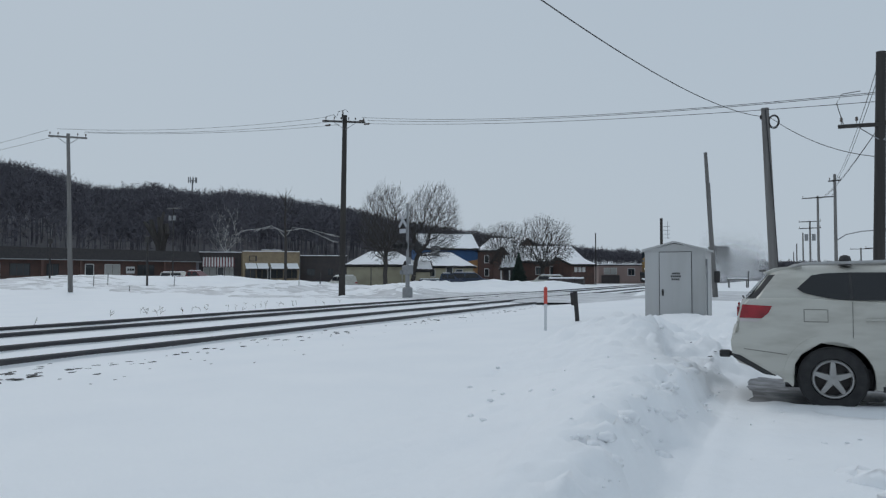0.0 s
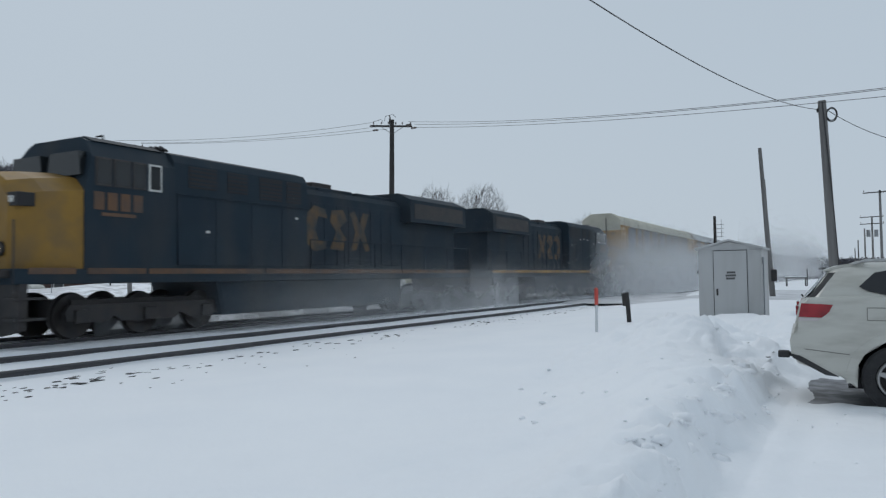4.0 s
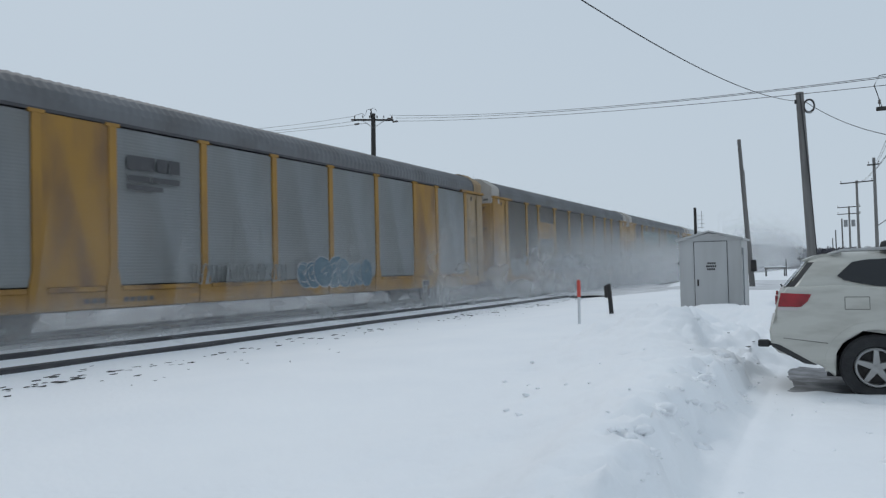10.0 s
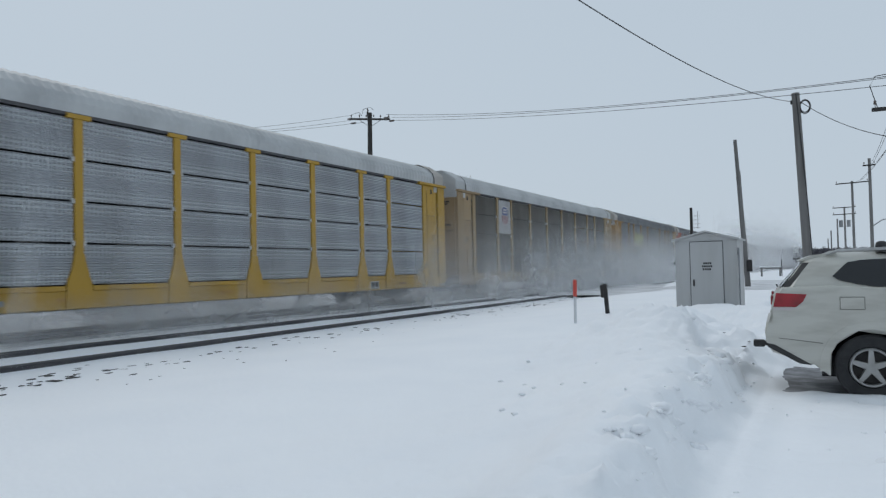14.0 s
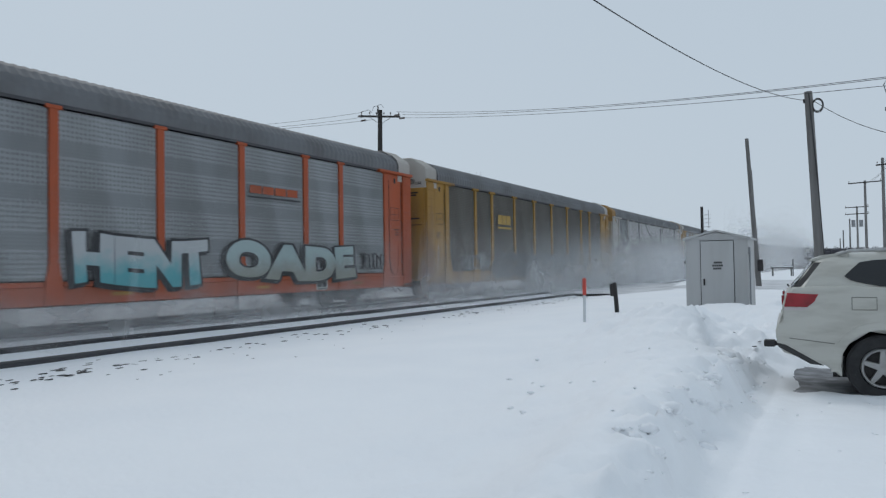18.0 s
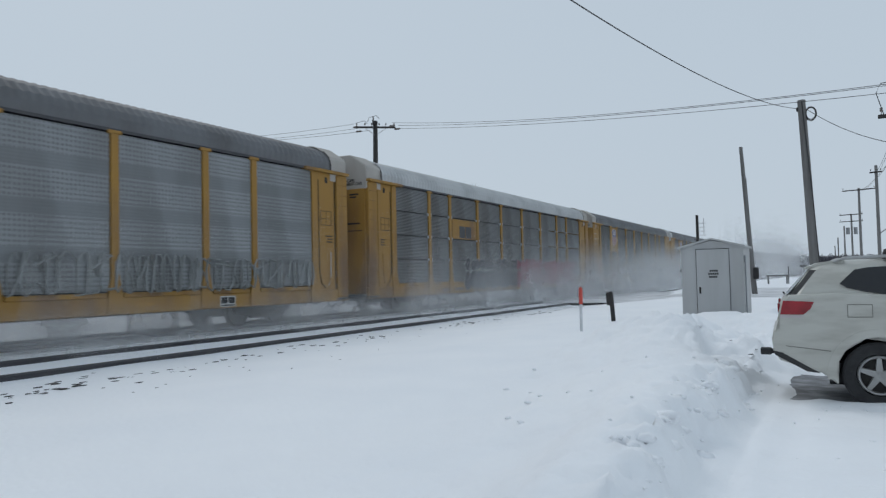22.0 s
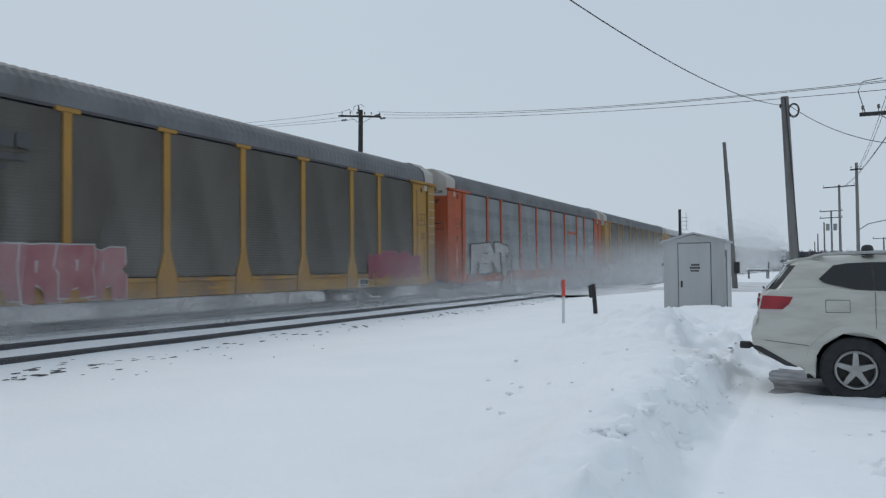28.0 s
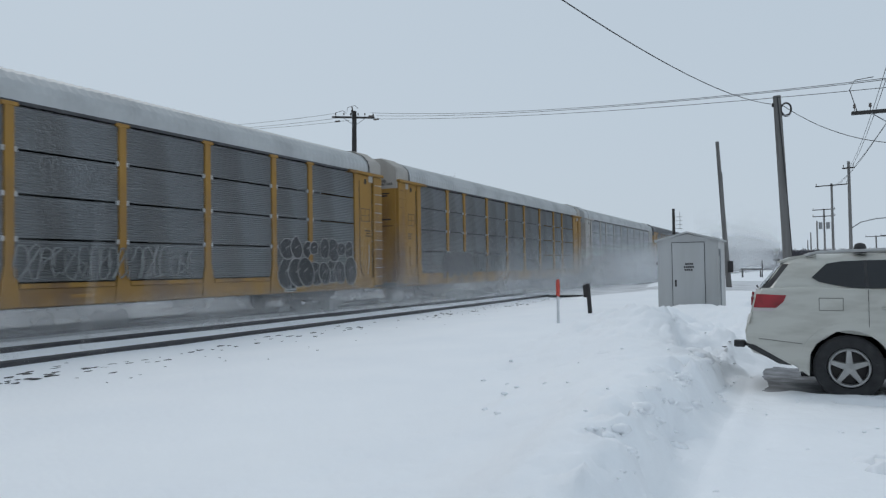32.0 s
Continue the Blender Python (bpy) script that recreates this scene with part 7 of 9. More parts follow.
    if tow:
        s = Shape()
        s.box(-1.17, -0.9, -0.03, 0.03, 0.645, 0.70, c=0.005)
        s.box(-1.285, -1.15, -0.07, 0.07, 0.63, 0.715, c=0.012)
        part("tow_hitch", s, TRIM, car, "black tow hitch receiver", at=(0, -0.55, -0.06))
        s = Shape()
        s.rings([[(0.19 + r * math.cos(a), -0.60 + r * math.sin(a), z) for a in np.linspace(0, 2 * math.pi, 13)[:-1]] for r, z in ((0.075, 1.755), (0.07, 1.83), (0.055, 1.87), (0.02, 1.885))])
        s.box(0.0, 1.3, -0.5, -0.44, 1.78, 1.81, c=0.01)
        part("rack_foot", s, TRIM, car, "black roof rack foot and bar")
    s = Shape()
    s.box(-0.5, 3.7, -0.8, 0.8, 0.27, 0.5)
    part("chassis", s, TRIM, car)
    return car


HEADING = 3.0  # the car's nose points right, away from the tracks
suv(Matrix.Translation((0.40, 11.07, -0.325)) @ Matrix.Rotation(radians(HEADING), 4, "Z"), CARWHITE, "dirty cream-white SUV parked nose away from the tracks")


def plain_car(bearing, d, z, turn, paint, label, kind="suv", name="car"):
    """A parked car far off: body, cabin, glass, wheels, lights."""
    p = polar(bearing, d, z)
    car = thing(name, Matrix.Translation(p) @ Matrix.Rotation(radians(turn), 4, "Z"), label, "pickup truck" if kind == "pickup" else "car", "cars parked beyond the tracks")
    L, W = (5.8, 1.98) if kind == "pickup" else (4.8, 1.9)
    s = Shape()
    prof = [(-L / 2, 0.40), (-L / 2 - 0.02, 0.75), (-L / 2 + 0.05, 1.0), (L / 2 - 1.3, 1.05), (L / 2 - 0.25, 0.92), (L / 2, 0.7), (L / 2, 0.38), (L / 2 - 0.45, 0.32)]
    prof += arch(L / 2 - 0.95, 0.42, 0.36, 0, 180, 8) + arch(-L / 2 + 1.05, 0.42, 0.36, 0, 180, 8) + [(-L / 2 + 0.3, 0.35)]
    s.prism(prof, 1, -W / 2, W / 2)
    part("body", s, paint, car)
    c0, c1 = (-0.55, 1.35) if kind == "pickup" else (-L / 2 + 0.1, 1.15)
    s = Shape()
    s.rings([[(c0, -W / 2 + 0.03, 1.0), (c1 + 0.3, -W / 2 + 0.03, 1.0), (c1 + 0.3, W / 2 - 0.03, 1.0), (c0, W / 2 - 0.03, 1.0)],
             [(c0 + 0.15, -W / 2 + 0.18, 1.60), (c1 - 0.45, -W / 2 + 0.18, 1.60), (c1 - 0.45, W / 2 - 0.18, 1.60), (c0 + 0.15, W / 2 - 0.18, 1.60)],
             [(c0 + 0.3, -W / 2 + 0.3, 1.70), (c1 - 0.6, -W / 2 + 0.3, 1.70), (c1 - 0.6, W / 2 - 0.3, 1.70), (c0 + 0.3, W / 2 - 0.3, 1.70)]])
    part("cabin", s, paint, car)
    for sy in (-1, 1):
        for a, b in ((c0 + 0.25, (c0 + c1) / 2 - 0.1), ((c0 + c1) / 2, c1 - 0.25)):
            s = Shape()
            s.rings([[(a, sy * (W / 2 - 0.05 + o), 1.08), (b + 0.1, sy * (W / 2 - 0.05 + o), 1.08), (b - 0.1, sy * (W / 2 - 0.155 + o), 1.55), (a + 0.05, sy * (W / 2 - 0.155 + o), 1.55)] for o in (0.0, 0.02)])
            part("side_window", s, TINT, car)
        for x in (L / 2 - 0.95, -L / 2 + 1.05):
            s = Shape()
            s.tube([(0, sy * -0.12, 0), (0, sy * 0.12, 0)], 0.36, 18)
            w = part("wheel", s, RUBBER, car, at=(x, sy * (W / 2 - 0.13), 0.36))
            s = Shape()
            s.tube([(0, sy * 0.11, 0), (0, sy * 0.13, 0)], 0.2, 14)
            part("hubcap", s, ALLOY, w)
        s = Shape()
        s.box(-L / 2 - 0.03, -L / 2 + 0.05, min(sy * 0.65, sy * 0.93), max(sy * 0.65, sy * 0.93), 0.78, 0.95, c=0.01)
        part("tail_light", s, TAILRED, car)
    if kind == "pickup":
        s = Shape()
        s.box(-L / 2 + 0.08, c0 - 0.08, -W / 2 + 0.1, W / 2 - 0.1, 0.98, 1.10, c=0.02)
        part("bed_snow", s, SNOW, car, "snow filling the truck bed")
    s = Shape()
    s.box(c0 + 0.35, c1 - 0.65, -W / 2 + 0.34, W / 2 - 0.34, 1.69, 1.78, c=0.03)
    part("roof_snow", s, SNOW, car, "thin snow on the roof")
    return car


RED_CAR = mat("red_car_paint", (0.11, 0.014, 0.018), 0.35, 0, (0.08, 0.012, 0.014), 3, 0.5)
BLUE_CAR = mat("dark_blue_car_paint", (0.025, 0.04, 0.075), 0.3, 0, (0.02, 0.03, 0.05), 3, 0.5)
plain_car(-43.6, 100, 0.08, 12, RED_CAR, "red pickup truck parked before the shops", "pickup", "pickup_truck")
plain_car(-24.9, 86, -0.25, 25, BLUE_CAR, "dark blue pickup truck with snow in its bed", "pickup", "pickup_truck")
plain_car(-22.9, 89, -0.15, 20, BLUE_CAR, "dark blue SUV parked beside the pickup")
plain_car(-32.75, 88, -0.5, 145, CARWHITE, "white car parked behind the snowbank")
plain_car(-58.6, 86, 0.15, 20, CARWHITE, "white SUV waiting in the side street")
plain_car(-59.8, 95, 0.2, 20, CARWHITE, "white sedan behind the waiting SUV")
plain_car(-44.6, 104, -0.05, 10, CARWHITE, "snow-covered car in the lot")
plain_car(-17.2, 98, -0.45, 200, CARWHITE, "small car buried in snow")

# ---------------------------------------------------------------- buildings beyond the tracks
BRICK = mat("red_brick", (0.115, 0.062, 0.05), 0.85, 0, (0.075, 0.05, 0.045), 2.5, 0.8, 0.4, 25, grime=(0.06, 0.045, 0.04), grime_amount=0.5)
TANBRICK = mat("yellow_brick", (0.30, 0.235, 0.15), 0.85, 0, (0.22, 0.17, 0.11), 2.5, 0.8, 0.4, 25, grime=(0.14, 0.11, 0.08), grime_amount=0.4)
DARKWALL = mat("dark_wall", (0.045, 0.04, 0.042), 0.85, 0, (0.065, 0.055, 0.052), 1.5, 0.8)
SHINGLE = mat("dark_shingle", (0.035, 0.033, 0.035), 0.9, 0, (0.055, 0.05, 0.05), 4, 0.8, 0.5, 20)
CREAM = mat("cream_siding", (0.40, 0.37, 0.27), 0.75, 0, (0.32, 0.30, 0.22), 1.0, 0.6, grime=(0.22, 0.20, 0.15), grime_amount=0.4)
MURALBLUE = mat("mural_blue", (0.035, 0.095, 0.22), 0.7, 0, (0.025, 0.07, 0.16), 0.8, 0.7)
MURALORANGE = mat("mural_orange", (0.36, 0.19, 0.075), 0.7, 0, (0.28, 0.15, 0.07), 0.8, 0.7)
PINK = mat("pink_stucco", (0.30, 0.22, 0.20), 0.8, 0, (0.24, 0.18, 0.16), 1.2, 0.6)
FRAMEWHITE = mat("white_trim", (0.58, 0.58, 0.57), 0.6, 0, (0.45, 0.45, 0.44), 3, 0.5)
SHOPGLASS = mat("shop_glass", (0.03, 0.035, 0.04), 0.08)
BLIND = mat("pale_blind", (0.38, 0.38, 0.36), 0.7)
STRIPERED = mat("awning_maroon", (0.16, 0.05, 0.055), 0.8)


class House:
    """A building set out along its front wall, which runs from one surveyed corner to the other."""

    def __init__(self, name, b0, d0, b1, d1, base, label):
        p, q = polar(b0, d0, base), polar(b1, d1, base)
        u = (q - p).normalized()
        self.L = (q - p).length
        back = Vector((-u.y, u.x, 0))
        if back.dot(p) < 0:
            back = -back
        m = Matrix((( u.x, back.x, 0, p.x), (u.y, back.y, 0, p.y), (0, 0, 1, base), (0, 0, 0, 1)))
        self.ob = thing(name, m, label, "building", "buildings beyond the tracks")

    def walls(self, depth, h, m, x0=0.0, x1=None, name="wall", label=""):
        x1 = self.L if x1 is None else x1
        s = Shape()
        s.box(x0, x1, 0, depth, -0.8, h)
        return part(name, s, m, self.ob, label)

    def flat_roof(self, depth, h, x0=0.0, x1=None, m=None, snow=True):
        x1 = self.L if x1 is None else x1
        s = Shape()
        s.box(x0 - 0.12, x1 + 0.12, -0.12, depth + 0.1, h, h + 0.16, c=0.02)
        part("parapet", s, m or DARKWALL, self.ob)
        if snow:
            s = Shape()
            s.box(x0 - 0.08, x1 + 0.08, -0.07, depth, h + 0.15, h + 0.27, c=0.05)
            part("roof_snow", s, SNOW, self.ob, "white snow along the roof edge")

    def window(self, x0, x1, z0, z1, glass=None, frame=None, panes=2, y=0.0):
        s = Shape()
        for a in ((x0, x1, z0 - 0.08, z0), (x0, x1, z1, z1 + 0.08), (x0 - 0.08, x0, z0 - 0.08, z1 + 0.08), (x1, x1 + 0.08, z0 - 0.08, z1 + 0.08)):
            s.box(a[0], a[1], y - 0.06, y + 0.02, a[2], a[3])
        w = part("window", s, frame or FRAMEWHITE, self.ob)
        step = (x1 - x0) / panes
        for k in range(panes):
            s = Shape()
            s.box(x0 + k * step + 0.025, x0 + (k + 1) * step - 0.025, y - 0.03, y - 0.004, z0, z1)
            part("pane", s, glass or SHOPGLASS, w)

    def door(self, x0, x1, h, m=None):
        s = Shape()
        s.box(x0, x1, -0.05, 0.0, 0, h, c=0.01)
        d = part("door", s, m or SHOPGLASS, self.ob)
        s = Shape()
        for a in ((x0 - 0.09, x0, 0, h + 0.09), (x1, x1 + 0.09, 0, h + 0.09), (x0, x1, h, h + 0.09)):
            s.box(a[0], a[1], -0.07, 0.0, a[2], a[3])
        part("door_frame", s, FRAMEWHITE, d)

    def gable(self, depth, eave, ridge, wall, roof_label, x0=0.0, x1=None, over=0.4, hip=0.0, ends=None):
        """A pitched roof, ridge along the front, its slopes laid with snow."""
        x1 = self.L if x1 is None else x1
        mid = depth / 2
        s = Shape()
        s.box(x0, x1, 0, depth, -0.8, eave)
        part("wall", s, wall, self.ob)
        if not hip:
            for xe, w in ((x0, 0.12), (x1, -0.12)):
                s = Shape()
                s.prism([(0, eave), (depth, eave), (mid, ridge)], 0, xe, xe + w)
                part("gable_wall", s, ends or wall, self.ob)
        for sg in (0, 1):
            y0 = -over if not sg else depth + over
            z0 = eave - over * (ridge - eave) / mid
            for nm, lift, m, cut in (("roof", 0.0, SHINGLE, 0.0), ("roof_snow", 0.10, SNOW, 0.18)):
                s = Shape()
                yy = y0 + (cut if not sg else -cut)
                zz = z0 + cut * (ridge - eave) / mid
                top = [(x0 - over + hip + cut, mid, ridge + lift), (x1 + over - hip - cut, mid, ridge + lift)]
                n = 14
                lo, hi = [], []
                for k in range(n + 1):
                    f = k / n
                    wob = (0.16 * noise.noise(Vector((f * 9 + x0, ridge, sg))) if cut else 0)
                    lo.append((x0 - over + cut + f * (x1 - x0 + 2 * over - 2 * cut), yy + wob, zz + lift + (wob if not sg else -wob) * (ridge - eave) / mid))
                    hi.append(tuple(Vector(top[0]).lerp(Vector(top[1]), f)))
                s.rings([lo, hi, [(a, b, c - 0.14) for a, b, c in hi], [(a, b, c - 0.14) for a, b, c in lo]], 0, False, False)
                part(nm, s, m, self.ob, roof_label if m is SNOW else "")
            if hip:
                pass
        if hip:
            for xe, sx in ((x0 - over, 1), (x1 + over, -1)):
                for nm, lift, m in (("roof", -0.02, SHINGLE), ("roof_snow", 0.08, SNOW)):
                    s = Shape()
                    z0 = eave - over * (ridge - eave) / mid
                    tri = [(xe, -over, z0 + lift), (xe, depth + over, z0 + lift), (xe + sx * hip, mid, ridge + lift)]
                    s.rings([tri, [(a, b, c - 0.12) for a, b, c in tri]])
                    part(nm, s, m, self.ob)


# long brick strip with a dark shingled fascia
h = House("strip_building", -57.6, 97, -43.4, 112, 0.35, "long low brick shop building with a dark shingle fascia")
h.walls(12, 2.9, BRICK)
s_ = Shape()
s_.prism([(-0.9, 2.75), (-0.15, 4.2), (12, 4.2), (12, 2.9), (0, 2.9), (0, 2.75)], 0, -0.3, h.L + 0.3)
part("fascia", s_, SHINGLE, h.ob, "dark sloping shingle fascia")
s_ = Shape()
s_.box(-0.3, h.L + 0.3, -0.95, -0.85, 2.70, 2.80)
part("gutter", s_, STEEL, h.ob)
for a, b, g in ((4.4, 6.6, SHOPGLASS), (8.6, 10.0, SHOPGLASS), (16.0, 18.0, BLIND), (20.6, 23.0, SHOPGLASS)):
    h.window(a, b, 0.9, 2.2, g, FRAMEWHITE if g is BLIND else DARKWALL, 3 if b - a > 2 else 2)
h.door(2.2, 3.2, 2.2)
h.door(13.4, 14.4, 2.2)
s_ = Shape()
s_.box(18.9, 20.1, -0.10, -0.02, 1.1, 2.0, c=0.01)
sg_ = part("shop_sign", s_, FRAMEWHITE, h.ob, "white sign board with dark bars")
s_ = Shape()
for k in range(3):
    s_.box(19.05 + 0.34 * k, 19.32 + 0.34 * k, -0.115, -0.10, 1.45, 1.75)
part("sign_bars", s_, SEAM, sg_)
for x in (0.6, 7.5, 12.2, 19.0 + 5):
    s_ = Shape()
    s_.box(x, x + 0.3, -0.85, -0.6, -0.3, 2.75, c=0.02)
    part("post", s_, BRICK, h.ob)
h = House("brick_annex", -60.2, 99, -57.7, 97.5, 0.35, "plain brown brick annex at the end of the strip")
h.walls(9, 3.2, mat("brown_brick", (0.17, 0.085, 0.055), 0.85, 0, (0.12, 0.065, 0.045), 2.5, 0.8, 0.4, 25))
h.flat_roof(9, 3.2)

h = House("hillside_house", -57.3, 132, -56.2, 132, 0.5, "small grey house on the slope with a snow-covered roof")
h.gable(7, 4.8, 5.9, DARKWALL, "snow on the roof of the hillside house")
# shop with a striped awning
h = House("striped_shop", -43.2, 113, -40.2, 113, 0.35, "dark shop front with a maroon and white striped awning")
h.walls(10, 4.0, DARKWALL)
h.flat_roof(10, 4.0)
aw_ = Shape()
aw_.rings([[(0.5, -0.05, 3.45), (4.9, -0.05, 3.45), (4.9, -0.05, 3.35), (0.5, -0.05, 3.35)], [(0.5, -1.3, 2.2), (4.9, -1.3, 2.2), (4.9, -1.3, 2.05), (0.5, -1.3, 2.05)]])
awn = part("awning", aw_, STRIPERED, h.ob, "striped canvas awning")
for k in range(11):
    s_ = Shape()
    x = 0.55 + 0.4 * k
    s_.rings([[(x, -0.07, 3.475), (x + 0.2, -0.07, 3.475), (x + 0.2, -0.07, 3.45), (x, -0.07, 3.45)], [(x, -1.33, 2.225), (x + 0.2, -1.33, 2.225), (x + 0.2, -1.31, 2.05), (x, -1.31, 2.05)]])
    part("stripe", s_, FRAMEWHITE, awn)
h.window(0.7, 2.3, 0.7, 1.9, BLIND)
h.door(2.6, 3.4, 2.0)
h.window(3.7, 4.7, 0.7, 1.9, BLIND)
for k in range(16):
    s_ = Shape()
    s_.box(0.7 + 0.26 * k, 0.83 + 0.26 * k, -0.05, -0.005, 0.28 + 0.13 * (k % 2), 0.41 + 0.13 * (k % 2))
    part("tile", s_, FRAMEWHITE, h.ob)

# yellow brick shop with four awnings and a stepped parapet
h = House("yellow_brick_shop", -40.1, 112, -35.95, 114, 0.30, "yellow brick shop with small snow-covered awnings")
h.walls(11, 4.1, TANBRICK)
L_ = h.L
for a, b, z in ((0, L_, 4.1), (L_ * 0.33, L_ * 0.68, 4.3)):
    s_ = Shape()
    s_.box(a, b, -0.1, 0.5, z - 0.02, z + 0.28, c=0.02)
    part("parapet", s_, TANBRICK, h.ob)
    s_ = Shape()
    s_.box(a, b, -0.14, 0.55, z + 0.27, z + 0.37, c=0.03)
    part("roof_snow", s_, SNOW, h.ob, "snow line on the parapet")
for a, b in ((0.3, 1.9), (2.0, 3.6), (4.0, 6.0), (6.4, 8.1)):
    s_ = Shape()
    s_.prism([(-0.02, 2.6), (-1.0, 1.85), (-1.0, 1.75), (-0.02, 2.4)], 0, a, b)
    w_ = part("awning", s_, DARKWALL, h.ob)
    s_ = Shape()
    s_.prism([(-0.02, 2.68), (-1.02, 1.92), (-1.02, 1.86), (-0.02, 2.61)], 0, a, b)
    part("awning_snow", s_, SNOW, w_, "snow on the awning")
    h.window(a + 0.1, b - 0.1, 0.5, 1.7, None, DARKWALL)
h.door(3.7, 3.98, 2.1)
s_ = Shape()
s_.box(0.9, 2.0, -0.08, -0.01, 2.95, 3.75, c=0.01)
part("notice_frame", s_, DARKWALL, h.ob)
s_ = Shape()
s_.box(1.0, 1.8, -0.10, -0.07, 3.05, 3.65)
part("notice", s_, TANBRICK, h.ob)

h = House("dark_building", -35.9, 116, -32.4, 116, 0.3, "low dark building with a line of snow on its roof")
h.walls(10, 3.7, DARKWALL)
h.flat_roof(10, 3.7)
h.window(1.0, 2.2, 0.9, 1.9, None, DARKWALL)
h.window(4.2, 5.0, 0.9, 1.9, None, DARKWALL)

# low cream building with hipped, snow-covered roofs
h = House("cream_building", -32.4, 90, -26.9, 90, 0.15, "low cream building with a snow-covered hip roof")
h.gable(9, 2.35, 4.0, CREAM, "thick snow on the hip roof", hip=3.0)
h.door(6.7, 7.5, 2.0, CREAM)
h = House("cream_wing", -26.8, 97, -22.7, 99, 0.15, "cream building wing with a snowy roof and small windows")
h.gable(8, 2.3, 4.1, CREAM, "thick snow on the roof", hip=2.2)
h.door(3.6, 4.4, 2.0)
h.window(4.9, 5.8, 0.9, 1.8)
h.window(1.2, 2.0, 0.9, 1.8)
s_ = Shape()
s_.box(2.4, 3.4, 2.6, 3.6, 3.6, 5.0, c=0.02)
part("chimney", s_, STEEL, h.ob)
h = House("cream_porch", -27.6, 86, -26.0, 86.5, 0.1, "small cream porch with a snowy lean-to roof")
h.gable(2.5, 1.9, 2.8, CREAM, "snow on the porch roof")

# house with a painted blue and orange wall
h = House("mural_house", -26.7, 117, -22.35, 119, 0.3, "tall house with a blue and orange painted wall, snowy roof")
h.gable(9, 5.2, 7.6, MURALBLUE, "snow on the gable roof", ends=SHINGLE)
s_ = Shape()
pts = [(L, z) for L, z in ((h.L * 0.30, 0.4), (h.L * 0.45, 1.6), (h.L * 0.6, 2.0), (h.L * 0.75, 3.0), (h.L, 3.4), (h.L, 0.0), (h.L * 0.3, 0.0))]
s_.prism(pts, 1, -0.02, 0.0)
part("mural_hill", s_, MURALORANGE, h.ob, "orange hill painted on the wall")
s_ = Shape()
s_.box(-0.02, h.L, -0.03, 0.0, 4.95, 5.2)
part("frieze", s_, SHINGLE, h.ob)
s_ = Shape()
s_.box(h.L * 0.52, h.L * 0.56, -0.02, 0.0, 3.9, 4.4)
part("mural_mark", s_, FRAMEWHITE, h.ob)
h = House("brick_house", -22.3, 119, -19.6, 116, 0.3, "red brick house end with white-framed windows")
h.gable(9, 4.9, 6.9, BRICK, "snow on the roof")
for x, z in ((1.2, 2.9), (3.6, 2.9), (1.2, 0.8), (3.6, 0.8), (5.3, 0.8)):
    h.window(x, x + 0.7, z, z + 1.1)
h = House("brick_hall", -19.4, 107, -14.2, 111, 0.35, "long dark red brick building under a snowy roof")
h.gable(11, 2.9, 5.2, BRICK, "thick snow on the roof")
h.window(h.L - 2.6, h.L - 1.2, 0.9, 1.9, BLIND)
h.window(3.0, 3.8, 1.0, 2.0)
h.door(5.2, 6.1, 2.1)
h = House("brick_wing", -15.2, 106, -13.5, 109, 0.35, "low brick wing with snow on its roof and a pale sign")
h.gable(6, 2.4, 3.4, BRICK, "snow on the wing roof")
s_ = Shape()
for k in range(3):
    s_.box(0.5 + 0.75 * k, 1.05 + 0.75 * k, -0.05, 0.0, 1.3, 2.0)
part("sign_bars", s_, FRAMEWHITE, h.ob, "pale sign bars")
h = House("white_porch", -20.6, 103, -19.2, 103, 0.35, "white porch pavilion under a snowy roof")
h.gable(2.6, 2.35, 3.6, DARKWALL, "snow on the pavilion roof", x0=0.5, x1=h.L - 0.5, over=0.7, hip=0.6)
for x in (0.1, h.L / 2, h.L - 0.1):
    s_ = Shape()
    s_.box(x - 0.09, x + 0.09, -0.45, -0.27, -0.3, 2.2, c=0.015)
    part("column", s_, FRAMEWHITE, h.ob)
h = House("pink_building", -13.2, 121, -9.4, 122, 0.3, "low pinkish stucco building with a white-framed sign")
h.walls(8, 2.4, PINK)
h.flat_roof(8, 2.4)
h.window(0.9, 2.8, 1.1, 2.0, BLIND)
h.window(4.6, 5.6, 0.9, 1.9)
s_ = Shape()
s_.box(0.4, 3.2, -0.6, -0.45, -0.4, 0.9)
part("dark_fence", s_, DARKWALL, h.ob)

# benches and low walls by the street
for b_, w_ in ((-16.0, 1.5), (-14.9, 1.0)):
    p_ = polar(b_, 88, 0.25)
    t_ = thing("planter", p_, "dark low planter heaped with snow", "planter", "planters by the street")
    s_ = Shape()
    s_.box(-w_, w_, -0.35, 0.35, -0.3, 0.55, c=0.03)
    part("box", s_, DARKWALL, t_)
    s_ = Shape()
    s_.box(-w_ + 0.05, w_ - 0.05, -0.3, 0.3, 0.5, 0.75, c=0.1)
    part("snow_cap", s_, SNOW, t_)

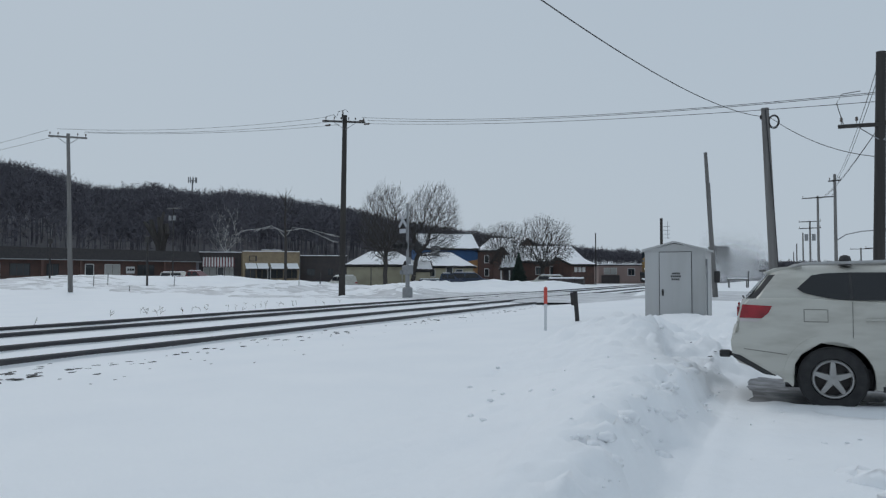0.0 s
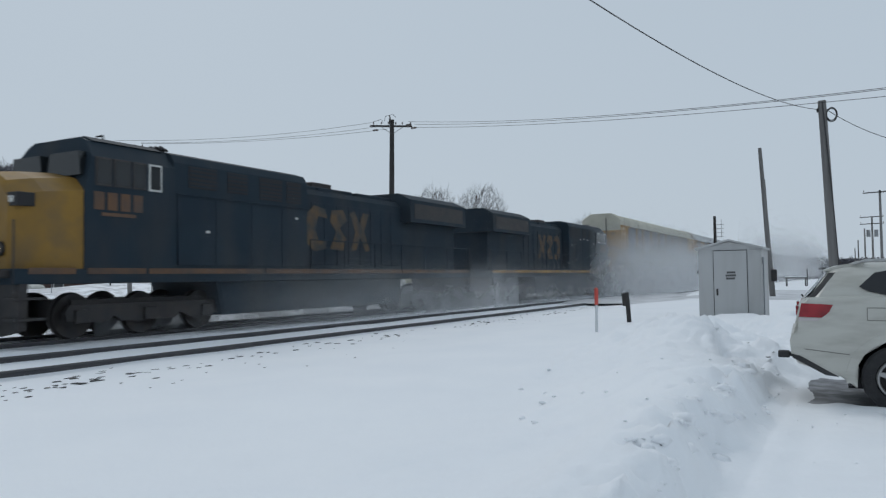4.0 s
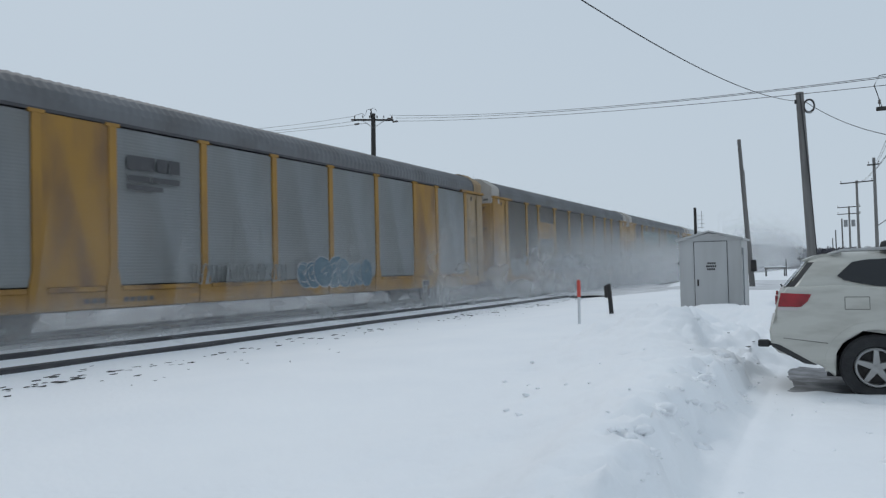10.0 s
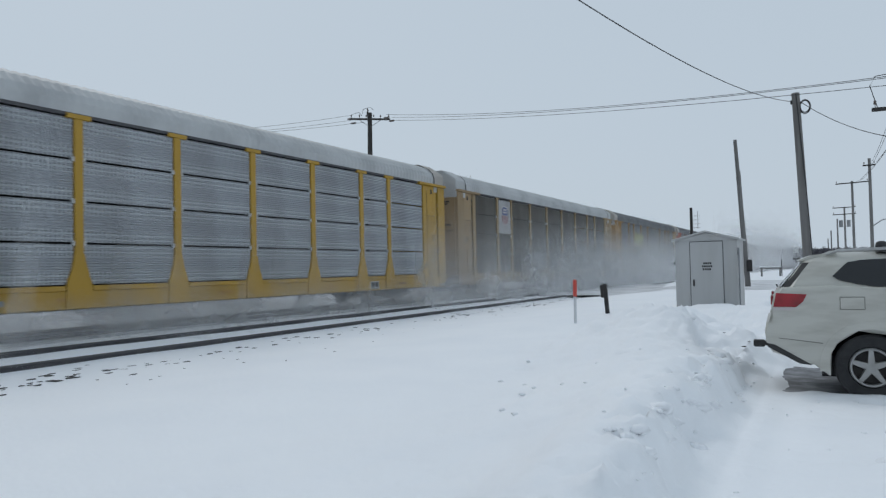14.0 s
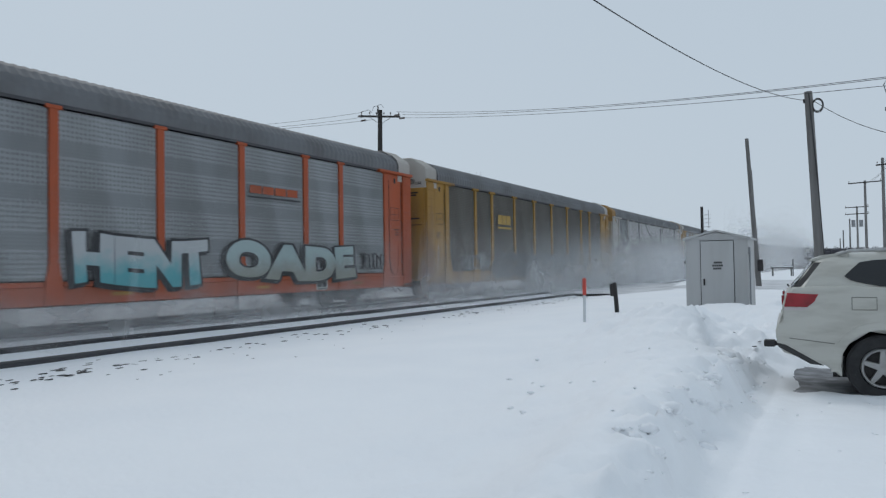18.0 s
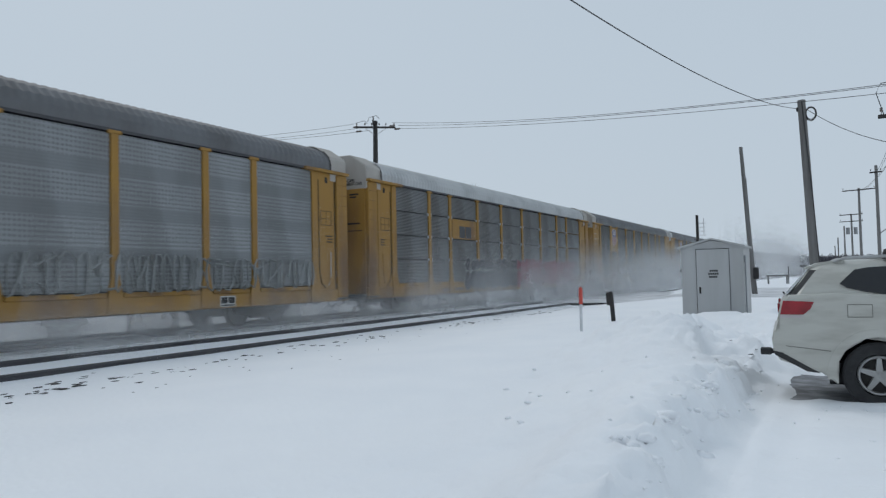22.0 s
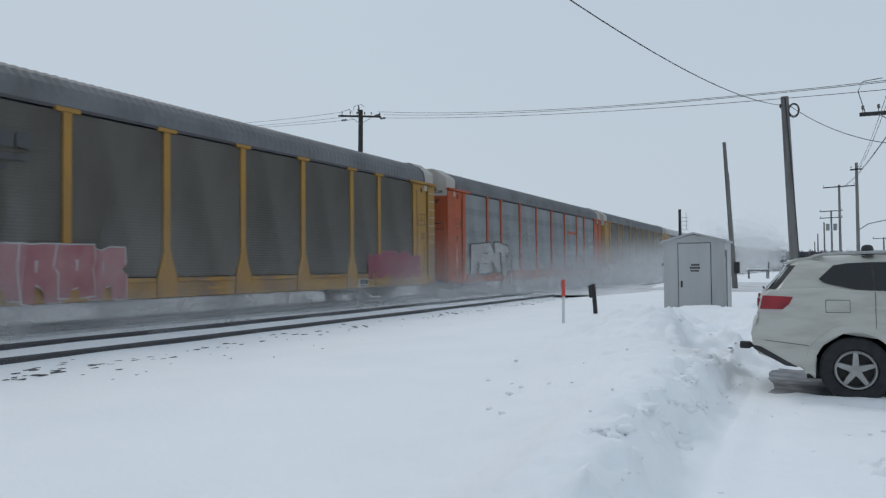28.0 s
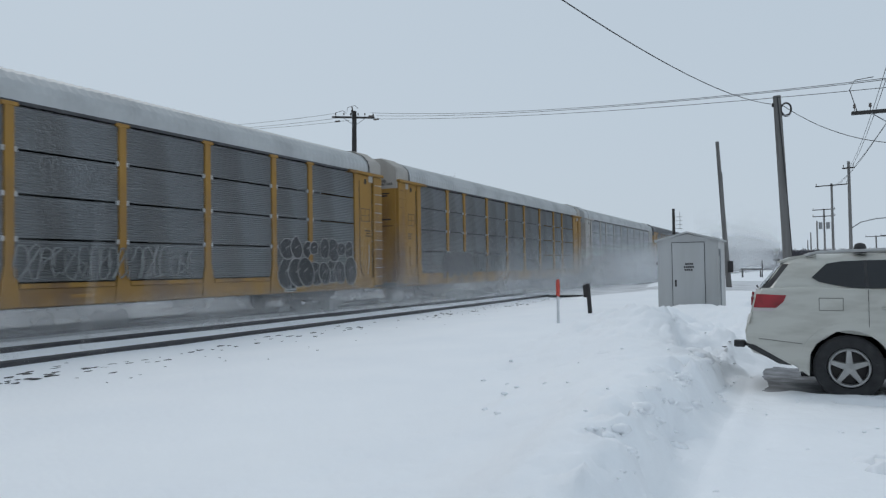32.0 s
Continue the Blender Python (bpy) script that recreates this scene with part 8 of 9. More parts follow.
# ---------------------------------------------------------------- trees and hills
BARK = mat("bark", (0.045, 0.04, 0.038), 0.9, 0, (0.075, 0.068, 0.062), 6, 0.8, 0.5, 20, stretch=(1, 1, 0.2))
PALEBARK = mat("pale_bark", (0.20, 0.19, 0.17), 0.9, 0, (0.12, 0.11, 0.10), 4, 0.8)
# paler and bluer than bark: distance haze mixed into the twig colour
TWIGS = mat("hazy_far_twigs", (0.088, 0.086, 0.102), 0.95, 0, (0.125, 0.121, 0.14), 0.05, 0.8)
RIME = mat("rimed_bark", (0.50, 0.50, 0.49), 0.9, 0, (0.22, 0.21, 0.20), 3, 0.8)
NEEDLES = mat("needles", (0.02, 0.035, 0.028), 0.9, 0, (0.035, 0.05, 0.04), 3, 0.7)
LITTER = mat("hill_floor", (0.066, 0.064, 0.074), 0.95, 0, (0.10, 0.097, 0.108), 0.08, 0.8, grime=(0.5, 0.52, 0.55), grime_scale=0.035, grime_amount=0.2)


def strokes_mesh(name, P0, P1, R0, R1, n, material):
    """Many thin tapered sticks as one mesh."""
    P0, P1, R0, R1 = (np.asarray(a, float) for a in (P0, P1, R0, R1))
    d = P1 - P0
    d /= np.maximum(np.linalg.norm(d, axis=1, keepdims=True), 1e-6)
    ref = np.where(np.abs(d[:, 2:3]) > 0.9, np.array([[1.0, 0, 0]]), np.array([[0, 0, 1.0]]))
    u = np.cross(d, ref)
    u /= np.linalg.norm(u, axis=1, keepdims=True)
    w = np.cross(d, u)
    k = len(P0)
    V = np.empty((k, 2 * n, 3))
    for j in range(n):
        a = 2 * math.pi * j / n
        o = u * math.cos(a) + w * math.sin(a)
        V[:, j] = P0 + o * R0[:, None]
        V[:, n + j] = P1 + o * R1[:, None]
    quad = np.array([[j, (j + 1) % n, n + (j + 1) % n, n + j] for j in range(n)])
    F = (np.arange(k)[:, None, None] * 2 * n + quad[None]).reshape(-1, 4)
    me = bpy.data.meshes.new(name)
    me.from_pydata(V.reshape(-1, 3).tolist(), [], F.tolist())
    me.materials.append(material)
    return me


def ribbons_mesh(name, P0, P1, R0, R1, material, rng):
    """A great many far twigs, too thin to have sides that show."""
    d = P1 - P0
    u = np.cross(d, rng.normal(0, 1, d.shape))
    u /= np.maximum(np.linalg.norm(u, axis=1, keepdims=True), 1e-6)
    V = np.stack([P0 - u * R0[:, None], P0 + u * R0[:, None], P1 + u * R1[:, None], P1 - u * R1[:, None]], 1)
    F = np.arange(4 * len(P0)).reshape(-1, 4)
    me = bpy.data.meshes.new(name)
    me.from_pydata(V.reshape(-1, 3).tolist(), [], F.tolist())
    me.materials.append(material)
    return me


def grow(rng, height, wide, lean, count, low):
    """Limbs of a bare tree: twig tips scattered in the crown, each joined to the nearest limb."""
    pts, dad, run = [Vector((0, 0, -0.3))], [-1], [0.0]
    fork = height * low
    for k in range(1, 7):
        f = k / 6
        pts.append(Vector((lean * 0.25 * f * f + rng.gauss(0, 0.05), rng.gauss(0, 0.05), fork * f)))
        dad.append(len(pts) - 2), run.append(run[-1] + (pts[-1] - pts[-2]).length)
    tips = []
    while len(tips) < count:
        u = Vector((rng.uniform(-1, 1), rng.uniform(-1, 1), rng.uniform(-1, 1)))
        q = u.length
        if 0.25 < q < 1 and rng.random() < 0.25 + 0.75 * q:
            lob = 1 + 0.22 * noise.noise(u * 2.3 + Vector((height, wide, 0)))
            tips.append(Vector((lean + wide * u.x * lob, wide * u.y * lob, height * 0.62 + height * 0.38 * u.z * lob - 0.16 * wide * (u.x * u.x + u.y * u.y))))
    tips.sort(key=lambda p: (p - pts[6]).length)
    P = np.zeros((7 + 2 * count, 3))
    R = np.zeros(7 + 2 * count)
    P[:7], R[:7] = [tuple(p) for p in pts], run
    R[:3] = 1e3
    D = np.zeros((7 + 2 * count, 3))
    D[:7, 2] = 1.0
    n = 7
    for tip in tips:
        d = P[:n] - np.array(tip)
        far = np.sqrt((d * d).sum(1))
        turn = 1 + (d * D[:n]).sum(1) / np.maximum(far, 1e-6)
        k = int(np.argmin(far * (1 + 0.55 * turn) + 0.22 * R[:n] + 0.35 * np.maximum(0, d[:, 2])))
        a = Vector(P[k])
        mid = a.lerp(tip, 0.5) + Vector((rng.gauss(0, 0.03), rng.gauss(0, 0.03), 0.05)) * (tip - a).length
        for p, q in ((mid, k), (tip, n)):
            P[n], R[n] = p, R[q] + (Vector(P[q]) - p).length
            D[n] = (p - Vector(P[q])).normalized()
            dad.append(q)
            n += 1
    R[:3] = run[:3]
    load = np.zeros(n)
    for k in range(n - 1, 0, -1):
        if load[k] == 0:
            load[k] = 1
        load[dad[k]] += load[k]
    return P[:n], dad, load


def bare_tree(name, bearing, d, z, height, seed, label, wide=3.0, count=900, lean=0.0, low=0.30, material=BARK, twig=1.0, thick=1.0, group="bare trees"):
    rng = random.Random(seed)
    p = polar(bearing, d, z)
    t = thing(name, Matrix.Translation(p) @ Matrix.Rotation(radians(-bearing), 4, "Z"), label, "tree", group)
    P, dad, load = grow(rng, height, wide, lean, count, low)
    r = np.maximum(0.0075 * thick * load ** 0.47, 0.0085 * twig)
    ks = np.arange(1, len(P))
    up = np.array(dad[1:])
    # last year's shoots, pointing out of the crown
    nr = np.random.default_rng(seed)
    tip = P[load == 1]
    tip = tip[::2] if len(tip) > 1500 else tip
    out = tip - np.array([lean * 0.7, 0, height * 0.42])
    out = out / np.linalg.norm(out, axis=1, keepdims=True) + nr.normal(0, 0.38, tip.shape) + np.array([0, 0, 0.15])
    shoot = tip + out * nr.uniform(0.2, 0.62, (len(tip), 1)) * min(1.0, wide / 3.0)
    for nm, sel, sides in (("trunk", ks <= 6, 10), ("crown", ks > 6, 4)):
        a, b = up[sel], ks[sel]
        ra = np.minimum(r[a], r[b] * 1.35)
        part(nm, strokes_mesh(nm, P[a], P[b], ra, r[b], sides, material), None, t)
    part("twigs", strokes_mesh("twigs", tip, shoot, np.full(len(tip), 0.008 * twig), np.full(len(tip), 0.005 * twig), 3, material), None, t)
    return t


bare_tree("bare_tree", -29.46, 84, 0.0, 11.5, 3, "bare spreading tree before the cream building", 3.1, 4200, 0.0)
bare_tree("bare_tree", -27.33, 86, 0.0, 11.8, 11, "bare leaning tree behind the crossing signal", 3.3, 4200, 2.3)
bare_tree("bare_tree", -17.45, 101, 0.3, 8.8, 5, "bare round-crowned tree before the brick hall", 4.0, 4200, 0.2, 0.2)
bare_tree("bare_tree", -20.3, 104, 0.3, 8.3, 8, "bare tree beside the brick house", 3.0, 3200, 0.0, 0.25)
bare_tree("bare_tree", -22.3, 150, 0.4, 11.0, 21, "bare tree behind the painted house", 3.2, 1500, 0.0, twig=1.6)
bare_tree("pale_tree", -41.3, 118, 0.5, 11.2, 14, "pale-barked bare tree behind the shops", 2.6, 220, 0.0, 0.45, RIME, 1.3, 1.2)
# tall thin tree with pale limbs that arch out to both sides
p_ = polar(-37.0, 108, 0.3)
t_ = thing("arching_tree", Matrix.Translation(p_) @ Matrix.Rotation(radians(37), 4, "Z"), "tall thin tree with pale arching snow-dusted limbs", "tree", "bare trees")
s_ = Shape()
s_.tube([(0, 0, -0.3), (0.05, 0, 5), (-0.1, 0, 9), (0.05, 0, 12.4)], [0.22, 0.19, 0.12, 0.04], 8)
part("trunk", s_, BARK, t_, smooth=True)
rng_ = random.Random(6)
for path in ([(0, 0, 6.2), (-1.2, 0, 7.6), (-3.0, 0.2, 7.6), (-6.3, 0.3, 7.1)], [(0, 0, 6.4), (1.0, 0, 7.7), (3.6, 0, 7.4), (5.6, -0.2, 6.9), (7.4, -0.3, 6.5)],
             [(0.1, 0, 7.2), (2.4, 0.2, 7.6), (4.6, 0.2, 6.8), (6.4, 0.3, 5.9)], [(-0.1, 0, 7.0), (-2.0, -0.3, 7.9), (-4.4, -0.3, 7.2)]):
    s_ = Shape()
    s_.tube(path, [0.06] + [0.042] * (len(path) - 2) + [0.02], 6)
    for k in range(4):
        q_ = Vector(path[-2]).lerp(Vector(path[-1]), rng_.random())
        s_.tube([tuple(q_), tuple(q_ + Vector((math.copysign(rng_.uniform(0.5, 1.4), path[-1][0]), rng_.gauss(0, 0.3), rng_.uniform(-0.6, 0.1))))], [0.04, 0.015], 4)
    part("limb", s_, RIME, t_, "pale snow-dusted limb", smooth=True)
for k in range(14):
    s_ = Shape()
    h_ = rng_.uniform(8.5, 12)
    a_ = rng_.uniform(0, 6.28)
    s_.tube([(0, 0, h_), (0.8 * math.cos(a_), 0.8 * math.sin(a_), h_ + 0.9), (1.1 * math.cos(a_), 1.1 * math.sin(a_), h_ + 1.6)], [0.04, 0.03, 0.015], 4)
    part("branch", s_, BARK, t_)
p_ = polar(-45.75, 116, 0.3)
t_ = thing("pollarded_tree", p_, "thick dark pollarded tree behind the parking lot", "tree", "bare trees")
s_ = Shape()
s_.tube([(0.2, 0, -0.3), (0.1, 0, 2.0), (-0.3, 0, 4.2), (-0.7, 0, 5.6)], [0.85, 0.7, 0.62, 0.5], 10)
part("trunk", s_, BARK, t_, smooth=True)
for path in ([(-0.4, 0, 4.6), (-1.6, 0.2, 6.3), (-2.6, 0, 7.8), (-3.6, 0, 8.8)], [(-0.6, 0, 5.3), (-1.4, -0.3, 7.4), (-2.0, -0.2, 9.0)], [(-0.6, 0, 5.2), (-0.5, 0.2, 7.4), (-0.9, 0.2, 9.4)], [(0, 0, 3.6), (0.5, -0.2, 6.2), (0.1, -0.3, 8.6), (0.3, 0, 10.2)], [(0.2, 0, 5.0), (1.0, 0, 7.0), (0.8, 0, 8.4)]):
    s_ = Shape()
    s_.tube(path, [0.42, 0.36, 0.30, 0.16][:len(path)], 8)
    part("limb", s_, BARK, t_, smooth=True)
bare_tree("bare_tree", -62.0, 100, 0.4, 8.0, 37, "small bare tree in the side street", 2.4, 700, twig=1.4)

# conifer
p_ = polar(-19.2, 98, 0.25)
t_ = thing("conifer", p_, "small dark green conifer by the white porch", "tree")
s_ = Shape()
s_.tube([(0, 0, -0.3), (0, 0, 3.9)], [0.12, 0.03], 8)
part("trunk", s_, BARK, t_)
rng_ = random.Random(4)
st_ = []
for k in range(900):
    z_ = 0.25 + 3.6 * rng_.random() ** 1.3
    a_ = rng_.uniform(0, 2 * math.pi)
    r_ = (4.05 - z_) * 0.33 * rng_.uniform(0.75, 1.1)
    q0 = Vector((r_ * 0.25 * math.cos(a_), r_ * 0.25 * math.sin(a_), z_ + 0.1))
    q1 = Vector((r_ * math.cos(a_ + rng_.gauss(0, 0.15)), r_ * math.sin(a_ + rng_.gauss(0, 0.15)), z_ - 0.25 * r_))
    st_.append((q0, q1))
part("crown", strokes_mesh("crown", [q[0] for q in st_], [q[1] for q in st_], [0.10] * 900, [0.03] * 900, 3, NEEDLES), None, t_)

# wooded hill: skyline by bearing, as slope seen from the camera
SKY_B = [-80, -60, -55.8, -54.2, -52.5, -50.8, -49.0, -46.4, -43.7, -41.3, -39.3, -37.2, -34.7, -32.1, -28.7, -24.3, -21.7, -17.8, -13.6, -10.3, -4, 6, 20, 40]
SKY_T = [0.150, 0.138, 0.133, 0.127, 0.121, 0.109, 0.108, 0.112, 0.105, 0.109, 0.105, 0.101, 0.094, 0.088, 0.074, 0.062, 0.055, 0.044, 0.037, 0.034, 0.020, 0.016, 0.02, 0.03]


def hill_z(b, r):
    crest = np.interp(b, SKY_B, SKY_T) * 430 + 1.3 - 12.0
    crest = np.maximum(crest, 0.5)
    t = np.clip((r - 145) / 285, 0, 1)
    return 0.5 + crest * t ** 0.85 - np.maximum(r - 430, 0) * 0.05


def hill():
    bs = np.linspace(-85, 45, 160)
    rs = np.array([140, 150, 165, 185, 210, 240, 270, 300, 340, 380, 410, 430, 450, 500, 600, 800])
    V = [tuple(polar(b, r, float(hill_z(b, r)) + (1.2 * noise.noise(Vector((b * 0.4, r * 0.03, 0))) if 150 < r < 430 else 0) - (1.5 if r == 140 else 0))) for r in rs for b in bs]
    n = len(bs)
    F = [(i * n + j, i * n + j + 1, (i + 1) * n + j + 1, (i + 1) * n + j) for i in range(len(rs) - 1) for j in range(n - 1)]
    me = bpy.data.meshes.new("hillside")
    me.from_pydata(V, [], F)
    me.materials.append(LITTER)
    me.polygons.foreach_set("use_smooth", [True] * len(me.polygons))
    tagged(new("hillside", me), "dark wooded hillside with snow between the trees", "hill", kind="structure")
    rng = np.random.default_rng(7)
    N = 6500
    b = np.where(rng.random(N) < 0.82, rng.uniform(-66, -18, N), rng.uniform(-18, 12, N))
    r = 150 + 285 * rng.random(N) ** 0.8
    low = b > -14
    r = np.where(low, 230 + 200 * rng.random(N), r)
    H = rng.uniform(10.0, 16.0, N) * np.where(low, 0.9, 1.0)
    z = hill_z(b, r)
    H = np.maximum(np.minimum(H, np.interp(b, SKY_B, SKY_T) * r * rng.uniform(0.94, 1.09, N) + 1.3 - z), 2.5)
    rb = np.radians(b)
    base = np.stack([r * np.sin(rb), r * np.cos(rb), z - 0.3], 1)
    lean = np.stack([rng.normal(0, 0.05, N), rng.normal(0, 0.05, N), np.ones(N)], 1)
    P0, P1, R0, R1 = [base], [base + lean * (0.80 * H)[:, None]], [0.05 + 0.006 * H], [np.full(N, 0.03)]
    for k in range(17):
        f = rng.uniform(0.3, 0.8, N)
        u = rng.normal(0, 1, (N, 3))
        u /= np.linalg.norm(u, axis=1, keepdims=True)
        u *= rng.uniform(0.55, 1.0, (N, 1))
        s = base + lean * (H * f)[:, None]
        e = base + lean * (H * 0.66)[:, None] + u * np.stack([H * 0.30, H * 0.30, H * 0.33], 1)
        s = s + (e - s) * 0.5
        P0.append(s), P1.append(e), R0.append(np.full(N, 0.07)), R1.append(np.full(N, 0.05))
        for g in (0.2, 0.55, 0.9):
            m = s + (e - s) * g
            e2 = m + rng.normal(0, 0.05, (N, 3)) * H[:, None] + np.stack([np.zeros(N), np.zeros(N), 0.02 * H], 1)
            P0.append(m), P1.append(e2), R0.append(np.full(N, 0.085)), R1.append(np.full(N, 0.06))
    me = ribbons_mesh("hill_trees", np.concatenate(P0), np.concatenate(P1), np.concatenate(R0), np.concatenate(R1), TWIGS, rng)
    tagged(new("hill_trees", me), "bare grey winter woods covering the hill", "woods", kind="stuff")


hill()

# phone mast on the ridge
p_ = polar(-43.72, 330, float(hill_z(-43.7, 330)))
t_ = thing("phone_mast", p_, "tall phone mast above the wooded ridge", "mast")
s_ = Shape()
h_ = 330 * 0.121 + 1.3 - p_.z
s_.tube([(0, 0, 0), (0, 0, h_)], [0.5, 0.3], 8)
part("mast", s_, STEEL, t_)
for k in range(9):
    s_ = Shape()
    a_ = 2 * math.pi * k / 9
    s_.box(1.7 * math.cos(a_) - 0.13, 1.7 * math.cos(a_) + 0.13, 1.7 * math.sin(a_) - 0.13, 1.7 * math.sin(a_) + 0.13, h_ - 1.2, h_ + 1.1)
    s_.tube([(0, 0, h_ - 0.5), (1.7 * math.cos(a_), 1.7 * math.sin(a_), h_ - 0.3)], 0.08, 4)
    part("antenna", s_, STEEL, t_)

# ---------------------------------------------------------------- crossing signal and street furniture
p_ = polar(-27.75, 45, 0.0)
# base white darkened to the grey that overcast light gives it
SHEETING = mat("dull_sign_white", (0.42, 0.43, 0.45), 0.6, 0, (0.32, 0.33, 0.35), 6, 0.6)
t_ = thing("crossing_signal", Matrix.Translation((p_.x, p_.y, -0.05)) @ Matrix.Rotation(radians(-30), 4, "Z"), "railroad crossing signal with crossbuck and black lamps on a grey mast", "crossing signal")
s_ = Shape()
s_.tube([(0, 0, 0), (0, 0, 5.65)], 0.085, 12)
s_.tube([(0, 0, 5.65), (0, 0, 5.72)], [0.10, 0.05], 12)
part("mast", s_, STEEL, t_)
s_ = Shape()
s_.box(-0.24, 0.24, -0.24, 0.24, -0.3, 0.62, c=0.08)
s_.tube([(0, 0, 0.6), (0, 0, 1.4)], 0.13, 10)
part("base", s_, STEEL, t_)
s_ = Shape()
s_.box(-0.30, 0.30, -0.22, 0.22, 1.36, 1.92, c=0.04)
s_.tube([(-0.34, -0.26, 1.5), (-0.34, 0.26, 1.5)], 0.14, 10)
part("gate_mechanism", s_, STEEL, t_, "grey gate mechanism housing")
s_ = Shape()
s_.box(0.12, 0.20, -0.12, 0.12, 2.0, 2.4, c=0.02)
part("bell_box", s_, STEEL, t_)
for r_ in (45, -45):
    s_ = Shape()
    s_.box(-0.62, 0.62, -0.03, 0.0, -0.1, 0.1, c=0.01)
    part("crossbuck_blade", s_, SHEETING, t_, "dull white crossbuck blade", at=pose(0, -0.32 - 0.02 * (r_ > 0), 4.68, 0, r_, 0))
s_ = Shape()
s_.box(-0.36, 0.36, -0.36, -0.33, 3.85, 4.12, c=0.01)
part("track_count_sign", s_, SHEETING, t_)
s_ = Shape()
s_.tube([(0, -0.33, 4.68), (0, 0.05, 4.68)], 0.03, 6)
s_.tube([(0, -0.33, 3.98), (0, 0.05, 3.98)], 0.03, 6)
part("sign_bracket", s_, IRON, t_)
for sg_ in (-1, 1):
    s_ = Shape()
    s_.tube([(-0.45, sg_ * 0.36, 3.08), (0.45, sg_ * 0.36, 3.08)], 0.03, 6)
    s_.tube([(0, 0, 3.08), (0, sg_ * 0.36, 3.08)], 0.04, 6)
    part("lamp_arm", s_, IRON, t_)
    for x_ in (-0.40, 0.40):
        s_ = Shape()
        s_.tube([(x_, sg_ * 0.42, 3.08), (x_, sg_ * 0.45, 3.08)], 0.29, 20)
        s_.rings([[(x_ + q * math.cos(a), sg_ * h, 3.08 + q * math.sin(a)) for a in np.linspace(0, 2 * math.pi, 17)[:-1]] for h, q in ((0.45, 0.15), (0.68, 0.17), (0.68, 0.15), (0.46, 0.13))], 0, False)
        lamp_ = part("signal_lamp", s_, TRIM, t_, "black round signal lamp with hood")
        s_ = Shape()
        s_.tube([(x_, sg_ * 0.455, 3.08), (x_, sg_ * 0.475, 3.08)], 0.12, 14)
        part("lens", s_, SHEETING, lamp_)

p_ = polar(-1.75, 150, 0.2)
t_ = thing("crossing_signal", p_, "far small railroad crossing signal along the line", "crossing signal")
s_ = Shape()
s_.tube([(0, 0, -0.2), (0, 0, 3.6)], 0.08, 8)
part("mast", s_, STEEL, t_)
for r_ in (45, -45):
    s_ = Shape()
    s_.box(-0.6, 0.6, -0.04, 0.0, -0.12, 0.12)
    part("crossbuck_blade", s_, FRAMEWHITE, t_, at=pose(0, -0.1 - 0.02 * (r_ > 0), 3.2, 0, r_, 0))
s_ = Shape()
s_.box(-0.6, 0.6, -0.1, 0.1, 1.6, 2.0, c=0.05)
part("signal_lamp", s_, IRON, t_)

p_ = polar(-3.4, 72, 0.25)
t_ = thing("picnic_bench", p_, "weathered bench standing in the snow", "bench")
s_ = Shape()
s_.box(-0.9, 0.9, -0.3, 0.3, 0.55, 0.66, c=0.02)
part("top", s_, WOODPOLE, t_)
s_ = Shape()
s_.box(-0.88, 0.88, -0.28, 0.28, 0.66, 0.76, c=0.04)
part("snow_cap", s_, SNOW, t_)
for x_ in (-0.75, 0.75):
    s_ = Shape()
    s_.box(x_ - 0.06, x_ + 0.06, -0.25, 0.25, -0.3, 0.56, c=0.01)
    part("leg", s_, WOODPOLE, t_)
s_ = Shape()
s_.box(0.85, 0.93, -0.05, 0.05, -0.3, 1.35)
part("post", s_, IRON, t_)


def street_post(b, d, z, h, label, arm=0):
    p = polar(b, d, z)
    t = thing("street_post", p, label, "post", "street posts")
    s = Shape()
    s.tube([(0, 0, -0.4), (0, 0, h)], 0.055 if h < 4 else 0.08, 8)
    part("shaft", s, IRON, t)
    if arm == 1:
        s = Shape()
        s.box(-0.22, 0.22, -0.1, 0.1, h - 0.35, h + 0.1, c=0.04)
        part("lantern", s, IRON, t)
    if arm == 2:
        for x in (-0.32, 0.36):
            s = Shape()
            s.tube([(x, -0.2, h - 1.5), (x, -0.2, h - 0.95)], 0.17, 10)
            part("transformer", s, STEEL, t, "pale transformer can")
        s = Shape()
        s.box(-0.9, 0.9, -0.06, 0.06, h - 0.15, h - 0.02)
        part("crossarm", s, WOODPOLE, t)
    return t


street_post(-46.72, 62, 0.05, 4.1, "thin dark street post in the snow", 1)
street_post(-52.9, 80, 0.2, 4.4, "thin dark street post before the brick shops", 1)
street_post(-45.0, 92, 0.2, 8.9, "pole with two pale transformer cans", 2)
street_post(-60.0, 62, 0.05, 4.6, "dark street post with a lantern", 1)
street_post(-30.55, 80, 0.15, 1.9, "short green fence post")
street_post(-13.4, 108, 0.3, 6.9, "tall thin pole beside the track")
street_post(-34.4, 74, 0.1, 1.3, "short marker post in the snowbank")
# stop sign
RED_SIGN = mat("stop_red", (0.38, 0.03, 0.035), 0.5)
p_ = polar(-56.55, 72, -0.25)
t_ = thing("stop_sign", Matrix.Translation(p_) @ Matrix.Rotation(radians(57), 4, "Z"), "red octagonal stop sign on a steel post", "sign")
s_ = Shape()
s_.tube([(0, 0.03, -0.4), (0, 0.03, 2.4)], 0.035, 6)
part("post", s_, STEEL, t_)
s_ = Shape()
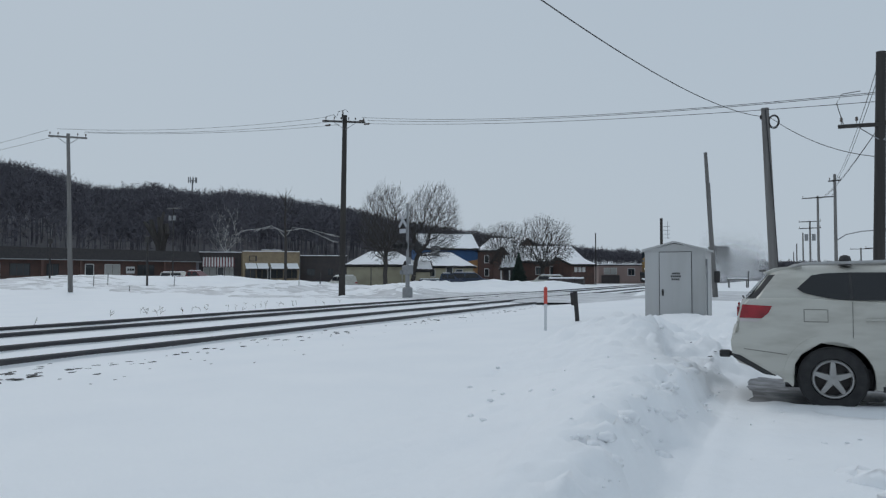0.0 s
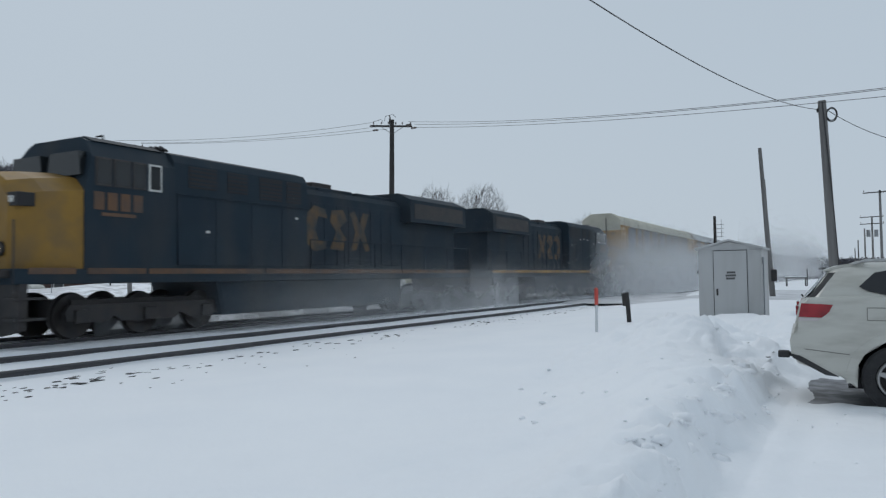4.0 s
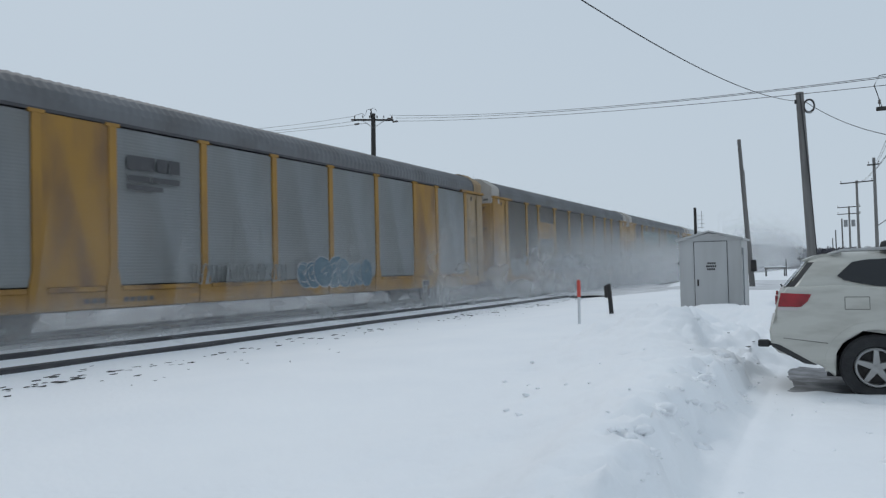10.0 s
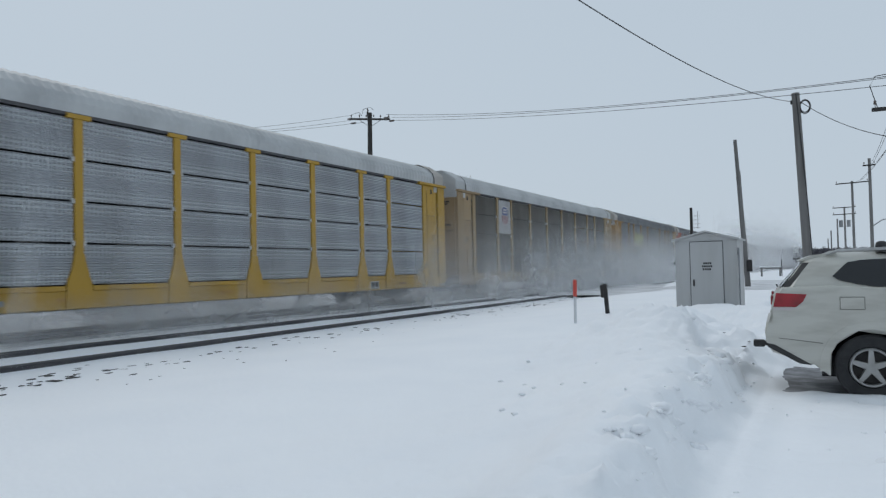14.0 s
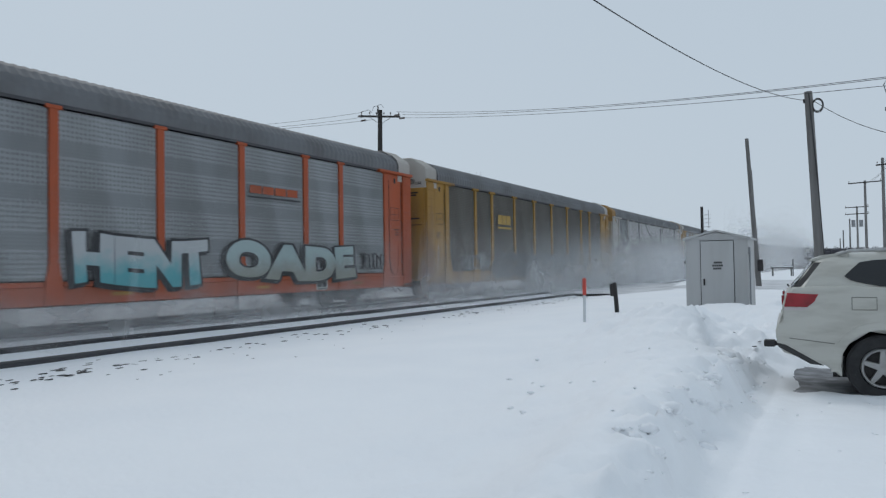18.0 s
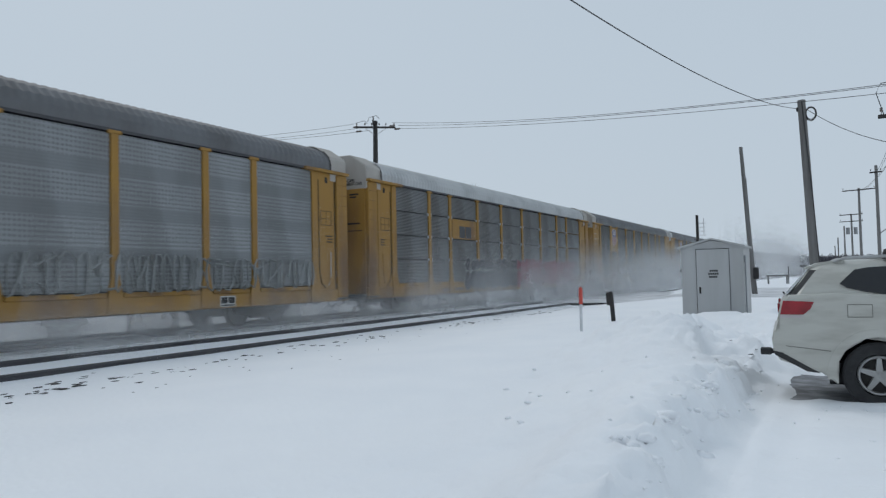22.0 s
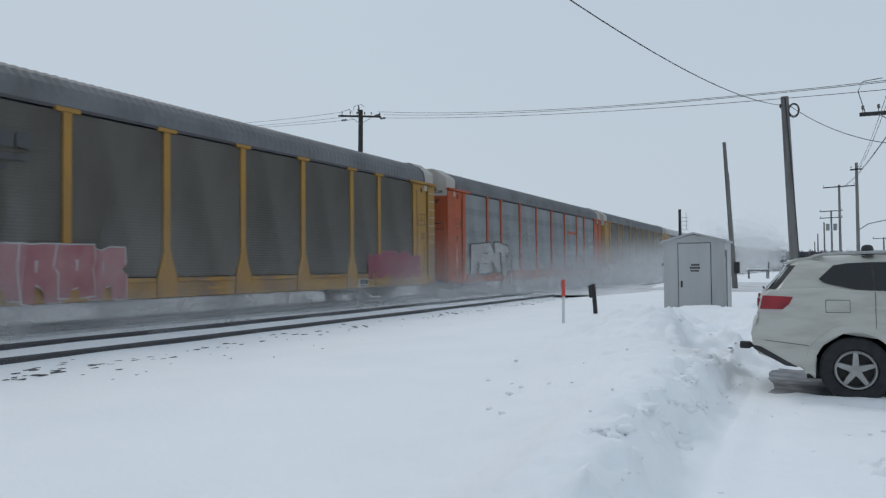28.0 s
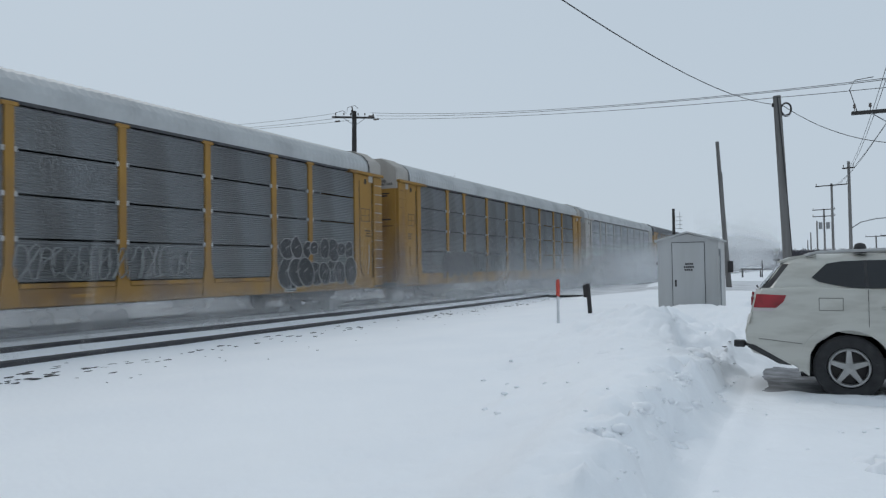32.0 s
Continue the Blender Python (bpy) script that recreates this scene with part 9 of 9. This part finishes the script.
s_.prism([(0.40 * math.cos(radians(22.5 + 45 * k)), 2.2 + 0.40 * math.sin(radians(22.5 + 45 * k))) for k in range(8)], 1, -0.02, 0.0)
part("plate", s_, RED_SIGN, t_)
w_ = words("STOP", 0.26, FRAMEWHITE, 0.012, 0.003)
part("lettering", w_, None, t_, at=pose(0, -0.026, 2.2, 90, 0, 0))

# thin survey stakes between the tracks and the street
for b_, d_, h_ in ((-50.2, 62, 0.85), (-49.3, 66, 1.1), (-44.9, 63, 0.9), (-47.9, 58, 0.4), (-36.0, 60, 0.9)):
    p_ = polar(b_, d_, float(ground_z(polar(b_, d_).x, polar(b_, d_).y)))
    s_ = Shape()
    s_.tube([(0, 0, -0.3), (0.06, 0, h_)], 0.03, 6)
    solid("stake", s_, WOODPOLE, "thin wooden stake standing in the snow", "stake", "stakes in the snow", m=p_)

# dry weeds poking through the snow beyond the far track
WEED = mat("dry_weed", (0.13, 0.10, 0.07), 0.9, 0, (0.08, 0.06, 0.045), 20, 0.8)
rng_ = random.Random(12)
a0, a1, r0, r1 = [], [], [], []
for k in range(40):
    c_ = rng_.choice([(-20.4, 14), (-20.8, 17), (-21.2, 19.5), (-20.2, 22), (-20.6, 26), (-22.0, 28), (-21.5, 24), (-20.3, 30), (-21, 11)])
    x_, y_ = c_[0] + rng_.gauss(0, 0.7), c_[1] + rng_.gauss(0, 1.3)
    g_ = float(ground_z(x_, y_))
    h_ = rng_.uniform(0.06, 0.24)
    q0, q1 = Vector((x_, y_, g_ - 0.05)), Vector((x_ + rng_.gauss(0, 0.08), y_ + rng_.gauss(0, 0.08), g_ + h_))
    a0.append(q0), a1.append(q1), r0.append(0.005), r1.append(0.003)
    for j in range(3):
        m_ = q0.lerp(q1, rng_.uniform(0.5, 1.0))
        a0.append(m_), a1.append(m_ + Vector((rng_.gauss(0, 0.07), rng_.gauss(0, 0.07), rng_.uniform(0.02, 0.12)))), r0.append(0.004), r1.append(0.007)
tagged(new("dry_weeds", strokes_mesh("dry_weeds", a0, a1, r0, r1, 3, WEED)), "brown dry weeds poking out of the snow", "weeds", kind="stuff")


# broken clods on the ploughed bank and dirty crumbs along the near rail
def clods(name, spots, material, label, category, flat=0.55, drawn=1.0):
    rng = random.Random(9)
    s = Shape()
    for x, y, r, lift in spots:
        z = float(ground_z(x, y)) + lift
        ico = []
        for la, n in ((-60, 4), (-10, 6), (40, 5), (85, 2)):
            ico.append([(la, 360 / 6 * k + rng.uniform(-15, 15)) for k in range(6)])
        rings = []
        for ring in ico:
            rings.append([(x + r * rng.uniform(0.55, 1.4) * math.cos(radians(la)) * math.cos(radians(lo)), y + drawn * r * rng.uniform(0.55, 1.4) * math.cos(radians(la)) * math.sin(radians(lo)),
                           z + flat * r * rng.uniform(0.8, 1.15) * math.sin(radians(la))) for la, lo in ring])
        s.rings(rings)
    ob = solid(name, s, material, label, category, kind="stuff", smooth=False)
    ob.data.polygons.foreach_set("use_smooth", [True] * len(ob.data.polygons))
    return ob


rng_ = random.Random(77)
spots_ = []
for k in range(20):
    y_ = rng_.uniform(6.5, 19)
    x_ = -1.9 + rng_.gauss(0, 1.0) - (0.4 if 8 < y_ < 16 else 0) + 0.0
    spots_.append((x_, y_, rng_.choice((0.02, 0.025, 0.03, 0.04)), 0.015))
for k in range(60):
    spots_.append((rng_.uniform(-1.0, 1.2), rng_.uniform(15, 32), rng_.choice((0.05, 0.07, 0.1)), 0.03))
for k in range(70):
    y_ = rng_.uniform(4.2, 12)
    spots_.append((-1.15 + rng_.gauss(0, 0.16), y_, rng_.choice((0.012, 0.016, 0.02, 0.03)), 0.006))
for k in range(40):
    spots_.append((rng_.uniform(-0.7, 1.6), rng_.uniform(5.5, 10.1), rng_.choice((0.008, 0.012, 0.02)), 0.004))
for k in range(46):
    y_ = 4.6 + 8.0 * rng_.random() ** 1.2
    spots_.append((-1.16 + rng_.gauss(0, 0.13), y_, rng_.choice((0.03, 0.04, 0.05, 0.07, 0.10)), rng_.uniform(-0.02, 0.02)))
spots_ += [(0.55, 6.2, 0.2, 0.0), (0.62, 5.9, 0.15, 0.0), (0.45, 6.5, 0.16, -0.01)]
spots_ += [(-2.2, 14.4, 0.10, 0.02), (-2.45, 14.6, 0.08, 0.02), (-1.95, 12.7, 0.07, 0.03)]
clods("snow_clods", spots_, SNOW, "broken clods of snow on the ploughed bank", "snow")
spots_ = [(-1.86, 12.5, 0.03, 0.02), (-1.80, 12.2, 0.03, 0.0), (-1.2, 12.9, 0.04, 0.02), (-1.15, 13.2, 0.025, 0.02), (-1.55, 13.4, 0.025, 0.02)]
spots_ += [(-11.2 + rng_.gauss(0, 0.35), rng_.uniform(4, 36), rng_.choice((0.02, 0.025, 0.035, 0.05, 0.06)), 0.0) for k in range(150)]
spots_ += [(-10.75 + rng_.gauss(0, 0.32), 4.6 + 5.5 * rng_.random() ** 1.6, rng_.choice((0.02, 0.03, 0.04, 0.055)), 0.0) for k in range(60)]
spots_ += [(rng_.uniform(-11.5, -8.5), rng_.uniform(5, 24), rng_.choice((0.015, 0.02)), 0.0) for k in range(40)]
clods("dark_crumbs", spots_, BALLAST, "dark crumbs of ballast scattered on the snow", "gravel", 0.22, 1.9)

# ---------------------------------------------------------------- snow whirled up by the train
def dust_mat(name, strength, low, high, outer, shade=0.88, front=None):
    """Fine airborne snow: thins out upwards and outwards, broken into wisps."""
    m = bpy.data.materials.new(name)
    m.use_nodes = True
    n, l = m.node_tree.nodes, m.node_tree.links
    n.clear()
    out, mix, tr = n.new("ShaderNodeOutputMaterial"), n.new("ShaderNodeMixShader"), n.new("ShaderNodeBsdfTransparent")
    df, tl, hf = n.new("ShaderNodeBsdfDiffuse"), n.new("ShaderNodeBsdfTranslucent"), n.new("ShaderNodeMixShader")
    for b in (df, tl):
        b.inputs[0].default_value = (shade, shade + 0.01, shade + 0.02, 1)
    l.new(df.outputs[0], hf.inputs[1]), l.new(tl.outputs[0], hf.inputs[2])
    co = n.new("ShaderNodeTexCoord")
    sp = n.new("ShaderNodeSeparateXYZ")
    l.new(co.outputs["Object"], sp.inputs[0])
    up = n.new("ShaderNodeMapRange")
    up.interpolation_type = "SMOOTHERSTEP"
    up.inputs[1].default_value, up.inputs[2].default_value, up.inputs[3].default_value, up.inputs[4].default_value = low, high, 1, 0
    l.new(sp.outputs["Z"], up.inputs[0])
    sq = n.new("ShaderNodeMath")
    sq.operation, sq.inputs[1].default_value = "POWER", 1.6
    l.new(up.outputs[0], sq.inputs[0])
    side = n.new("ShaderNodeMapRange")
    side.interpolation_type = "SMOOTHSTEP"
    side.inputs[1].default_value, side.inputs[2].default_value, side.inputs[3].default_value, side.inputs[4].default_value = outer * 0.35, outer, 1, 0
    l.new(sp.outputs["X"], side.inputs[0])
    mp = n.new("ShaderNodeMapping")
    mp.inputs["Scale"].default_value = (0.8, 0.45, 0.9)
    oi = n.new("ShaderNodeObjectInfo")
    sh = n.new("ShaderNodeVectorMath")
    sh.operation = "SCALE"
    sh.inputs[0].default_value = (37, 53, 11)
    l.new(oi.outputs["Random"], sh.inputs["Scale"])
    l.new(sh.outputs[0], mp.inputs["Location"])
    l.new(co.outputs["Object"], mp.inputs[0])
    nz = n.new("ShaderNodeTexNoise")
    nz.inputs["Scale"].default_value, nz.inputs["Detail"].default_value, nz.inputs["Roughness"].default_value = 0.9, 5, 0.6
    l.new(mp.outputs[0], nz.inputs["Vector"])
    nr = n.new("ShaderNodeMapRange")
    nr.inputs[1].default_value, nr.inputs[2].default_value, nr.inputs[3].default_value = 0.30, 0.72, 0.25
    l.new(nz.outputs[0], nr.inputs[0])
    m1, m2, m3 = (n.new("ShaderNodeMath") for _ in range(3))
    for q in (m1, m2, m3):
        q.operation = "MULTIPLY"
    l.new(sq.outputs[0], m1.inputs[0]), l.new(side.outputs[0], m1.inputs[1])
    l.new(m1.outputs[0], m2.inputs[0]), l.new(nr.outputs[0], m2.inputs[1])
    l.new(m2.outputs[0], m3.inputs[0])
    m3.inputs[1].default_value = strength
    grade = m3.outputs[0]
    if front:  # the cloud builds up behind the leading engine
        fr, m4 = n.new("ShaderNodeMapRange"), n.new("ShaderNodeMath")
        fr.interpolation_type = "SMOOTHSTEP"
        fr.inputs[1].default_value, fr.inputs[2].default_value = front
        l.new(sp.outputs["Y"], fr.inputs[0])
        m4.operation = "MULTIPLY"
        l.new(grade, m4.inputs[0]), l.new(fr.outputs[0], m4.inputs[1])
        grade = m4.outputs[0]
    l.new(grade, mix.inputs[0])
    l.new(tr.outputs[0], mix.inputs[1]), l.new(hf.outputs[0], mix.inputs[2])
    l.new(mix.outputs[0], out.inputs[0])
    return m


VEIL = [dust_mat("blown_snow_veil", 0.21, 0.2, 4.6, 6.4, 0.80), dust_mat("thick_snow_veil", 0.185, 0.2, 5.0, 6.4, 0.80), dust_mat("standing_snow_veil", 0.55, 0.3, 6.6, 6.6, 0.80), dust_mat("thin_snow_veil", 0.025, 0.2, 6.0, 6.4), dust_mat("distant_snow_veil", 0.22, 0.2, 13.0, 15.0), dust_mat("middling_snow_veil", 0.25, 0.2, 5.2, 6.4, 0.80)]
SKIRT = [dust_mat("blown_snow_low", 0.42, 0.05, 1.4, 9.0, 0.72), dust_mat("thick_snow_low", 0.42, 0.3, 2.9, 9.0, 0.75)]
SKIRT.append(dust_mat("leading_snow_low", 0.46, 0.3, 2.7, 9.0, 0.8, (-6.0, 6.0)))
UNDER = dust_mat("shaded_snow_under", 0.8, 0.45, 1.25, 9.0, 0.27)  # blown snow; shade below the cars is put into its dark tone
scene.cycles.transparent_max_bounces = 48
DRIFTING = []


def dust_mesh(dense, walls, k_first=False):
    """Veils across the wind, a low skirt along the wheels and snow coloured shade-dark under the cars."""
    key = ("dust", dense, walls, k_first)
    if key in CACHE:
        return CACHE[key]
    s = Shape()
    for y in walls:
        cols = []
        for x in np.linspace(1.75, 15.0 if dense == 5 else 6.5, 7):
            bow = 0.9 * math.sin(x * 0.7 + y) - 0.35 * (x - 1.7)
            cols.append([(x, y + bow + 0.15 * z, z) for z in np.linspace(-0.1, 13.0 if dense == 5 else 7.0 if dense == 2 else 6.0, 5)])
        s.rings(cols, 0, False, False)
    if dense not in (2, 5):
        y0 = min(walls) - 1.5
        for x, top in ((1.72, 1.7), (2.7, 1.5)):
            top = top * (1.7 if dense in (1, 3) else 1.0)
            s.rings([[(x + 0.25 * math.sin(y * 0.44 + x), y, z) for z in np.linspace(-0.1, top, 5)] for y in np.linspace(y0, 14.8, 24)], 1, False, False)
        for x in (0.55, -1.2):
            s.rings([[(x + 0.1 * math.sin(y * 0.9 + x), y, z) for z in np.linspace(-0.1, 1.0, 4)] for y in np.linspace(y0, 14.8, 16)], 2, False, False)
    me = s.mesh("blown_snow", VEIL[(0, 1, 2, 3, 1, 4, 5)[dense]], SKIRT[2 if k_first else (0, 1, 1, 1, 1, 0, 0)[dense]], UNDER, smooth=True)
    CACHE[key] = me
    return me


for k in range(-1, 27):
    y_ = FIRST_GAP - 22.4 + PITCH * k if k >= 0 else FIRST_GAP - 37.0
    span_ = (-5.0, -2.0, 1.0, 4.0, 7.0, 10.0) if k < 0 else (-1.5, 2.5, 6.5, 10.5) if k == 0 else tuple(-13.5 + 2.96 * j for j in range(10))
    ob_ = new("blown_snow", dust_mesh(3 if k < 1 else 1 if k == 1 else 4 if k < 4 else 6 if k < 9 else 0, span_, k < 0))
    ob_.matrix_basis = Matrix.Translation((FAR_TRACK, y_, 0))
    tagged(ob_, "cloud of fine snow whirled up beside the train", "blowing snow", "snow clouds along the train", kind="stuff")
    MOVING.append((ob_, y_))
# clouds that come with the engines and then hang over the far stretch of track
for k, station in enumerate((40.0, 52.0, 64.0, 76.0, 90.0, 104.0, 132.0, 165.0, 205.0, 255.0)):
    ob_ = new("hanging_snow", dust_mesh(5 if station > 120 else 2, tuple(-12.0 + 3.0 * j for j in range(9))))
    ob_.matrix_basis = Matrix.Translation((FAR_TRACK, station, 0))
    tagged(ob_, "cloud of fine snow hanging over the track", "blowing snow", "snow clouds over the track", kind="stuff")
    DRIFTING.append((ob_, station, max(0.0, (FIRST_GAP + 4.0 + 1.0 - station) / SPEED)))


def motions():
    """The train runs by at an even speed."""
    for ob, y in MOVING:
        walk(ob, [(t, Matrix.Translation((FAR_TRACK, y - SPEED * t + drift, 0))) for t, drift in ((0.0, 0.45), (4.0, 0.48), (6.0, 0.45), (9.0, 0.05), (12.0, -0.05), (15.0, -0.09), (18.0, -0.23), (21.0, -0.56), (24.0, -1.07), (27.0, -1.68), (30.0, -2.18), (32.0, -2.32))])
    for ob, station, arrive in DRIFTING:
        rows = [(0.0, Matrix.Translation((FAR_TRACK, station + SPEED * arrive, 0)))]
        for k in range(1, 8):
            if arrive > 0.3:
                t = arrive * k / 7
                rows.append((t, Matrix.Translation((FAR_TRACK, station + SPEED * (arrive - t), 0))))
        settle = float(np.interp(station, [40, 60, 80, 110], [-2.6, -1.3, -0.5, -0.2]))  # the cloud slowly sinks back to the ground
        rows += [(arrive + 1.0, Matrix.Translation((FAR_TRACK, station - 1.5, 0))), (14.0, Matrix.Translation((FAR_TRACK, station - 2.5, settle * 0.35))), (32.0, Matrix.Translation((FAR_TRACK, station - 4.0, settle)))]
        walk(ob, rows)


motions()
